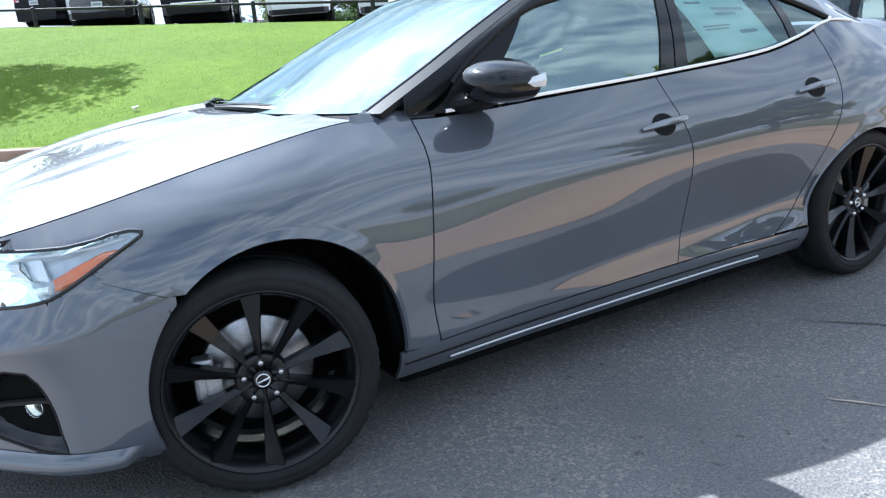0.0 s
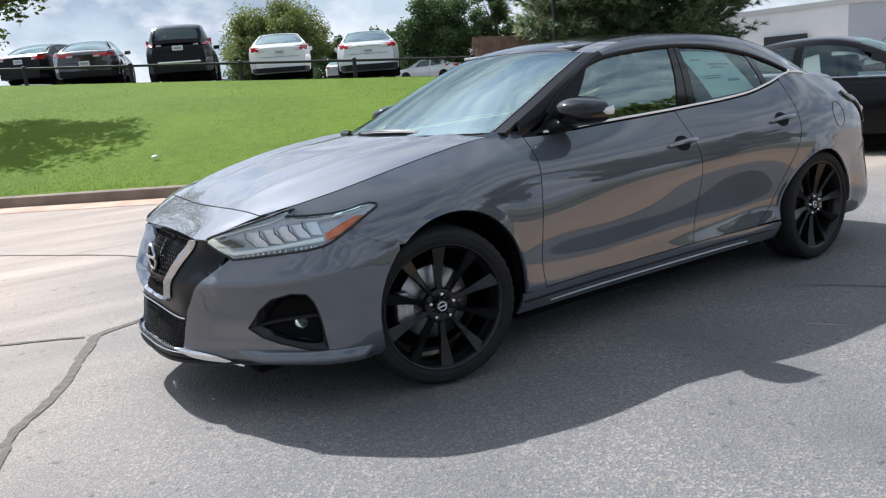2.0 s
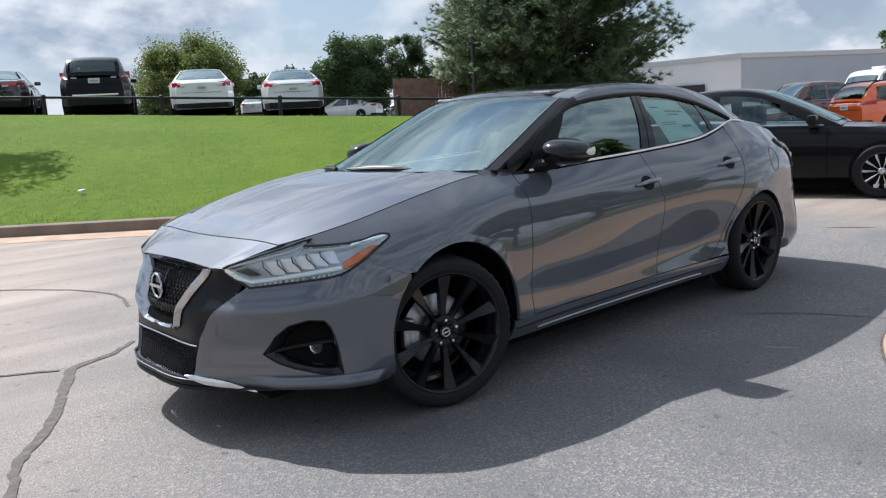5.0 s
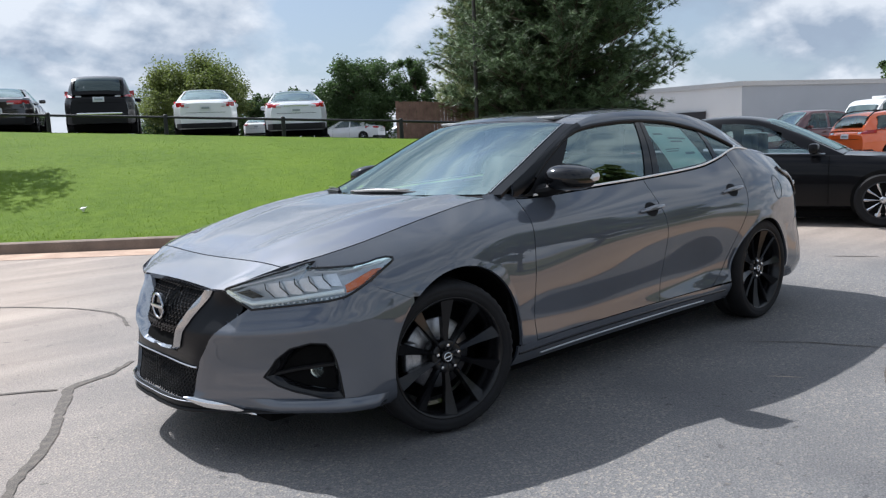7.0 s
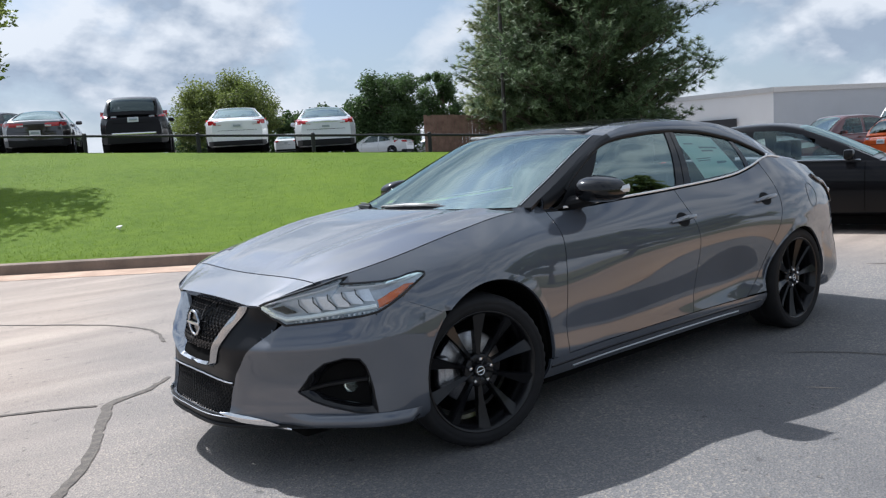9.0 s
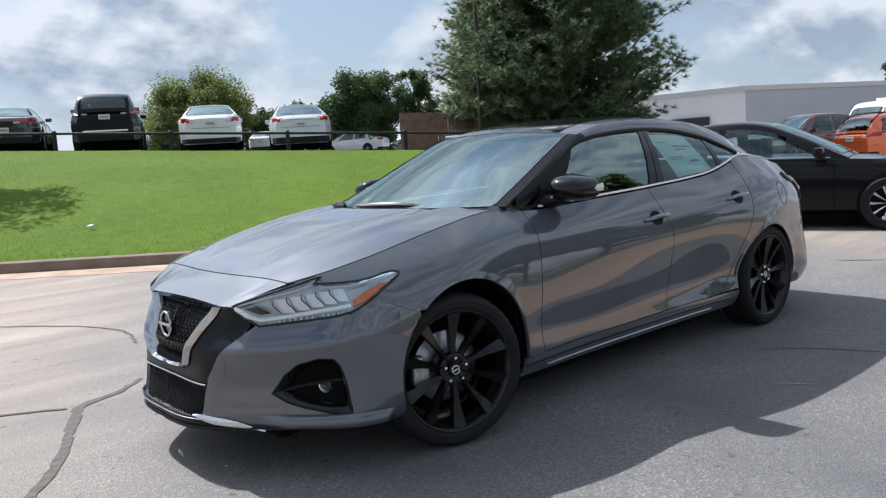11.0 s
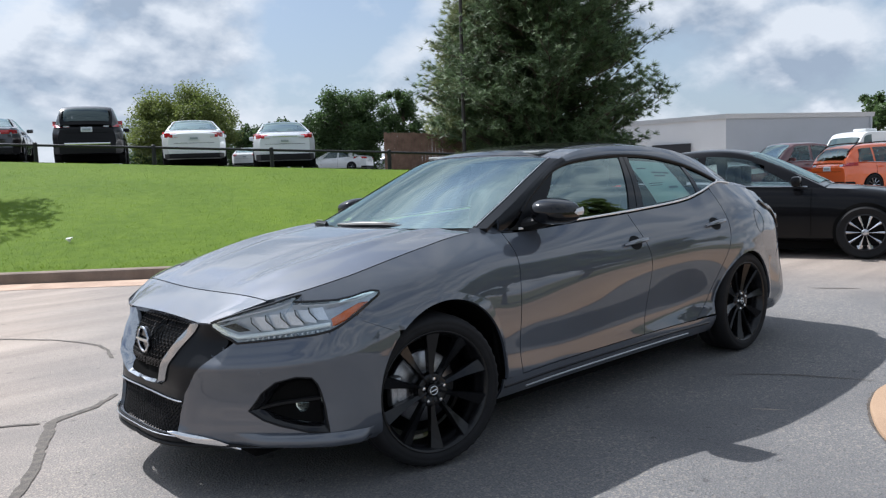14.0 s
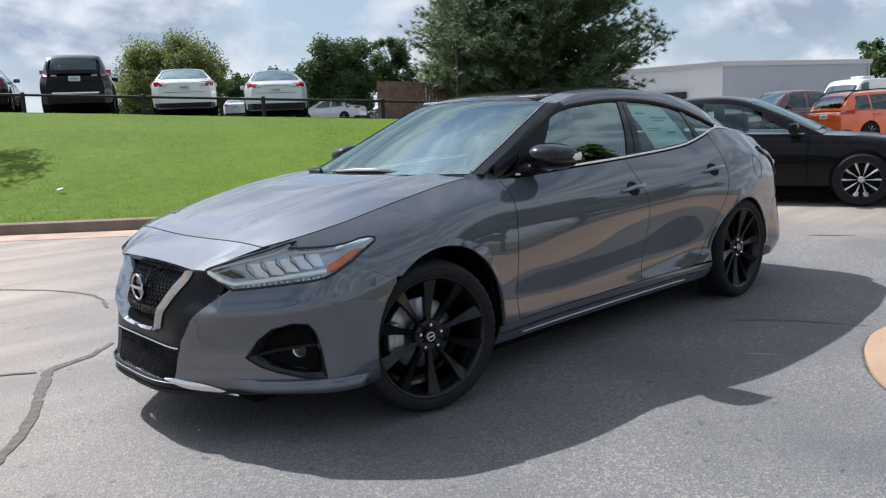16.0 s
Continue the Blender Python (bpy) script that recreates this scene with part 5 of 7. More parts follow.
    panel("cowl", cowl, 31, 6, M["black_trim"], car, mirror=False)
    # scuttle corners beside the screen foot
    def scuttle(s, t):
        x = lerp(-0.985, -0.70, s)
        b = side_at(x, top_z(x) - 0.004)
        r = rail_at(max(x, -0.84))
        a = Vector((x, r.y + 0.02, min(r.z, b.z + 0.02)))
        return b.lerp(a, t), (s, t)
    panel("scuttle", scuttle, 12, 4, P, car, flange=0.006)

    # screens, roof
    def top_panel(x0, x1, q0, q1, out=0.0):
        def fn(s, t):
            xp, q = lerp(x0, x1, s), lerp(q0, q1, t)
            return roof_at(xp, q, out), (xp, q)
        return fn
    ws = panel("windscreen", top_panel(-1.13, -0.340, -0.915, 0.915), 24, 31, M["glass_ws"], car, "blue-green reflecting windscreen", mirror=False, flange=0.004)
    panel("windscreen_band", top_panel(-0.385, -0.333, -0.92, 0.92, -0.003), 3, 31, M["black_gloss"], car, mirror=False, flange=0)
    panel("pillar", top_panel(-1.14, -0.337, -0.93, -1.0, 0.002), 26, 5, M["pillar_black"], car, "gloss black screen pillar", flange=0.02)
    panel("screen_trim", top_panel(-1.14, -0.337, -0.902, -0.932, 0.001), 26, 3, M["black_gloss"], car, flange=0.006)
    panel("roof", top_panel(-0.333, 1.085, -1.0, 1.0), 44, 41, P, car, mirror=False, flange=0.02)
    panel("sunroof", top_panel(-0.315, 0.28, -0.82, 0.82, 0.0025), 14, 21, M["black_gloss"], car, "black glass sunroof panel", mirror=False, flange=0.006)
    panel("sunroof", top_panel(0.30, 0.90, -0.82, 0.82, 0.0025), 14, 21, M["black_gloss"], car, "black glass sunroof panel", mirror=False, flange=0.006)
    panel("rear_screen", top_panel(1.095, 1.94, -0.86, 0.86), 22, 21, M["glass_dark"], car, "dark tinted rear screen", mirror=False, flange=0.004)
    panel("rear_pillar_trim", top_panel(1.09, 1.95, -0.855, -1.0, 0.002), 22, 4, M["black_gloss"], car, flange=0.01)

    # rail over the doors: rail down to the top of the glass
    def rail_strip(s, t):
        x = lerp(-0.80, 1.36, s)
        a = rail_at(x)
        b = glass_side(x, 1.0, 0.004)
        if b.z > a.z - 0.012:
            b.z = a.z - 0.012
        p = a.lerp(b, t)
        p.y -= 0.010 * math.sin(math.pi * t)
        return p, (x, t)
    panel("roof_rail", rail_strip, 64, 7, P, car, flange=0.012)

    def pillar_cover(s, t):
        p, c = rail_strip(s * 0.30, t)
        p.y -= 0.003
        p.z += 0.001
        return p, c
    panel("pillar_cover", pillar_cover, 24, 7, M["pillar_black"], car, "gloss black pillar cover", flange=0.006)
    # highlight on the near screen edge, modelled as a satin bar on that side alone
    bar_on("screen_edge_glint", [roof_at(lerp(-1.12, -0.345, i / 20), -0.918, 0.004) for i in range(21)], 0.0036, M["satin"], car, "thin bright bar for the glint along the near windscreen edge", mirror=False)

    # pillar behind the doors, down to the shoulder
    def c_pillar(s, t):
        x = lerp(1.345, 2.04, s)
        a, b = rail_at(x), side_at(x, top_z(x) - 0.002)
        p = a.lerp(b, t)
        p.y += 0.03 * math.sin(math.pi * t) * smooth(s * 2)
        return p, (x, t)
    panel("rear_pillar", c_pillar, 26, 10, P, car, flange=0.01)

    # boot lid
    def boot(s, t):
        q = lerp(-1, 1, t)
        x = lerp(1.96, 2.44 - 0.0, s)
        e = side_at(min(x, 2.30), top_z(min(x, 2.30)))
        hw = abs(e.y) * lerp(1, 0.93, s)
        xx = lerp(1.94 + 0.08 * (1 - q * q), 2.30 + 0.13 * (1 - abs(q) ** 2.2), s)
        zc = lerp(1.105, 1.075, s) + 0.018 * smooth((s - 0.75) * 4)
        ze = lerp(1.058, 0.992, s) + 0.018 * smooth((s - 0.75) * 4)
        return Vector((xx, q * hw, lerp(zc, ze, abs(q) ** 3))), (s, t)
    panel("boot_lid", boot, 18, 25, P, car, mirror=False, flange=0.03)

    def spoiler(s, t):
        q = lerp(-0.84, 0.84, t)
        p, _ = boot(0.74 + 0.29 * s, (q + 1) / 2)
        p.z += 0.004 + 0.022 * smooth(s) * smooth((0.84 - abs(q)) / 0.06)
        return p, (s, t)
    panel("spoiler", spoiler, 8, 33, P, car, mirror=False, flange=0.022)

    # side glass
    def pane(x0b, x0t, x1b, x1t, w0=0.03, w1=0.97, out=0.0):
        def fn(s, t):
            w = lerp(w0, w1, t)
            x = lerp(lerp(x0b, x0t, w), lerp(x1b, x1t, w), s)
            return glass_side(x, w, out), (x, w)
        return fn
    for fn, nu, lab in ((pane(-0.69, -0.26, 0.262, 0.372), 22, ""), (pane(0.405, 0.447, 1.045, 1.02), 18, ""), (pane(1.085, 1.055, 1.325, 1.34), 10, "")):
        for g in panel("side_window", fn, nu, 10, M["glass_front"] if nu == 22 else M["glass"], car, flange=0.003):
            g.visible_shadow = nu == 22
    for fn, nm in ((pane(0.262, 0.367, 0.335, 0.408, 0.0, 1.0, 0.006), "door_post"), (pane(0.342, 0.415, 0.408, 0.452, 0.0, 1.0, 0.006), "door_post"), (pane(1.040, 1.015, 1.09, 1.06, 0.0, 1.0, 0.004), "window_bar")):
        panel(nm, fn, 4, 10, M["black_gloss"], car, flange=0.008)
    # mirror sail
    panel("mirror_sail", pane(-0.76, -0.60, -0.63, -0.27, 0.0, 1.0, 0.004), 6, 8, M["pillar_black"], car, flange=0.006)
    # bright belt strip and black seal round the openings
    xs = [lerp(-0.66, 1.335, i / 48) for i in range(49)]
    belt = [side_at(x, top_z(x), 0.005) for x in xs]
    bar_on("belt_trim", belt + [glass_side(1.352, 1.0, 0.008) + Vector((0.008, 0, 0.004))], 0.0065, M["bright_strip"], car, "bright belt strip")
    bar_on("pillar_strip", [side_at(lerp(1.345, 1.54, i / 10), top_z(lerp(1.345, 1.54, i / 10)), 0.006) for i in range(11)], 0.0045, M["bright_strip"], car, "bright strip under the rear pillar")
    bar_on("window_seal", [glass_side(x, 1.0, 0.006) for x in [lerp(-0.62, 1.345, i / 48) for i in range(49)]], 0.011, M["black_trim"], car)
    # crease lines in the lower doors come from the level lines; thin gap under the bonnet edge
    bar_on("bonnet_gap", [hood_edge(i / 30) + Vector((0, 0.002, -0.001)) for i in range(31)], 0.0012, M["well"], car)
    bar_on("bonnet_corner_gap", [hood_at(1.0, -lerp(0.995, 0.80, i / 6)) + Vector((0.003, 0, 0.0)) for i in range(7)], 0.0016, M["well"], car)
    return car, fdoor, rdoor, hood_at


sedan, front_doors, rear_doors, hood_at = build_sedan()


# ---- the grey sedan: lamps, grille, wheels, fittings ----
def front_u(y, z):
    """The place round the nose at which the skin has that y."""
    lo, hi = -2.73, -1.7
    for _ in range(22):
        mid = (lo + hi) / 2
        if abs(side_at(mid, z).y) > abs(y):
            hi = mid
        else:
            lo = mid
    return lo


def front_at(y, z, out=0.0):
    p = side_at(front_u(y, z), z, out)
    if abs(y) < 0.02:
        p = side_at(-2.70, z)
        p.x -= out
        p.y = -abs(y)
    if y > 0:
        p.y = -p.y
    return p


def patch(name, poly, depth, material, parent, label="", rings=5, dish=3.0, edge=0.0, middle=None):
    """A dished cover over an outline on the flank: depth at its middle, edge at its rim."""
    cu, cz = sum(p[0] for p in poly) / len(poly), sum(p[1] for p in poly) / len(poly)
    cu, cz = middle or (cu, cz)
    dense = []
    for (x0, y0), (x1, y1) in zip(poly, poly[1:] + poly[:1]):
        for i in range(3):
            dense.append((lerp(x0, x1, i / 3), lerp(y0, y1, i / 3)))
    n = len(dense)
    vs = []
    for k in range(rings):
        t = k / rings
        for u, z in dense:
            vs.append(side_at(lerp(u, cu, t), lerp(z, cz, t), lerp(edge, depth, smooth(min(1, t * dish)))))
    vs.append(side_at(cu, cz, depth))
    fs = []
    for k in range(rings - 1):
        for i in range(n):
            fs.append((k * n + i, k * n + (i + 1) % n, (k + 1) * n + (i + 1) % n, (k + 1) * n + i))
    for i in range(n):
        fs.append(((rings - 1) * n + i, (rings - 1) * n + (i + 1) % n, rings * n))
    obs = []
    for side in (1, -1):
        obs.append(raw_part(name, [(p.x, p.y * side, p.z) for p in vs], fs if side == -1 else [f[::-1] for f in fs], material, parent if not isinstance(parent, list) else parent[0 if side == 1 else 1], label))
    return obs


def side_bar(pts, out, radius, seg=6):
    dense = []
    for (a, b), (c, d) in zip(pts, pts[1:]):
        m = max(2, int(math.hypot(c - a, d - b) / 0.02))
        for i in range(m):
            dense.append(side_at(lerp(a, c, i / m), lerp(b, d, i / m), out))
    dense.append(side_at(pts[-1][0], pts[-1][1], out))
    return tube(dense, radius, seg)


def build_lamps():
    house = patch("headlamp", LAMP, -0.032, M["lamp_house"], sedan, "slim swept headlamp with a light strip and amber end", 7, 3.0, -0.008, LAMP_MID)
    v, f = side_bar(LAMP + LAMP[:1], -0.001, 0.0055)
    both("bezel", v, f, M["black_gloss"], house)
    # light guide: an angular hook along the inner end and the lower edge
    guide = [(-2.238, 0.694), (-2.205, 0.664), (-2.172, 0.646), (-2.11, 0.652), (-2.055, 0.661), (-1.956, 0.680), (-1.885, 0.692)]
    v, f = side_bar(guide, -0.006, 0.0095, 8)
    both("light_guide", v, f, M["drl"], house, "pale light guide strip")
    # toothed step under the guide
    for k in range(16):
        t = k / 15
        c = side_at(lerp(-2.145, -1.90, t), lerp(0.634, 0.670, t), -0.007)
        bm = bmesh.new()
        box(bm, c, (0.010, 0.009, 0.010), 0.002, pose(0, 0, 0, 0, 0, -47), 1)
        bm.verts.index_update()
        v, f = [tuple(q.co) for q in bm.verts], [tuple(q.index for q in fc.verts) for fc in bm.faces]
        bm.free()
        both("light_cell", v, f, M["lamp_bowl"], house)
    # blades under the upper edge
    for pts in ([(-2.225, 0.705), (-2.10, 0.737), (-2.0, 0.765), (-1.925, 0.793)], [(-1.93, 0.772), (-1.85, 0.772), (-1.75, 0.780), (-1.67, 0.793)]):
        v, f = side_bar(pts, -0.011, 0.0045)
        both("upper_blade", v, f, M["lamp_bright"], house)
    # black wedge at the inner end
    v = [side_at(u, z, d) for u, z, d in ((-2.200, 0.690, -0.012), (-2.165, 0.664, -0.012), (-2.125, 0.668, -0.016), (-2.150, 0.702, -0.016))]
    both("inner_wedge", v, [(0, 1, 2, 3)], M["black_gloss"], house)
    # five reflector cells, each with an upright divider
    for k in range(5):
        t = k / 4
        u, z, h = lerp(-2.075, -1.90, t), lerp(0.699, 0.738, t), lerp(0.033, 0.028, t)
        corners = [(-0.026, -h, -0.024), (0.016, -h, -0.014), (0.030, h * 0.9, -0.016), (-0.010, h * 0.9, -0.028)]
        vs = [side_at(u + a, z + b, d) for a, b, d in corners] + [side_at(u + a, z + b, d - 0.006) for a, b, d in corners]
        fs = [(0, 1, 2, 3), (7, 6, 5, 4), (0, 4, 5, 1), (1, 5, 6, 2), (2, 6, 7, 3), (3, 7, 4, 0)]
        both("reflector", vs, fs, M["lamp_bowl"], house, "", 20)
        v, f = tube([side_at(u - 0.014, z + h * 0.9, -0.018), side_at(u - 0.026, z + 0.002, -0.014), side_at(u - 0.022, z - h, -0.015)], 0.0022, 5)
        both("divider", v, f, M["black_trim"], house)
    amber = [(-1.881, 0.684), (-1.842, 0.694), (-1.80, 0.714), (-1.754, 0.738), (-1.69, 0.770), (-1.735, 0.768), (-1.804, 0.744), (-1.874, 0.714)]
    patch("turn_signal", amber, -0.006, M["amber"], house, "amber turn signal", 3, 3, -0.014)
    lens = patch("lens", LAMP, 0.004, M["lens"], house, "clear cover", 6, 3, 0.0, LAMP_MID)
    for o in lens:
        o.visible_shadow = False


M["lamp_house"] = mat("lamp_housing", (0.52, 0.55, 0.58), 0.35, 0.25, 0.2, 0.12, 40, 300)
M["lamp_bowl"] = mat("lamp_bowl_chrome", (0.74, 0.77, 0.80), 0.3, 0.45, 0.3, 0.1)
build_lamps()


def v_outer(z):
    return spline([(0.430, 0.165), (0.452, 0.198), (0.51, 0.230), (0.60, 0.288), (0.70, 0.358)], z)


def mask_edge(z):
    zs = [(0.25, -2.41), (0.34, -2.405), (0.42, -2.385), (0.50, -2.33), (0.578, -2.24), (0.618, -2.215), (0.65, -2.215), (0.70, -2.235)]
    return abs(side_at(spline(zs, z), z).y)


def build_grille():
    # gloss black mask round the chrome V
    def mask(s, t):
        z = lerp(0.388, 0.702, t)
        y0 = 0.0 if z < 0.425 else v_outer(z) - 0.01
        return front_at(-lerp(y0, mask_edge(z), s), z, -0.004), (s, t)
    panel("grille_surround", mask, 14, 26, M["pillar_black"], sedan, "gloss black surround", flange=0.01)

    def back(s, t):
        z = lerp(0.44, 0.715, t)
        return front_at(-lerp(0, 0.40, s), z, -0.045), (s, t)
    panel("grille_back", back, 10, 8, M["well"], sedan, flange=0)

    # chrome V in one band
    outer = [(0.362, 0.697), (0.318, 0.64), (0.276, 0.58), (0.235, 0.51), (0.202, 0.452), (0.168, 0.434), (0.08, 0.429), (0.0, 0.428)]
    inner = [(0.298, 0.697), (0.254, 0.64), (0.216, 0.58), (0.188, 0.517), (0.165, 0.472), (0.142, 0.456), (0.06, 0.450), (0.0, 0.449)]

    def vee(s, t):
        k = abs(2 * s - 1) * 7
        k = 7 - k
        i = min(6, int(k))
        f = k - i
        o = (lerp(outer[i][0], outer[i + 1][0], f), lerp(outer[i][1], outer[i + 1][1], f))
        n = (lerp(inner[i][0], inner[i + 1][0], f), lerp(inner[i][1], inner[i + 1][1], f))
        y, z = lerp(o[0], n[0], t), lerp(o[1], n[1], t)
        lift = (0.002, 0.014, 0.020, 0.006, -0.030)[min(4, int(t * 4 + 0.5))]
        p = front_at(-max(y, 0.0001), z, lift)
        if s > 0.5:
            p.y = -p.y
        return p, (s, t)
    panel("grille_frame", vee, 57, 5, M["vee_chrome"], sedan, "bright chrome V-shaped grille frame", mirror=False, flange=0.01, angle=50, toward=(0, 0, 0.6))

    # dark shelf inside the foot of the V
    def shelf(s, t):
        y = lerp(-0.165, 0.165, s)
        return front_at(y if abs(y) > 1e-4 else 1e-4, lerp(0.447, 0.490, t), lerp(0.004, -0.034, t)), (s, t)
    panel("grille_shelf", shelf, 21, 4, M["well"], sedan, mirror=False, flange=0.004)

    # woven grille bars
    lots, ticks = [], []

    def in_vee(y, z):
        return z < 0.705 and z > 0.482 and abs(y) < spline([(0.474, 0.10), (0.490, 0.148), (0.525, 0.178), (0.59, 0.218), (0.70, 0.294)], z) - 0.010
    for sgn in (1, -1):
        for k in range(-22, 23):
            run = []
            for j in range(18):
                z = lerp(0.478, 0.708, j / 17)
                y = k * 0.032 + sgn * (z - 0.59) * 1.15
                if in_vee(y, z):
                    run.append(front_at(y, z, -0.030))
            if len(run) > 1:
                lots.append(tube(run, 0.0032, 4))
    v, f = join(lots)
    tagged(raw_part("grille_mesh", v, f, M["pillar_black"], sedan, "black woven mesh"), kind="stuff")
    rnd = random.Random(4)
    for j in range(13):
        z = 0.492 + j * 0.0165
        for k in range(-12, 13):
            y = (k + 0.5 * (j % 2)) * 0.0285
            if in_vee(y, z) and abs(math.hypot(y, z - 0.60)) > 0.068:
                p = front_at(y, z, -0.025)
                ticks.append(tube([p + Vector((0, -0.006, 0.003)), p + Vector((-0.002, 0.006, -0.001))], 0.0022, 4))
    v, f = join(ticks)
    tagged(raw_part("grille_studs", v, f, M["stud"], sedan, "small bright studs"), kind="stuff")

    # round badge, a plain ring with a bar
    c = front_at(0.0, 0.602, 0.012)
    ring = [c + Vector((0, math.cos(a) * 0.053, math.sin(a) * 0.053)) for a in [2 * math.pi * i / 32 for i in range(33)]]
    v, f = tube(ring, 0.0058, 8, False)
    badge = raw_part("badge", v, f, M["vee_chrome"], sedan, "round chrome badge")
    bm = bmesh.new()
    box(bm, c + Vector((-0.004, 0, 0)), (0.010, 0.126, 0.015), 0.003)
    part("badge_bar", bm, M["vee_chrome"], badge)
    v, f = lathe([(0.0, 0.0), (0.056, 0.0), (0.056, 0.01), (0.0, 0.01)], 28)
    raw_part("badge_plate", [(c.x + 0.006 + p[1], c.y + p[0], c.z + p[2]) for p in v], f, M["black_gloss"], badge)

    # bright line under the surround, lower intake, lip
    ys = [lerp(-0.99, 0.99, i / 40) for i in range(41)]
    e = mask_edge(0.385)
    v, f = tube([front_at(y * e, 0.384, 0.003) for y in ys], 0.0035, 6)
    raw_part("grille_line", v, f, M["satin"], sedan, "thin bright line")

    def intake(s, t):
        z = lerp(0.245, 0.384, t)
        y = lerp(-1, 1, s) * (mask_edge(z) + 0.01)
        return front_at(y if abs(y) > 1e-4 else 1e-4, z, -0.035), (s, t)
    panel("lower_intake", intake, 25, 6, M["black_trim"], sedan, mirror=False, flange=0)
    lots = []
    for k in range(-24, 25):
        for sgn in (1, -1):
            run = []
            for j in range(5):
                z = lerp(0.25, 0.380, j / 4)
                y = k * 0.024 + sgn * (z - 0.315) * 1.0
                if abs(y) < mask_edge(z):
                    run.append(front_at(y if abs(y) > 1e-4 else 1e-4, z, -0.022))
            if len(run) > 1:
                lots.append(tube(run, 0.003, 4))
    v, f = join(lots)
    tagged(raw_part("intake_mesh", v, f, M["black_trim"], sedan, "black mesh"), kind="stuff")
    v, f = tube([front_at((lerp(-0.62, 0.62, i / 40)) or 1e-4, 0.212, 0.008) for i in range(41)], [0.005 + 0.006 * math.sin(math.pi * i / 40) for i in range(41)], 8)
    raw_part("lower_lip", v, f, M["black_trim"], sedan)
    v, f = tube([front_at((lerp(-0.36, 0.36, i / 30)) or 1e-4, 0.246, 0.009) for i in range(31)], 0.0025, 6)
    raw_part("lip_line", v, f, M["satin"], sedan)

    def cover(s, t):
        y = lerp(-0.40, 0.40, s)
        return front_at(y if abs(y) > 1e-4 else 1e-4, lerp(0.205, 0.252, t), 0.005), (s, t)
    panel("lip_cover", cover, 31, 4, M["pillar_black"], sedan, "black lower lip", mirror=False, flange=0.008)

    def blade(s, t):
        u = lerp(-2.45, -2.168, s)
        hi = spline([(-2.45, 0.262), (-2.40, 0.264), (-2.258, 0.238), (-2.168, 0.198)], u)
        lo = spline([(-2.45, 0.256), (-2.40, 0.242), (-2.277, 0.208), (-2.168, 0.192)], u)
        return side_at(u, lerp(lo, hi, t), 0.009 + 0.005 * math.sin(math.pi * t)), (s, t)
    panel("lip_blade", blade, 24, 5, M["chrome"], sedan, "bright chrome blade", flange=0.006)

    # the painted foot of the bumper, drawn out under the fog lamp
    def foot(s, t):
        u = lerp(-2.19, -1.735, s)
        ends = smooth(s / 0.25) * smooth((1 - s) / 0.12)
        out = 0.003 + ends * 0.030 * math.sin(math.pi * min(1.0, t * 1.25)) ** 0.8
        return side_at(u, lerp(0.262, 0.193, t), out), (s, t)
    panel("bumper_foot", foot, 30, 9, M["paint"], sedan, flange=0.01, angle=60)


M["vee_chrome"] = mat("smoked_bright_chrome", (0.50, 0.51, 0.53), 0.14, 1.0, 0, 0.06)
M["stud"] = mat("smoked_chrome", (0.10, 0.10, 0.105), 0.3, 1.0, 0, 0.1)
build_grille()


def side_disc(u, z, out, prof, seg=20):
    c, n = side_at(u, z, out), side_normal(u, z)
    t = Vector((-n.y, n.x, 0)).normalized()
    w = n.cross(t)
    vs = []
    for k in range(seg):
        a = 2 * math.pi * k / seg
        for r, d in prof:
            vs.append(c + (t * math.cos(a) + w * math.sin(a)) * r + n * d)
    return vs, grid_faces(seg, len(prof), wrap=True)


def build_fog():
    bowl = patch("fog_pocket", FOG, -0.075, M["black_gloss"], sedan, "black fog lamp pocket", 6, 1.6, -0.002)
    v, f = side_bar(FOG + FOG[:1], -0.002, 0.004)
    both("pocket_rim", v, f, M["black_trim"], bowl)
    v, f = side_bar([(-2.14, 0.352), (-2.06, 0.376), (-1.98, 0.391), (-1.935, 0.396)], -0.026, 0.009)
    both("fin", v, f, M["black_trim"], bowl)
    v, f = side_disc(-2.0, 0.368, -0.055, [(0.030, 0.0), (0.030, 0.018), (0.027, 0.022), (0.020, 0.014), (0.0, 0.010)])
    fog = both("fog_lamp", v, f, M["chrome"], bowl, "small round chrome fog lamp")
    v, f = side_disc(-2.0, 0.368, -0.055, [(0.026, 0.022), (0.02, 0.026), (0.0, 0.027)])
    both("fog_lens", v, f, M["lens"], bowl)
    v, f = side_disc(-2.075, 0.512, 0.0005, [(0.009, 0.0), (0.008, 0.001), (0.0, 0.001)], 14)
    both("parking_sensor", v, f, M["paint"], sedan)


build_fog()


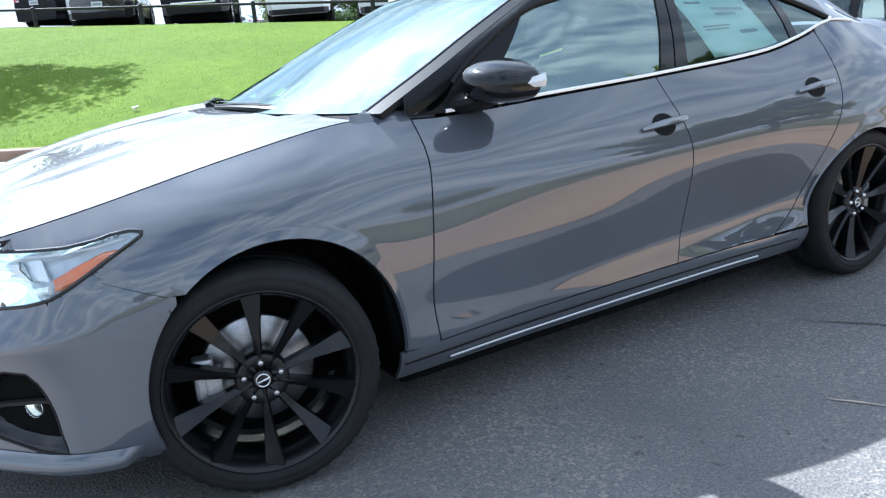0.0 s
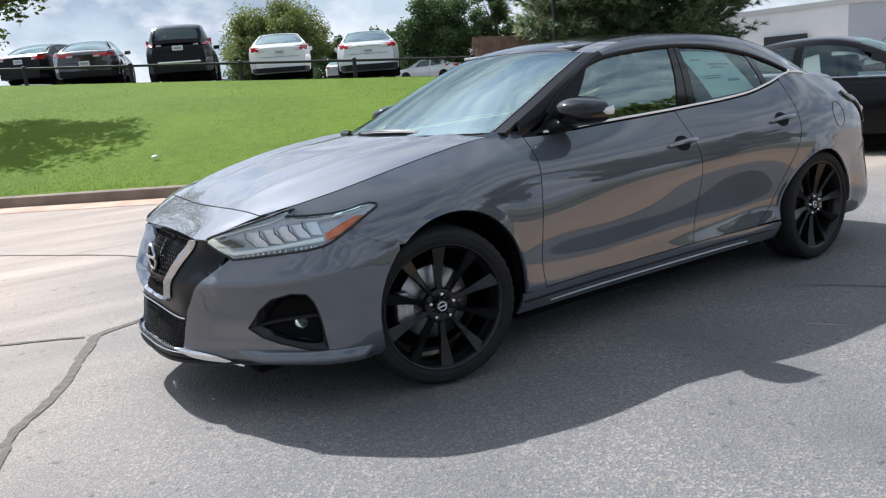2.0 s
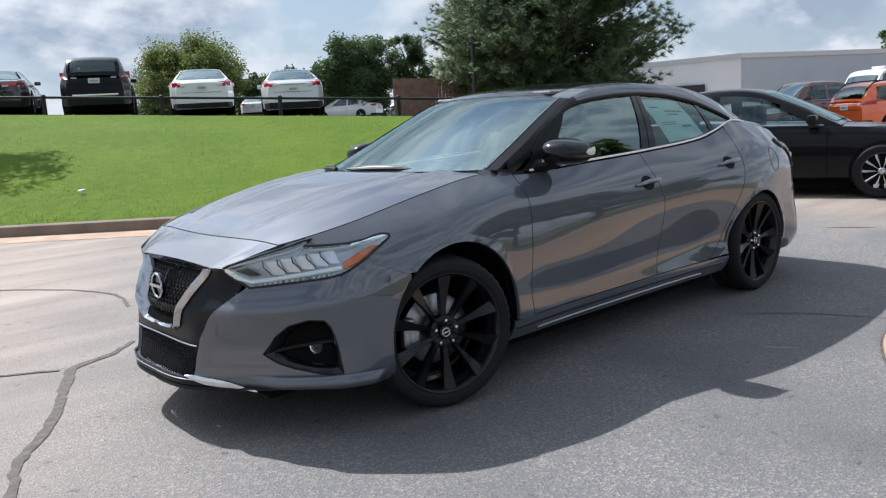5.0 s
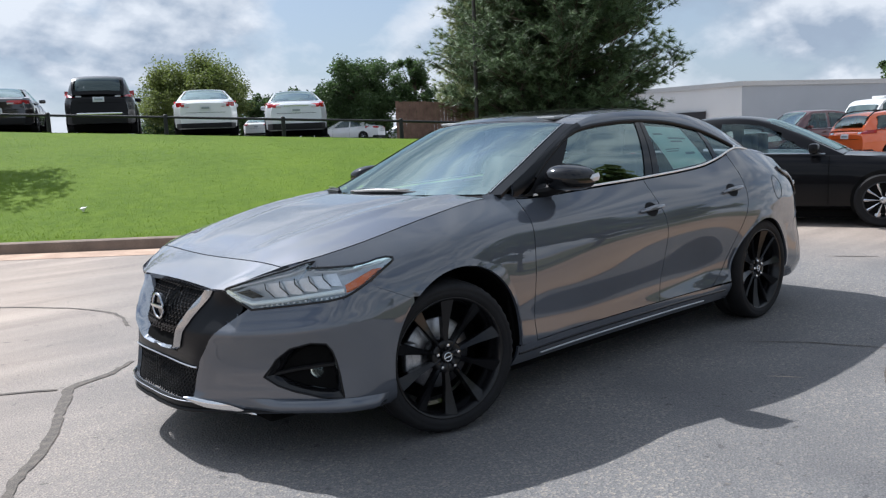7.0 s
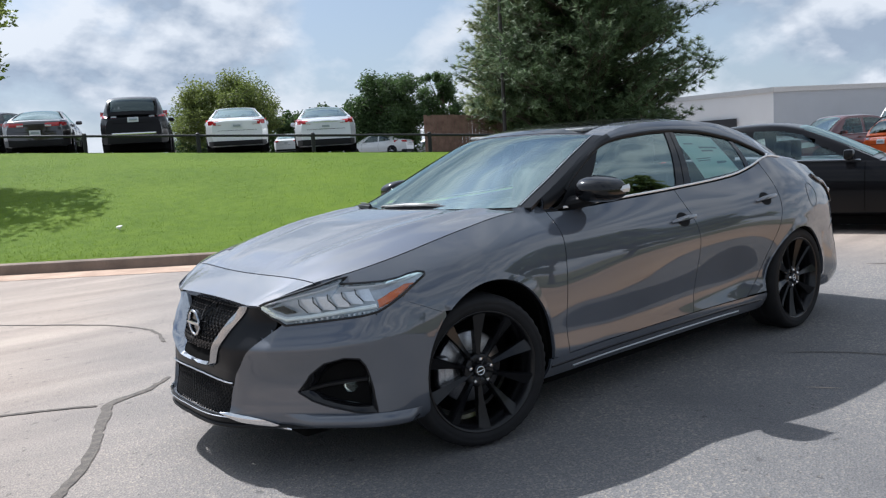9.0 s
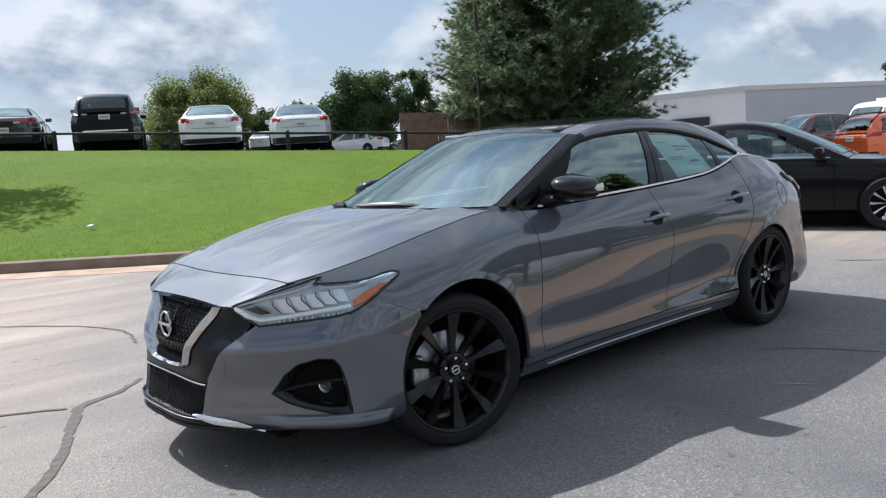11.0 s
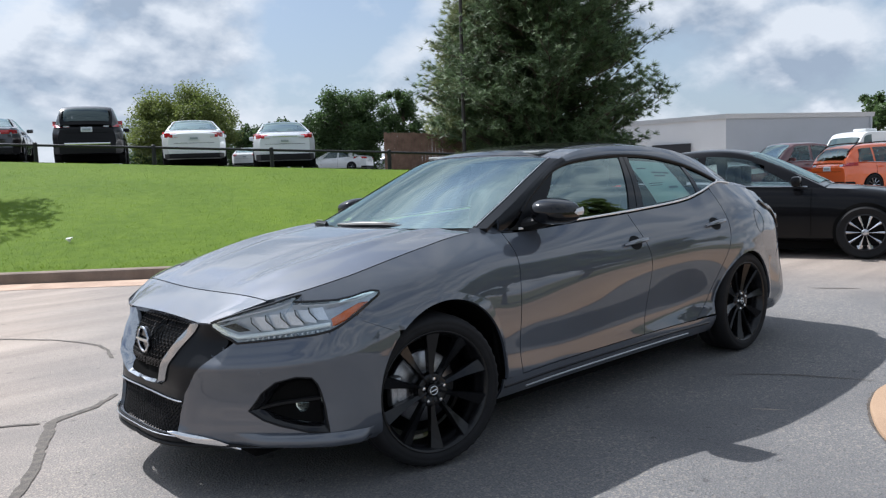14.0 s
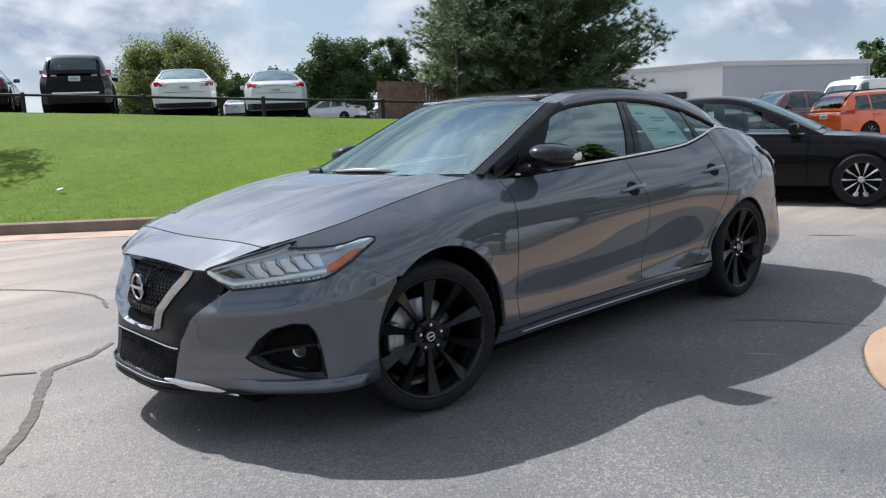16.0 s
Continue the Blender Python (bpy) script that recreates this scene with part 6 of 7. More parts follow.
def build_wheel(x, side, turn=0.0, steer=0.0):
    """A tyre on a black ten-spoke alloy wheel with disc, caliper and five nuts; its face looks along -y before it is mirrored."""
    w = new("wheel")
    w.parent = sedan
    w.matrix_basis = pose(x, -0.78 * side, 0.335, 0, 0, steer) @ pose(0, 0.78 * side, 0) @ Matrix.Diagonal((1, side, 1, 1))
    tagged(w, "black ten-spoke alloy wheel with a low-profile tyre")
    if "tyre" not in wheel_meshes:
        prof = [(0.260, -0.70), (0.268, -0.690), (0.300, -0.684), (0.325, -0.692), (0.334, -0.712), (0.335, -0.745), (0.330, -0.748), (0.330, -0.755), (0.335, -0.758),
                (0.335, -0.795), (0.330, -0.798), (0.330, -0.805), (0.335, -0.808), (0.335, -0.85), (0.334, -0.872), (0.326, -0.893), (0.314, -0.904), (0.300, -0.9085),
                (0.297, -0.9065), (0.290, -0.9095), (0.280, -0.908), (0.272, -0.904), (0.265, -0.898)]
        seg = 96
        vs, fs = lathe(prof, seg)
        vs = [list(v) for v in vs]
        n = len(prof)
        for k in range(seg):
            if k % 2 == 0:
                for j in (14, 15):
                    r = math.hypot(vs[k * n + j][0], vs[k * n + j][2])
                    s = (r - 0.005) / r
                    vs[k * n + j][0] *= s; vs[k * n + j][2] *= s
        wheel_meshes["tyre"] = mesh_of("tyre", vs, fs, M["rubber"], True)
        vs, fs = lathe([(0.260, -0.70), (0.242, -0.71), (0.237, -0.78), (0.239, -0.86), (0.255, -0.893), (0.2635, -0.9025), (0.2675, -0.900), (0.267, -0.885)], 72)
        wheel_meshes["rim"] = mesh_of("rim", vs, fs, M["wheel_black"], True)
        # one spoke and its mirrored twin: a folded blade, a sharp ridge near one edge and a broad flank that dips and widens to the rim
        for key, hand in (("spoke", 1), ("spoke_twin", -1)):
            vs, fs = [], []
            for r, wd, y, ridge in ((0.030, 0.026, -0.858, 0.0), (0.070, 0.020, -0.866, -0.10), (0.115, 0.023, -0.870, -0.20), (0.165, 0.033, -0.876, -0.30), (0.215, 0.047, -0.886, -0.36), (0.254, 0.058, -0.895, -0.38)):
                dip = 0.006 + 0.16 * wd
                row = [(-wd / 2, y + 0.040), (-wd / 2, y + 0.006), (ridge * wd - 0.001, y - 0.004), (ridge * wd + 0.14 * wd, y - 0.001), (wd / 2, y + dip), (wd / 2, y + 0.042)]
                vs += [(a * hand, yy, r) for a, yy in row]
            m = 6
            for i in range(5):
                for j in range(m - 1):
                    q = (i * m + j, (i + 1) * m + j, (i + 1) * m + j + 1, i * m + j + 1)
                    fs.append(q if hand > 0 else q[::-1])
            wheel_meshes[key] = mesh_of("spoke", vs, fs, M["wheel_black"])
            wheel_meshes[key].shade_smooth()
            wheel_meshes[key].set_sharp_from_angle(angle=radians(14))
        vs, fs = lathe([(0.0, -0.852), (0.030, -0.852), (0.0375, -0.858), (0.066, -0.866), (0.074, -0.860), (0.076, -0.83), (0.07, -0.76), (0, -0.76)], 40)
        wheel_meshes["hub"] = mesh_of("hub", vs, fs, M["wheel_black"], True)
        vs, fs = lathe([(0.0, -0.872), (0.022, -0.871), (0.0275, -0.868), (0.029, -0.862), (0.029, -0.85), (0.0, -0.85)], 32)
        wheel_meshes["cap"] = mesh_of("centre_cap", vs, fs, M["black_gloss"], True)
        ring = [(math.cos(a) * 0.0185, -0.8725, math.sin(a) * 0.0185) for a in [2 * math.pi * i / 24 for i in range(25)]]
        v1, f1 = tube(ring, 0.0028, 6, False)
        v2, f2 = tube([(-0.021, -0.8735, -0.006), (0.021, -0.8735, 0.006)], 0.0034, 6)
        v, f = join([(v1, f1), (v2, f2)])
        wheel_meshes["mark"] = mesh_of("cap_mark", v, f, M["chrome"], True)
        vs, fs = lathe([(0.0, -0.879), (0.007, -0.878), (0.0105, -0.873), (0.0115, -0.845), (0, -0.845)], 6)
        wheel_meshes["nut"] = mesh_of("nut", vs, fs, M["chrome"])
        vs, fs = lathe([(0.06, -0.775), (0.155, -0.775), (0.16, -0.771), (0.16, -0.75), (0.06, -0.75)], 48)
        wheel_meshes["disc"] = mesh_of("brake_disc", vs, fs, M["steel"], True)
        vs, fs = lathe([(0.0, -0.72), (0.22, -0.72), (0.22, -0.715), (0, -0.715)], 32)
        wheel_meshes["shade"] = mesh_of("backing_plate", vs, fs, M["well"], True)
        bm = bmesh.new()
        box(bm, (-0.150, -0.795, 0.005), (0.060, 0.055, 0.135), 0.012)
        box(bm, (-0.128, -0.812, 0.005), (0.050, 0.03, 0.085), 0.008)
        me = bpy.data.meshes.new("caliper")
        bm.to_mesh(me); bm.free()
        me.materials.append(M["caliper"])
        wheel_meshes["caliper"] = me
        bm = bmesh.new()
        box(bm, (-0.05, -0.88, 0.226), (0.006, 0.022, 0.006), 0.001)
        me = bpy.data.meshes.new("valve"); bm.to_mesh(me); bm.free(); me.materials.append(M["rubber"])
        wheel_meshes["valve"] = me

    def put(name, key, m=None):
        o = new(name, wheel_meshes[key])
        o.parent = w
        if m is not None:
            o.matrix_basis = m
        return o
    spin = pose(0, 0, 0, 0, turn, 0)
    for name, key in (("tyre", "tyre"), ("rim", "rim"), ("hub", "hub"), ("centre_cap", "cap"), ("cap_mark", "mark"), ("brake_disc", "disc"), ("backing_plate", "shade")):
        put(name, key, spin if key in ("mark",) else None)
    put("caliper", "caliper", pose(0, 0, 0, 0, 0 if x < 0 else 180, 0))
    for k in range(10):
        put("spoke", "spoke" if k % 2 else "spoke_twin", pose(0, 0, 0, 0, turn + 36 * k, 0))
    for k in range(5):
        a = radians(turn + 18 + 72 * k)
        put("nut", "nut", Matrix.Translation((math.cos(a) * 0.053, 0, math.sin(a) * 0.053)))
    return w


wheel_meshes = {}
for wx, wt, wst in ((-1.388, 0.0, -12.0), (1.388, 11.0, 0.0)):
    for ws_ in (1, -1):
        build_wheel(wx, ws_, wt, wst)


def build_mirror():
    """Door mirrors: a bulbous black shell, a clear turn lens let into it, a foot on the door, glass facing back."""
    vs, fs = [], []
    nu, nv = 25, 17
    for i in range(nu):
        a = 2 * math.pi * i / nu
        for j in range(nv):
            b = lerp(-math.pi / 2, math.pi / 2, j / (nv - 1))
            cx, cy, cz = math.cos(b) * math.cos(a), math.sin(b), math.cos(b) * math.sin(a)
            sx = math.copysign(abs(cx) ** (0.45 if cx > 0 else 0.85), cx) * (0.050 if cx > 0 else 0.145)
            sy = math.copysign(abs(cy) ** 0.72, cy) * 0.112
            sz = math.copysign(abs(cz) ** 0.75, cz) * (0.062 if cz > 0 else 0.070)
            z = 1.062 + sz * (1 - 0.22 * (-sy / 0.125)) + 0.012 * (sy < 0) * (sy / 0.125)
            vs.append((-0.505 + sx + 0.25 * (-sy) * 0.35, -0.848 + sy, z))
    fs = grid_faces(nu, nv, wrap=True)
    m = both("door_mirror", vs, fs, M["black_gloss"], sedan, "gloss black door mirror with a clear turn lens")
    # lens strip wrapping the outer face
    strip = []
    for i in range(13):
        t = i / 12
        strip.append((lerp(-0.585, -0.452, t), lerp(-0.918, -0.960, math.sin(t * math.pi * 0.55)), lerp(1.046, 1.058, t)))
    v = []
    for i, p in enumerate(strip):
        h = 0.006 + 0.014 * (i / 12)
        v += [(p[0], p[1] - 0.002, p[2] - h), (p[0], p[1] - 0.009, p[2]), (p[0], p[1] - 0.002, p[2] + h)]
    both("turn_lens", v, grid_faces(13, 3), M["turn_lens"], m, "clear turn lens")
    # glass
    bm = bmesh.new()
    box(bm, (-0.457, -0.848, 1.06), (0.004, 0.13, 0.08), 0.0015)
    v = [tuple(q.co) for q in bm.verts]; bm.verts.index_update()
    f = [tuple(q.index for q in fc.verts) for fc in bm.faces]; bm.free()
    both("mirror_glass", v, f, M["mirror"], m)
    # foot
    v, f = tube([(-0.58, -0.70, 0.990), (-0.57, -0.745, 1.000), (-0.555, -0.785, 1.015), (-0.53, -0.82, 1.04)], [0.050, 0.046, 0.042, 0.04], 12)
    v = [(p[0] + 0.3 * (p[0] + 0.575), p[1], 0.995 + (p[2] - 0.995) * 0.75) for p in v]
    both("foot", v, f, M["black_trim"], m)


M["turn_lens"] = mat("clear_turn_lens", (0.62, 0.64, 0.66), 0.1, 0.2, 0.8, 0.05)
M["mirror"] = mat("mirror_silver", (0.85, 0.86, 0.88), 0.02, 1.0, 0, 0.0)
build_mirror()


def build_handles():
    for doors, x0, x1, z0, z1 in ((front_doors, 0.065, 0.292, 0.829, 0.842), (rear_doors, 0.905, 1.128, 0.876, 0.893)):
        # flat near-black ellipse on the door, painting the shade of the body-coloured hollow
        def cup_shade(s, t):
            a = 2 * math.pi * s
            r = t
            u = lerp(x0, x1, 0.50) + math.cos(a) * 0.056 * r
            z = lerp(z0, z1, 0.5) + math.sin(a) * 0.039 * r
            return side_at(u, z, 0.0012 - 0.0008 * (1 - r)), (u, z)
        pts = [cup_shade(i / 28, j / 4)[0] for i in range(28) for j in range(1, 5)]
        fs = grid_faces(28, 4, wrap=True) + [tuple(range(0, 28 * 4, 4))]
        both("handle_cup_shade", pts, fs, M["cup_shade"], doors, "flat dark patch for the shaded hollow behind the handle")
        n = 15
        vs = []
        for i in range(n):
            s = i / (n - 1)
            u, z = lerp(x0, x1, s), lerp(z0, z1, s)
            lift = 0.004 + 0.030 * math.sin(math.pi * min(1, max(0, s))) ** 0.35
            c = side_at(u, z, lift)
            nn = side_normal(u, z)
            up = Vector((0, 0, 1)) - nn * nn.z
            h = 0.014 * (0.45 + 0.55 * math.sin(math.pi * s) ** 0.4)
            for k in range(8):
                a = 2 * math.pi * k / 8
                vs.append(c + up * math.cos(a) * h + nn * math.sin(a) * 0.008)
        fs = grid_faces(n, 8) + [(i * 8 + 7, i * 8, (i + 1) * 8, (i + 1) * 8 + 7) for i in range(n - 1)] + [tuple(range(8)), tuple(range((n - 1) * 8, n * 8))]
        h = both("door_handle", vs, fs, M["handle"], doors, "grey satin pull")
        if doors is front_doors:
            v, f = side_disc(x1 - 0.018, lerp(z0, z1, 0.93), 0.024, [(0.006, 0.0), (0.005, 0.002), (0.0, 0.002)], 10)
            both("lock", v, f, M["satin"], h)


M["handle"] = paint("handle_paint", (0.16, 0.165, 0.18), 0.7, 0.3)
# shade of the handle hollow as a near-black colour
M["cup_shade"] = mat("handle_shade", (0.004, 0.004, 0.005), 0.6, 0, 0, 0.1, spec=0.2)
build_handles()


def build_wipers():
    for pts in ([(-1.035, -0.33, 1.000), (-1.10, -0.17, 1.010), (-1.14, -0.02, 1.012), (-1.155, 0.12, 1.008)], [(-1.13, 0.30, 1.006), (-1.11, 0.40, 1.008), (-1.07, 0.50, 1.006), (-1.02, 0.60, 1.000)]):
        v, f = tube(pts, [0.013, 0.012, 0.010, 0.006], 7)
        w = raw_part("wiper", v, f, M["pillar_black"], sedan, "black wiper resting at the screen foot")
        b = [Vector(p) + Vector((0.022, 0, 0.010)) for p in pts]
        v, f = tube([b[0].lerp(b[1], 0.5), b[1], b[2], b[3] + (b[3] - b[2]) * 0.4 - Vector((0, 0, 0.006))], 0.007, 6)
        raw_part("blade", v, f, M["pillar_black"], w)
        # white highlight along the black blade, put in as a thin satin bar
        v, f = tube([Vector(pts[1]) + Vector((0.02, 0, 0.02)), Vector(pts[3]) + Vector((0.02, 0, 0.022))], 0.0012, 5)
        raw_part("blade_glint", v, f, M["satin"], w)


build_wipers()


def build_interior():
    S = M["seat"]

    def lump(name, c, s, bev, m=None, mt=None, lab=""):
        bm = bmesh.new()
        box(bm, c, s, bev, m, 3)
        return part(name, bm, mt or S, sedan, lab)
    for y in (-0.37, 0.37):
        lump("seat_cushion", (-0.02, y, 0.60), (0.52, 0.50, 0.16), 0.06)
        lump("seat_back", (0.30, y, 0.86), (0.15, 0.48, 0.58), 0.06, pose(0, 0, 0, 0, 14, 0))
        lump("headrest", (0.39, y, 1.20), (0.10, 0.26, 0.16), 0.045, pose(0, 0, 0, 0, 10, 0))
    lump("rear_bench", (0.98, 0, 0.60), (0.50, 1.25, 0.18), 0.06)
    lump("rear_back", (1.27, 0, 0.85), (0.16, 1.25, 0.55), 0.06, pose(0, 0, 0, 0, 20, 0))
    for y in (-0.35, 0.35):
        lump("rear_headrest", (1.36, y, 1.13), (0.10, 0.24, 0.12), 0.04)
    lump("dashboard", (-0.66, 0, 0.86), (0.50, 1.28, 0.20), 0.07, pose(0, 0, 0, 0, -6, 0))
    lump("dash_hood", (-0.50, -0.36, 0.965), (0.18, 0.36, 0.06), 0.025)
    lump("parcel_shelf", (1.58, 0, 1.03), (0.40, 1.10, 0.03), 0.01)
    for side in (-1, 1):
        lump("door_card", (0.2, 0.70 * side, 0.72), (1.9, 0.05, 0.44), 0.015)
    lump("headliner", (0.45, 0, 1.365), (1.30, 0.95, 0.02), 0.008, None, M["liner"])
    # steering wheel and rear-view mirror
    c = Vector((-0.30, -0.37, 0.93))
    m = pose(0, 0, 0, 0, -66, 0)
    ring = [c + m.to_3x3() @ Vector((math.cos(a) * 0.185, math.sin(a) * 0.185, 0)) for a in [2 * math.pi * i / 32 for i in range(33)]]
    v, f = tube(ring, 0.016, 8, False)
    raw_part("steering_wheel", v, f, S, sedan)
    lump("steering_boss", tuple(c), (0.16, 0.20, 0.05), 0.02, m)
    lump("rear_view_mirror", (-0.40, 0, 1.275), (0.03, 0.24, 0.065), 0.012, None, M["black_gloss"])
    # price sheet inside the rear window
    def sheet(s, t):
        w = lerp(0.05, 0.90, t)
        x = lerp(lerp(0.575, 0.425, t), lerp(0.965, 0.835, t), s)
        return glass_side(x, w, -0.006), (s, t)
    vs = [sheet(i / 8, j / 6)[0] for i in range(9) for j in range(7)]
    p = raw_part("price_sheet", vs, grid_faces(9, 7), M["paper"], sedan, "pale green price sheet behind the glass")
    for s0, s1, t0, t1 in ((0.42, 0.72, 0.62, 0.66), (0.42, 0.88, 0.70, 0.74), (0.58, 0.84, 0.30, 0.36), (0.12, 0.34, 0.80, 0.83), (0.12, 0.50, 0.45, 0.47), (0.12, 0.46, 0.40, 0.42)):
        vs = [sheet(lerp(s0, s1, i / 3), lerp(t0, t1, j))[0] + Vector((0, -0.002, 0)) for i in range(4) for j in range(2)]
        raw_part("print_bar", vs, grid_faces(4, 2), M["ink"], p, smooth=False)


M["liner"] = mat("headliner_cloth", (0.30, 0.31, 0.31), 0.9, 0, 0, 0.1)
build_interior()


# ---- other vehicles ----
def other_wheel(parent, x, y, r, side, rim_mat, spokes=10, wide=0.056):
    w = new("wheel")
    w.parent = parent
    w.matrix_basis = Matrix.Translation((x, y, r)) @ Matrix.Diagonal((1, side, 1, 1))
    v, f = lathe([(r * 0.66, 0.02), (r * 0.90, 0.0), (r * 0.985, 0.025), (r, 0.06), (r, 0.19), (r * 0.9, 0.22), (r * 0.6, 0.22)], 36)
    raw_part("tyre", v, f, M["rubber"], w)
    v, f = lathe([(r * 0.69, 0.012), (r * 0.655, 0.008), (r * 0.62, 0.03), (r * 0.58, 0.12), (0.0, 0.12)], 36)
    raw_part("rim", v, f, M["rim_dark"] if rim_mat is not M["wheel_black"] else rim_mat, w)
    for k in range(spokes):
        a = 2 * math.pi * k / spokes
        vs = []
        for rr, ww, yy in ((0.03, wide * 0.8, 0.022), (r * 0.35, wide * 0.8, 0.014), (r * 0.66, wide * 1.25, 0.012)):
            for o, d in ((-ww / 2, 0.02), (0, 0.0), (ww / 2, 0.02)):
                vs.append((math.cos(a) * rr - math.sin(a) * o, yy + d, math.sin(a) * rr + math.cos(a) * o))
        raw_part("spoke", vs, grid_faces(3, 3), rim_mat, w)
    v, f = lathe([(0.0, 0.004), (0.03, 0.006), (0.045, 0.02), (0.05, 0.05)], 16)
    raw_part("hub", v, f, rim_mat, w)
    return w


def facing(name, vs, fs, material, parent, label, way):
    """A sheet whose front looks along way."""
    v = [Vector(p) for p in vs]
    n = sum(((v[f[2]] - v[f[0]]).cross(v[f[3]] - v[f[1]]) for f in fs), Vector((0, 0, 0)))
    return raw_part(name, vs, fs if n.dot(Vector(way)) > 0 else [f[::-1] for f in fs], material, parent, label)


M["rim_dark"] = mat("rim_shadow_grey", (0.03, 0.03, 0.032), 0.5, 0.3, 0, 0.1)


def other_car(name, label, category, at, paint_mat, L, W, belt, roof, roofw, wheels, r=0.33, rim=None, spokes=10, glass_mat=None, panes=(), screen=None, back=None, tail=None, plate_z=0.8,
              chrome_bar=None, bottom=0.2, rails=False, lower=None, group="", lights=None, detail=True):
    """A parked car from its long profile: belt and roof are height curves from the tail (x = 0) forwards. Body, cabin, panes, lamps and wheels are parts."""
    car = thing(name, label, category, group, at)
    gm = glass_mat or M["glass_dark"]
    em = M["glass_sky"] if paint_mat in (M["white_paint"], M["silver_white"], M["silver_paint"]) else gm
    hw = W / 2

    def width(x):
        e0, e1 = smooth(x / 0.45), smooth((L - x) / 0.75)
        return hw * (0.80 + 0.20 * e0) * (0.70 + 0.30 * e1)

    def ring(x):
        w, zb = width(x), spline(belt, x)
        h = zb - bottom
        end = min(smooth(x / 0.10), smooth((L - x) / 0.10))
        bz = bottom + (1 - end) * 0.10
        pts = [(0.0, bz), (w * 0.86, bz), (w * 0.965, bz + 0.06), (w * 0.985, bottom + 0.30 * h), (w, bottom + 0.52 * h), (w * 0.99, bottom + 0.74 * h), (w * 0.955, bottom + 0.90 * h), (w * 0.89, zb), (w * 0.5, zb + 0.018), (0.0, zb + 0.025)]
        return pts
    xs = [L * (1 - math.cos(math.pi * i / 40)) / 2 for i in range(41)]
    vs, n = [], 0
    for x in xs:
        p = ring(x)
        loop = [(x, y, z) for y, z in p] + [(x, -y, z) for y, z in p[-2:0:-1]]
        n = len(loop)
        vs += loop
    fs = []
    for i in range(len(xs) - 1):
        for k in range(n):
            fs.append((i * n + k, i * n + (k + 1) % n, (i + 1) * n + (k + 1) % n, (i + 1) * n + k))
    fs += [tuple(range(n)), tuple(range((len(xs) - 1) * n, len(xs) * n))[::-1]]
    raw_part("body", vs, [f[::-1] for f in fs], paint_mat, car, angle=45)

    # cabin
    x0, x1 = roof[0][0], roof[-1][0]

    def cab(x, k):
        """k from 0 at the belt to 1 at the rail to 2 on the centre line; y is the half width."""
        zb, zr, w = spline(belt, x), max(spline(roof, x), spline(belt, x) + 0.005), width(x) * 0.89
        q = max(0.0, min(1.0, (zr - zb) / 0.40))
        top = lerp(w, min(w, roofw), q)
        if k <= 1:
            return Vector((x, lerp(w, top, k) + 0.02 * math.sin(math.pi * k) * q, lerp(zb, zr - 0.045 * q, k)))
        t = k - 1
        return Vector((x, top * math.cos(t * math.pi / 2), zr - 0.045 * q + (0.045 * q + 0.012) * math.sin(t * math.pi / 2)))
    ks = [0, 0.3, 0.6, 0.85, 1.0, 1.25, 1.5, 1.75, 2.0]
    cx = [lerp(x0, x1, i / 36) for i in range(37)]
    vs = []
    for x in cx:
        half = [cab(x, k) for k in ks]
        vs += [(p.x, p.y, p.z) for p in half] + [(p.x, -p.y, p.z) for p in half[-2::-1]]
    keep = []
    nk = len(ks) * 2 - 1
    for f in grid_faces(37, nk, flip=True):
        x = sum(vs[i][0] for i in f) / 4
        cols = sorted({min(i % nk, nk - 1 - i % nk) for i in f})
        k = (ks[cols[0]] + ks[cols[-1]]) / 2
        t = k / 0.94
        open_side = k < 0.86 and any(lerp(a0, a0 + s0, t) + 0.03 < x < lerp(a1, a1 + s1, t) - 0.03 for a0, a1, s0, s1 in panes)
        open_end = k > 1.2 and any(q and q[0] + 0.03 < x < q[1] - 0.03 for q in (back, screen))
        if not (open_side or open_end):
            keep.append(f)
    raw_part("cabin", vs, keep, paint_mat, car, angle=40)
    for sx in (lerp(x0, x1, 0.36), lerp(x0, x1, 0.60)):
        for sy in (-1, 1):
            bm = bmesh.new()
            box(bm, (sx, sy * hw * 0.42, spline(belt, sx) + 0.10), (0.14, hw * 0.5, 0.34), 0.05)
            part("seat", bm, M["seat"], car)

    def pane(nm, a0, a1, k0, k1, mt, sides=(1, -1), out=0.006, slant=(0, 0), lab=""):
        for sd in sides:
            vs = []
            for i in range(9):
                for j in range(6):
                    t = j / 5
                    k = lerp(k0, k1, t)
                    x = lerp(lerp(a0, a0 + slant[0], t), lerp(a1, a1 + slant[1], t), i / 8)
                    p = cab(x, k)
                    vs.append((p.x, (p.y + out) * sd, p.z + (out if k > 1 else 0)))
            facing(nm, vs, grid_faces(9, 6), mt, car, lab, (0, sd, 0.3))
    for a0, a1, s0, s1 in panes:
        pane("side_window", a0, a1, 0.06, 0.88, gm, slant=(s0, s1))

    def across(nm, a0, a1, mt, k0=1.0, inset=0.86, out=0.008, lab=""):
        vs = []
        for i in range(9):
            x = lerp(a0, a1, i / 8)
            for j in range(13):
                t = lerp(-1, 1, j / 12)
                kk = 2 - abs(t) * (2 - k0) * 0.96
                p = cab(x, kk)
                c = cab(x, 2.0)
                vs.append((p.x + (-out if a0 < L / 2 else out), p.y * inset * (1 if t > 0 else -1), p.z + out))
        facing(nm, vs, grid_faces(9, 13), mt, car, lab, (-0.5 if a0 < L / 2 else 0.5, 0, 1))
    if back:
        across("rear_window", back[0], back[1], em, 1.0)
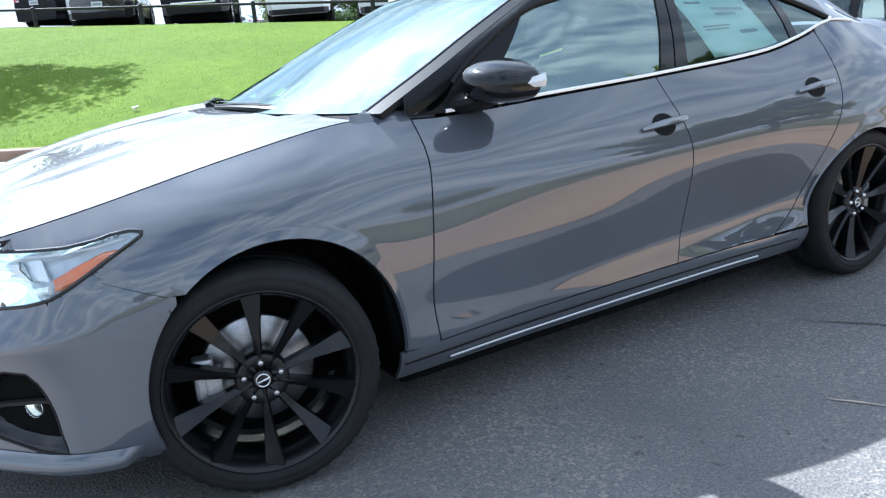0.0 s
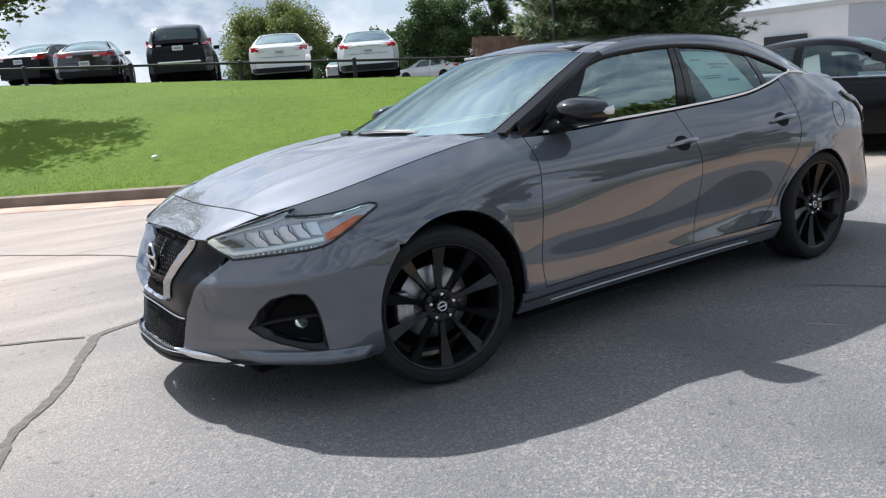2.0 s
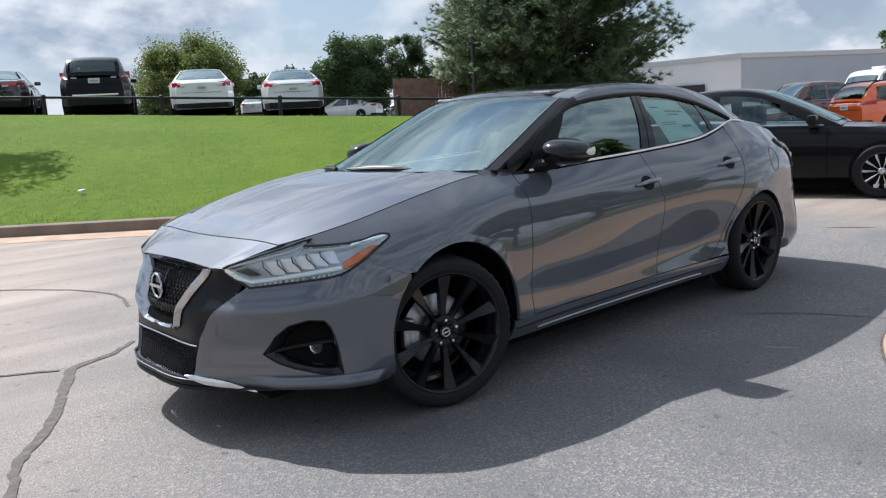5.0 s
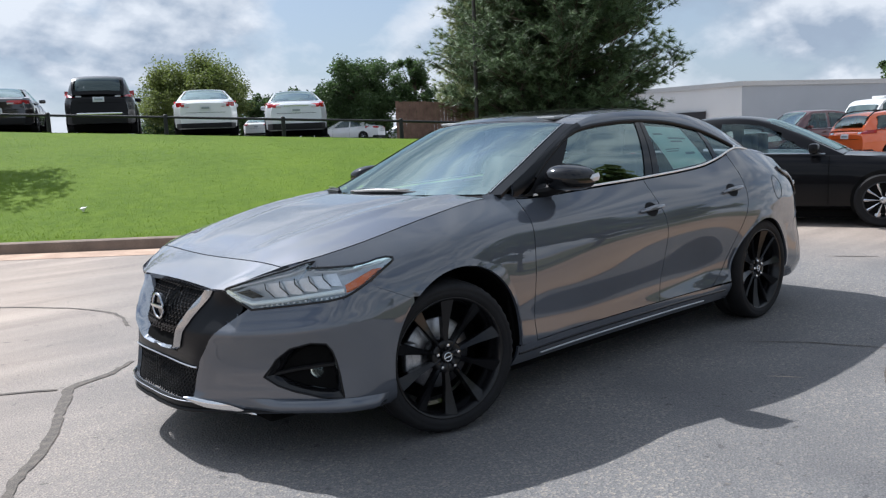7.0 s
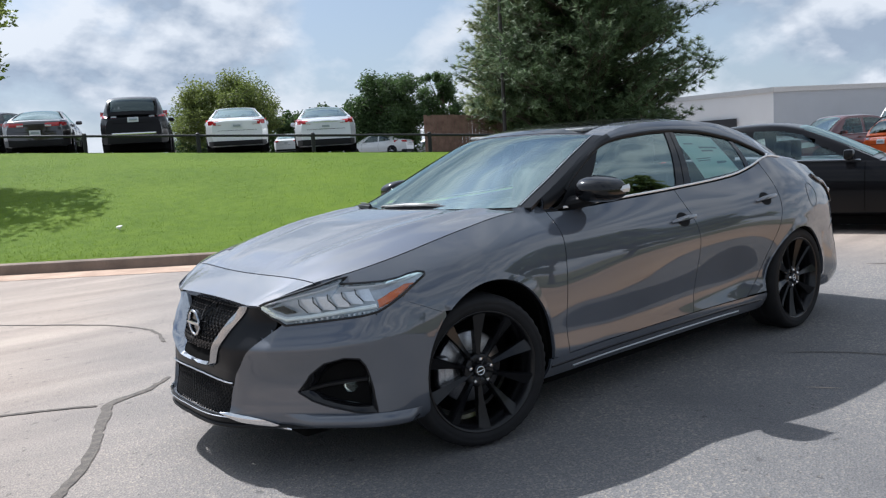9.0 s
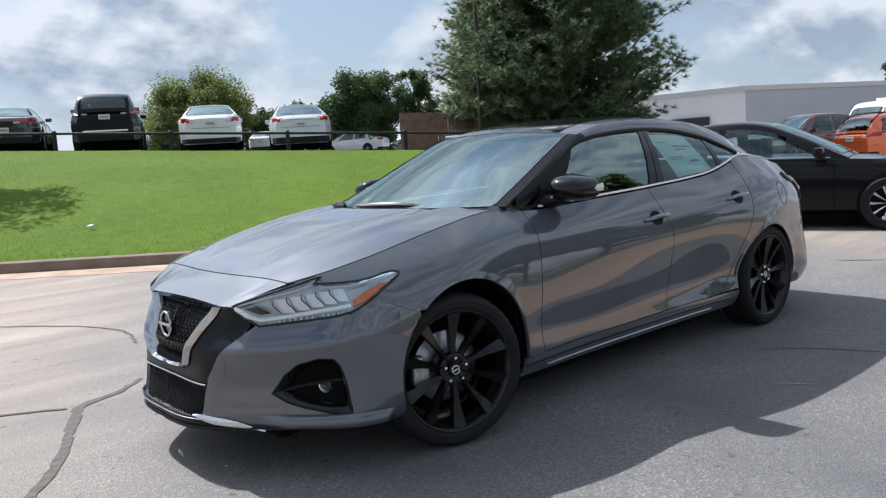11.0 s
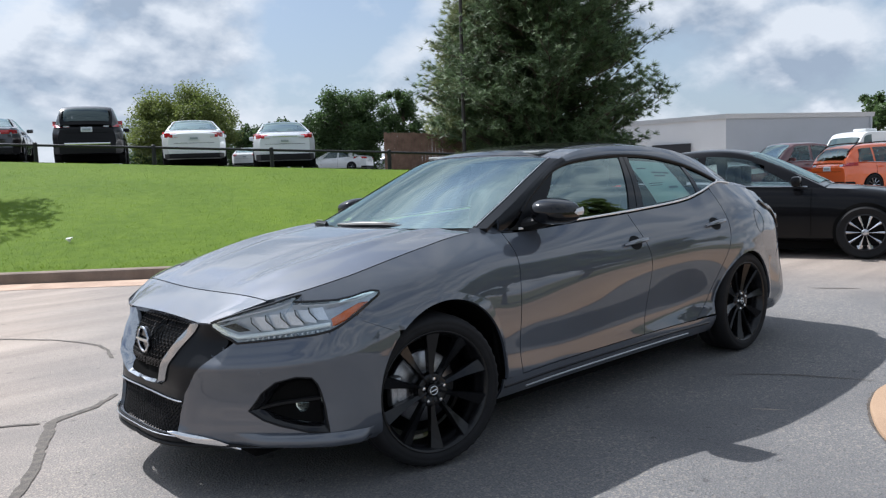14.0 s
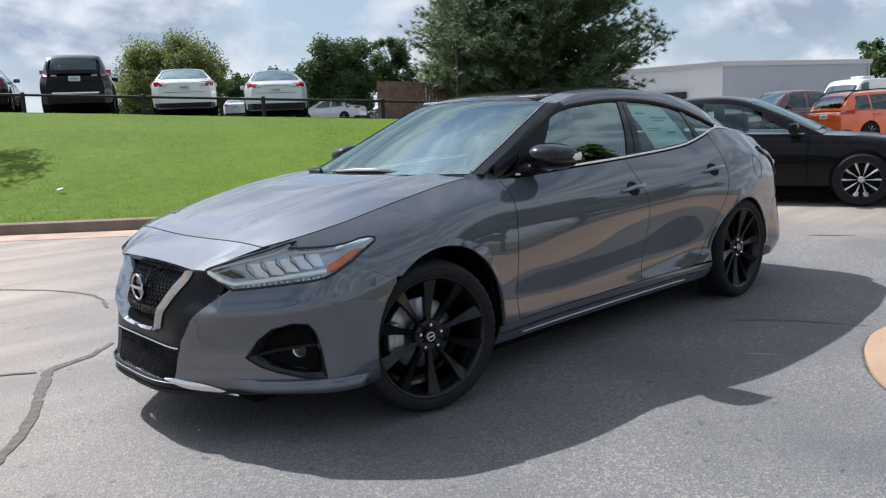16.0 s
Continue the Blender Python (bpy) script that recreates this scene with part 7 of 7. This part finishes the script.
    if screen:
        across("windscreen", screen[0], screen[1], M["glass_ws"] if gm is not M["glass_dark"] else gm, 1.0)

    def at_rear(y, z, out=0.01):
        """The tail's surface: the frontmost place at that side and height."""
        lo, hi = 0.0, 0.8
        for _ in range(18):
            mid = (lo + hi) / 2
            if width(mid) * 0.97 < abs(y) or spline(belt, mid) < z:
                lo = mid
            else:
                hi = mid
        return Vector((lo - out, y, z))

    def rear_patch(nm, y0, y1, z0, z1, mt, out=0.012, lab="", skew=0.0, nseg=6):
        vs = []
        for i in range(nseg + 1):
            for j in range(4):
                y = lerp(y0, y1, i / nseg)
                z = lerp(z0, z1, j / 3) + skew * (i / nseg)
                vs.append(at_rear(y, z, out + 0.006 * math.sin(math.pi * j / 3)))
        o = len(vs)
        vs += [v + Vector((0.05, 0, 0)) for v in vs]
        m = 4
        fs = grid_faces(nseg + 1, 4)
        rim_i = [i * m for i in range(nseg + 1)] + [nseg * m + j for j in range(1, 4)] + [i * m + 3 for i in range(nseg - 1, -1, -1)] + [j for j in range(2, 0, -1)]
        for a, b in zip(rim_i, rim_i[1:] + rim_i[:1]):
            fs.append((a, b, b + o, a + o))
        bm = bmesh.new()
        bv = [bm.verts.new(v) for v in vs]
        for f in fs:
            bm.faces.new([bv[i] for i in f])
        bmesh.ops.recalc_face_normals(bm, faces=bm.faces)
        return part(nm, bm, mt, car, lab)
    if tail:
        ti, to, tz0, tz1 = tail
        for sd in (1, -1):
            rear_patch("tail_lamp", ti * sd, to * sd, tz0, tz1, M["red"], 0.012, "red tail lamp", skew=0.02)
            rear_patch("reverse_lamp", ti * sd, lerp(ti, to, 0.30) * sd, tz0 + 0.01, lerp(tz0, tz1, 0.45), M["plate"], 0.020, "pale reversing lamp")
        rear_patch("number_plate", -0.155, 0.155, plate_z - 0.075, plate_z + 0.075, M["plate"], 0.016, "pale number plate")
        rear_patch("plate_bar", -0.11, 0.11, plate_z - 0.03, plate_z + 0.03, M["ink"], 0.024)
        rear_patch("boot_seam", -0.62 * hw, 0.62 * hw, tz0 - 0.16, tz0 - 0.152, M["well"], 0.006)
    if chrome_bar:
        rear_patch("bright_bar", -chrome_bar[0], chrome_bar[0], chrome_bar[1], chrome_bar[2], M["chrome"], 0.02, "bright trim bar", nseg=10)
    if lower:
        rear_patch("rear_valance", -hw * 0.93, hw * 0.93, bottom + 0.02, bottom + lower, M["black_trim"], 0.012, "black lower bumper", nseg=12)
    if lights:
        for sd in (1, -1):
            vs = []
            for i in range(7):
                for j in range(4):
                    x = lerp(L - 0.70, L - 0.06, i / 6)
                    z = lerp(lights[0], lights[1], j / 3) - 0.06 * (i / 6) + 0.02 * j / 3 * (1 - i / 6)
                    vs.append((x, (width(x) * 0.985 + 0.012) * sd, z))
            raw_part("headlamp", vs, grid_faces(7, 4, flip=sd > 0), M["turn_lens"], car, "clear headlamp")
    # dark underbody
    bm = bmesh.new()
    box(bm, (L * 0.5, 0, (bottom + 0.10 + 0.09) / 2), (L * 0.80, W * 0.80, bottom + 0.01), 0.03)
    part("underbody", bm, M["well"], car)
    # arches and wheels
    rm = rim or M["alloy"]
    for wx in wheels:
        for sd in (1, -1):
            y = hw * 0.985 * sd
            v, f = lathe([(0.0, 0.0), (r * 1.07, 0.0), (r * 1.09, 0.004), (r * 1.09, 0.05)], 32)
            raw_part("wheel_arch", [(p[0] + wx, (hw + 0.004 + -p[1] * 1.0 - 0.004) * sd, max(bottom - 0.02, p[2] + r + 0.01)) for p in v], f, M["well"], car)
            other_wheel(car, wx, (hw + 0.022) * sd, r, -sd, rm, spokes)
    if detail:
        for sd in (1, -1):
            mx = panes[-1][1] - 0.12 if panes else L * 0.6
            bm = bmesh.new()
            zb = spline(belt, mx)
            box(bm, (mx, sd * (hw + 0.02), zb + 0.08), (0.12, 0.20, 0.13), 0.04)
            part("door_mirror", bm, paint_mat, car)
            v, f = tube([(panes[0][0], sd * (width(panes[0][0]) * 0.90 + 0.012), spline(belt, panes[0][0]) + 0.012)] + [(x, sd * (width(x) * 0.90 + 0.012), spline(belt, x) + 0.012) for x in [lerp(panes[0][0], panes[-1][1], i / 10) for i in range(1, 11)]], 0.010, 5)
            raw_part("belt_trim", v, f, M["satin"], car)
            for hx in [lerp(a0, a1, 0.2) for a0, a1, _, _ in panes[-2:]]:
                bm = bmesh.new()
                box(bm, (hx, sd * (width(hx) * 0.99 + 0.02), spline(belt, hx) - 0.11), (0.20, 0.03, 0.03), 0.01)
                part("door_handle", bm, M["satin"] if paint_mat is M["black_paint"] else paint_mat, car)
            for sx in [p[0] - 0.03 for p in panes[1:]] + [panes[-1][1] + 0.05] if panes else []:
                vs = []
                for j in range(9):
                    p = ring(sx)
                    z = lerp(bottom + 0.08, spline(belt, sx) - 0.01, j / 8)
                    ys = spline(sorted([(q[1], q[0]) for q in p[2:8]]), z)
                    vs.append((sx, (ys + 0.003) * sd, z))
                v, f = tube(vs, 0.004, 4)
                raw_part("door_seam", v, f, M["well"], car)
    if rails:
        for sd in (1, -1):
            xs2 = [lerp(roof[1][0], roof[-2][0] - 0.5, i / 8) for i in range(9)]
            v, f = tube([(x, sd * roofw * 0.92, spline(roof, x) + 0.045) for x in xs2], 0.02, 6)
            raw_part("roof_rail", v, f, M["black_trim"], car)
    return car


FACE = math.degrees(math.atan2(OFF.y, OFF.x))
SEDAN_BELT = [(0.0, 0.92), (0.12, 1.0), (0.5, 1.03), (1.2, 0.98), (2.4, 0.93), (3.4, 0.93), (4.2, 0.82), (4.65, 0.70), (4.82, 0.55)]
SEDAN_ROOF = [(0.55, 1.05), (1.05, 1.30), (1.5, 1.42), (2.1, 1.46), (2.7, 1.42), (3.1, 1.24), (3.6, 0.95)]


def on_lot(a, b, turn=0.0):
    return Matrix.Translation(bank(a, b, bank_height(a, 18) + 0.012)) @ pose(0, 0, 0, 0, 0, FACE + turn)


other_car("suv", "black mid-size SUV parked tail-on above the lawn", "car", on_lot(-10.65, 18.15, 20), M["black_paint"], 4.95, 1.95,
          [(0.0, 1.0), (0.1, 1.12), (0.5, 1.15), (2.0, 1.08), (3.6, 1.08), (4.4, 1.0), (4.8, 0.85), (4.95, 0.6)], [(0.02, 1.14), (0.22, 1.45), (0.45, 1.66), (0.9, 1.74), (2.2, 1.75), (3.0, 1.68), (3.5, 1.40), (3.95, 1.10)], 0.70,
          (1.05, 3.95), 0.37, M["alloy"], 10, panes=[(0.55, 1.25, 0.12, 0.0), (1.33, 2.25, 0, 0), (2.33, 3.35, 0, -0.45)], back=(0.08, 0.40), screen=(3.05, 3.85), tail=(0.46, 0.97, 1.06, 1.28), plate_z=1.0, chrome_bar=(0.62, 0.56, 0.61), bottom=0.28, lower=0.28, group="cars above the lawn")
other_car("sedan", "white sedan parked tail-on above the lawn", "car", on_lot(-7.52, 18.15, 17), M["white_paint"], 4.82, 1.83, SEDAN_BELT, SEDAN_ROOF, 0.62,
          (1.05, 3.83), 0.33, M["alloy"], 10, panes=[(1.15, 1.95, 0.22, 0.0), (2.03, 3.15, 0, -0.5)], back=(0.60, 1.42), screen=(2.75, 3.5), tail=(0.46, 0.90, 0.82, 1.02), plate_z=0.80, lower=0.16, group="cars above the lawn")
other_car("sedan", "white sedan with dark lower bumper parked tail-on above the lawn", "car", on_lot(-4.85, 18.15, 13), M["silver_white"], 4.85, 1.83, SEDAN_BELT, SEDAN_ROOF, 0.61,
          (1.05, 3.85), 0.33, M["alloy"], 10, panes=[(1.15, 1.95, 0.22, 0.0), (2.03, 3.15, 0, -0.5)], back=(0.60, 1.42), screen=(2.75, 3.5), tail=(0.44, 0.90, 0.85, 1.01), plate_z=0.78, chrome_bar=(0.36, 0.90, 0.93), lower=0.20, group="cars above the lawn")
other_car("coupe", "near-black coupe with maroon tint parked tail-on above the lawn", "car", on_lot(-13.85, 18.4, 22), M["maroon_dark"], 5.0, 1.92,
          [(0.0, 0.86), (0.1, 0.98), (0.7, 1.02), (2.0, 0.98), (3.4, 0.98), (4.5, 0.88), (4.9, 0.75), (5.0, 0.55)], [(0.75, 1.04), (1.3, 1.28), (1.9, 1.42), (2.4, 1.44), (2.9, 1.36), (3.7, 1.0)], 0.60,
          (1.1, 4.0), 0.36, M["alloy"], 5, panes=[(1.5, 2.0, 0.2, 0.0), (2.08, 3.1, 0, -0.45)], back=(0.80, 1.75), screen=(2.75, 3.6), tail=(0.30, 0.88, 0.80, 0.92), plate_z=0.62, lower=0.2, group="cars above the lawn")
for a, b, turn, m in ((-13.4, 48, 6, "white_paint"), (-4.9, 48, 75, "white_paint"), (-1.5, 56, 70, "silver_paint"), (-0.2, 58, 70, "white_paint"), (-27, 62, 80, "white_paint"), (-33, 70, 80, "silver_paint"), (-17.5, 20.5, 4, "black_paint")):
    other_car("sedan", "pale sedan parked far off beyond the lawn" if m != "black_paint" else "black sedan parked tail-on at the row's end", "car", on_lot(a, b, turn), M[m], 4.7, 1.8, SEDAN_BELT, SEDAN_ROOF, 0.61, (1.0, 3.75), 0.32, M["alloy"], 6,
              panes=[(1.15, 1.95, 0.22, 0.0), (2.03, 3.15, 0, -0.5)], back=(0.60, 1.42), screen=(2.75, 3.5), tail=(0.5, 0.88, 0.82, 0.96), plate_z=0.78, lower=0.16, group="far parked cars")

# black sedan beyond the tail, side on
ALT_BELT = [(0.0, 0.88), (0.12, 0.98), (0.5, 1.02), (1.2, 0.985), (2.4, 0.93), (3.4, 0.90), (3.95, 0.86), (4.4, 0.78), (4.75, 0.66), (4.9, 0.52)]
ALT_ROOF = [(0.50, 1.04), (0.9, 1.24), (1.35, 1.39), (1.9, 1.445), (2.4, 1.41), (2.85, 1.24), (3.48, 0.91)]
other_car("sedan", "glossy black sedan with silver alloy wheels parked side-on", "car", Matrix.Translation((6.52, 4.23, 0)) @ pose(0, 0, 0, 0, 0, -74), M["black_paint"], 4.9, 1.85, ALT_BELT, ALT_ROOF, 0.60,
          (1.12, 3.945), 0.335, M["alloy"], 10, glass_mat=M["glass"], panes=[(0.95, 1.85, 0.30, 0.02), (1.95, 3.28, 0.02, -0.70)], back=(0.55, 1.35), screen=(2.5, 3.4), tail=(0.45, 0.9, 0.82, 0.98), lower=0.2, lights=(0.66, 0.78))

# orange SUV, red pickup and white van beyond
other_car("suv", "bright orange compact SUV seen from behind", "car", Matrix.Translation((22.9, 6.9, 0.0)) @ pose(0, 0, 0, 0, 0, -26), M["orange_paint"], 4.65, 1.9,
          [(0.0, 0.95), (0.1, 1.08), (0.5, 1.12), (2.0, 1.05), (3.4, 1.03), (4.1, 0.96), (4.5, 0.8), (4.65, 0.6)], [(0.05, 1.10), (0.25, 1.40), (0.5, 1.60), (0.9, 1.67), (2.0, 1.70), (2.8, 1.62), (3.2, 1.38), (3.7, 1.05)], 0.64,
          (0.98, 3.69), 0.36, M["alloy"], 10, panes=[(0.45, 1.05, 0.15, 0.0), (1.13, 2.0, 0, 0), (2.08, 3.1, 0, -0.4)], back=(0.10, 0.42), screen=(2.8, 3.6), tail=(0.52, 0.90, 0.98, 1.14), plate_z=0.92, chrome_bar=(0.7, 0.42, 0.46), bottom=0.26, lower=0.24, rails=True)
other_car("pickup", "maroon crew-cab pickup with a shiny bonnet", "truck", Matrix.Translation((28.4, 8.0, 0.0)) @ pose(0, 0, 0, 0, 0, 154), M["maroon_paint"], 5.6, 1.98,
          [(0.0, 1.15), (0.1, 1.25), (1.7, 1.25), (2.0, 1.22), (3.8, 1.20), (4.4, 1.16), (5.3, 1.08), (5.6, 0.8)], [(1.6, 1.26), (1.85, 1.72), (2.3, 1.86), (3.0, 1.88), (3.5, 1.82), (4.3, 1.22)], 0.70,
          (1.2, 4.6), 0.40, M["alloy"], 6, glass_mat=M["glass"], panes=[(1.95, 2.75, 0.05, 0), (2.85, 3.85, 0, -0.4)], screen=(3.5, 4.25), tail=(0.7, 0.96, 0.9, 1.15), bottom=0.35, lights=(0.85, 1.02))
other_car("van", "white high-roof van with a vent on its roof", "van", Matrix.Translation((41.8, 10.3, 0.0)) @ pose(0, 0, 0, 0, 0, 165), M["white_paint"], 6.4, 2.05,
          [(0.0, 1.3), (0.1, 1.5), (4.8, 1.45), (5.6, 1.25), (6.2, 1.05), (6.4, 0.7)], [(0.02, 1.5), (0.10, 2.30), (0.4, 2.50), (4.0, 2.52), (4.6, 2.42), (5.0, 2.0), (5.6, 1.28)], 0.86,
          (1.3, 5.2), 0.36, M["alloy"], 5, panes=[(4.1, 4.9, 0, -0.25)], screen=(4.8, 5.5), tail=(0.8, 0.98, 1.0, 1.4), bottom=0.3)
bm = bmesh.new()
box(bm, (38.6, 11.15, 2.60), (0.9, 0.7, 0.14), 0.04, pose(0, 0, 0, 0, 0, 165))
tagged(part("roof_vent", bm, M["white_paint"]), "white vent unit on the roof of a van", "vent")
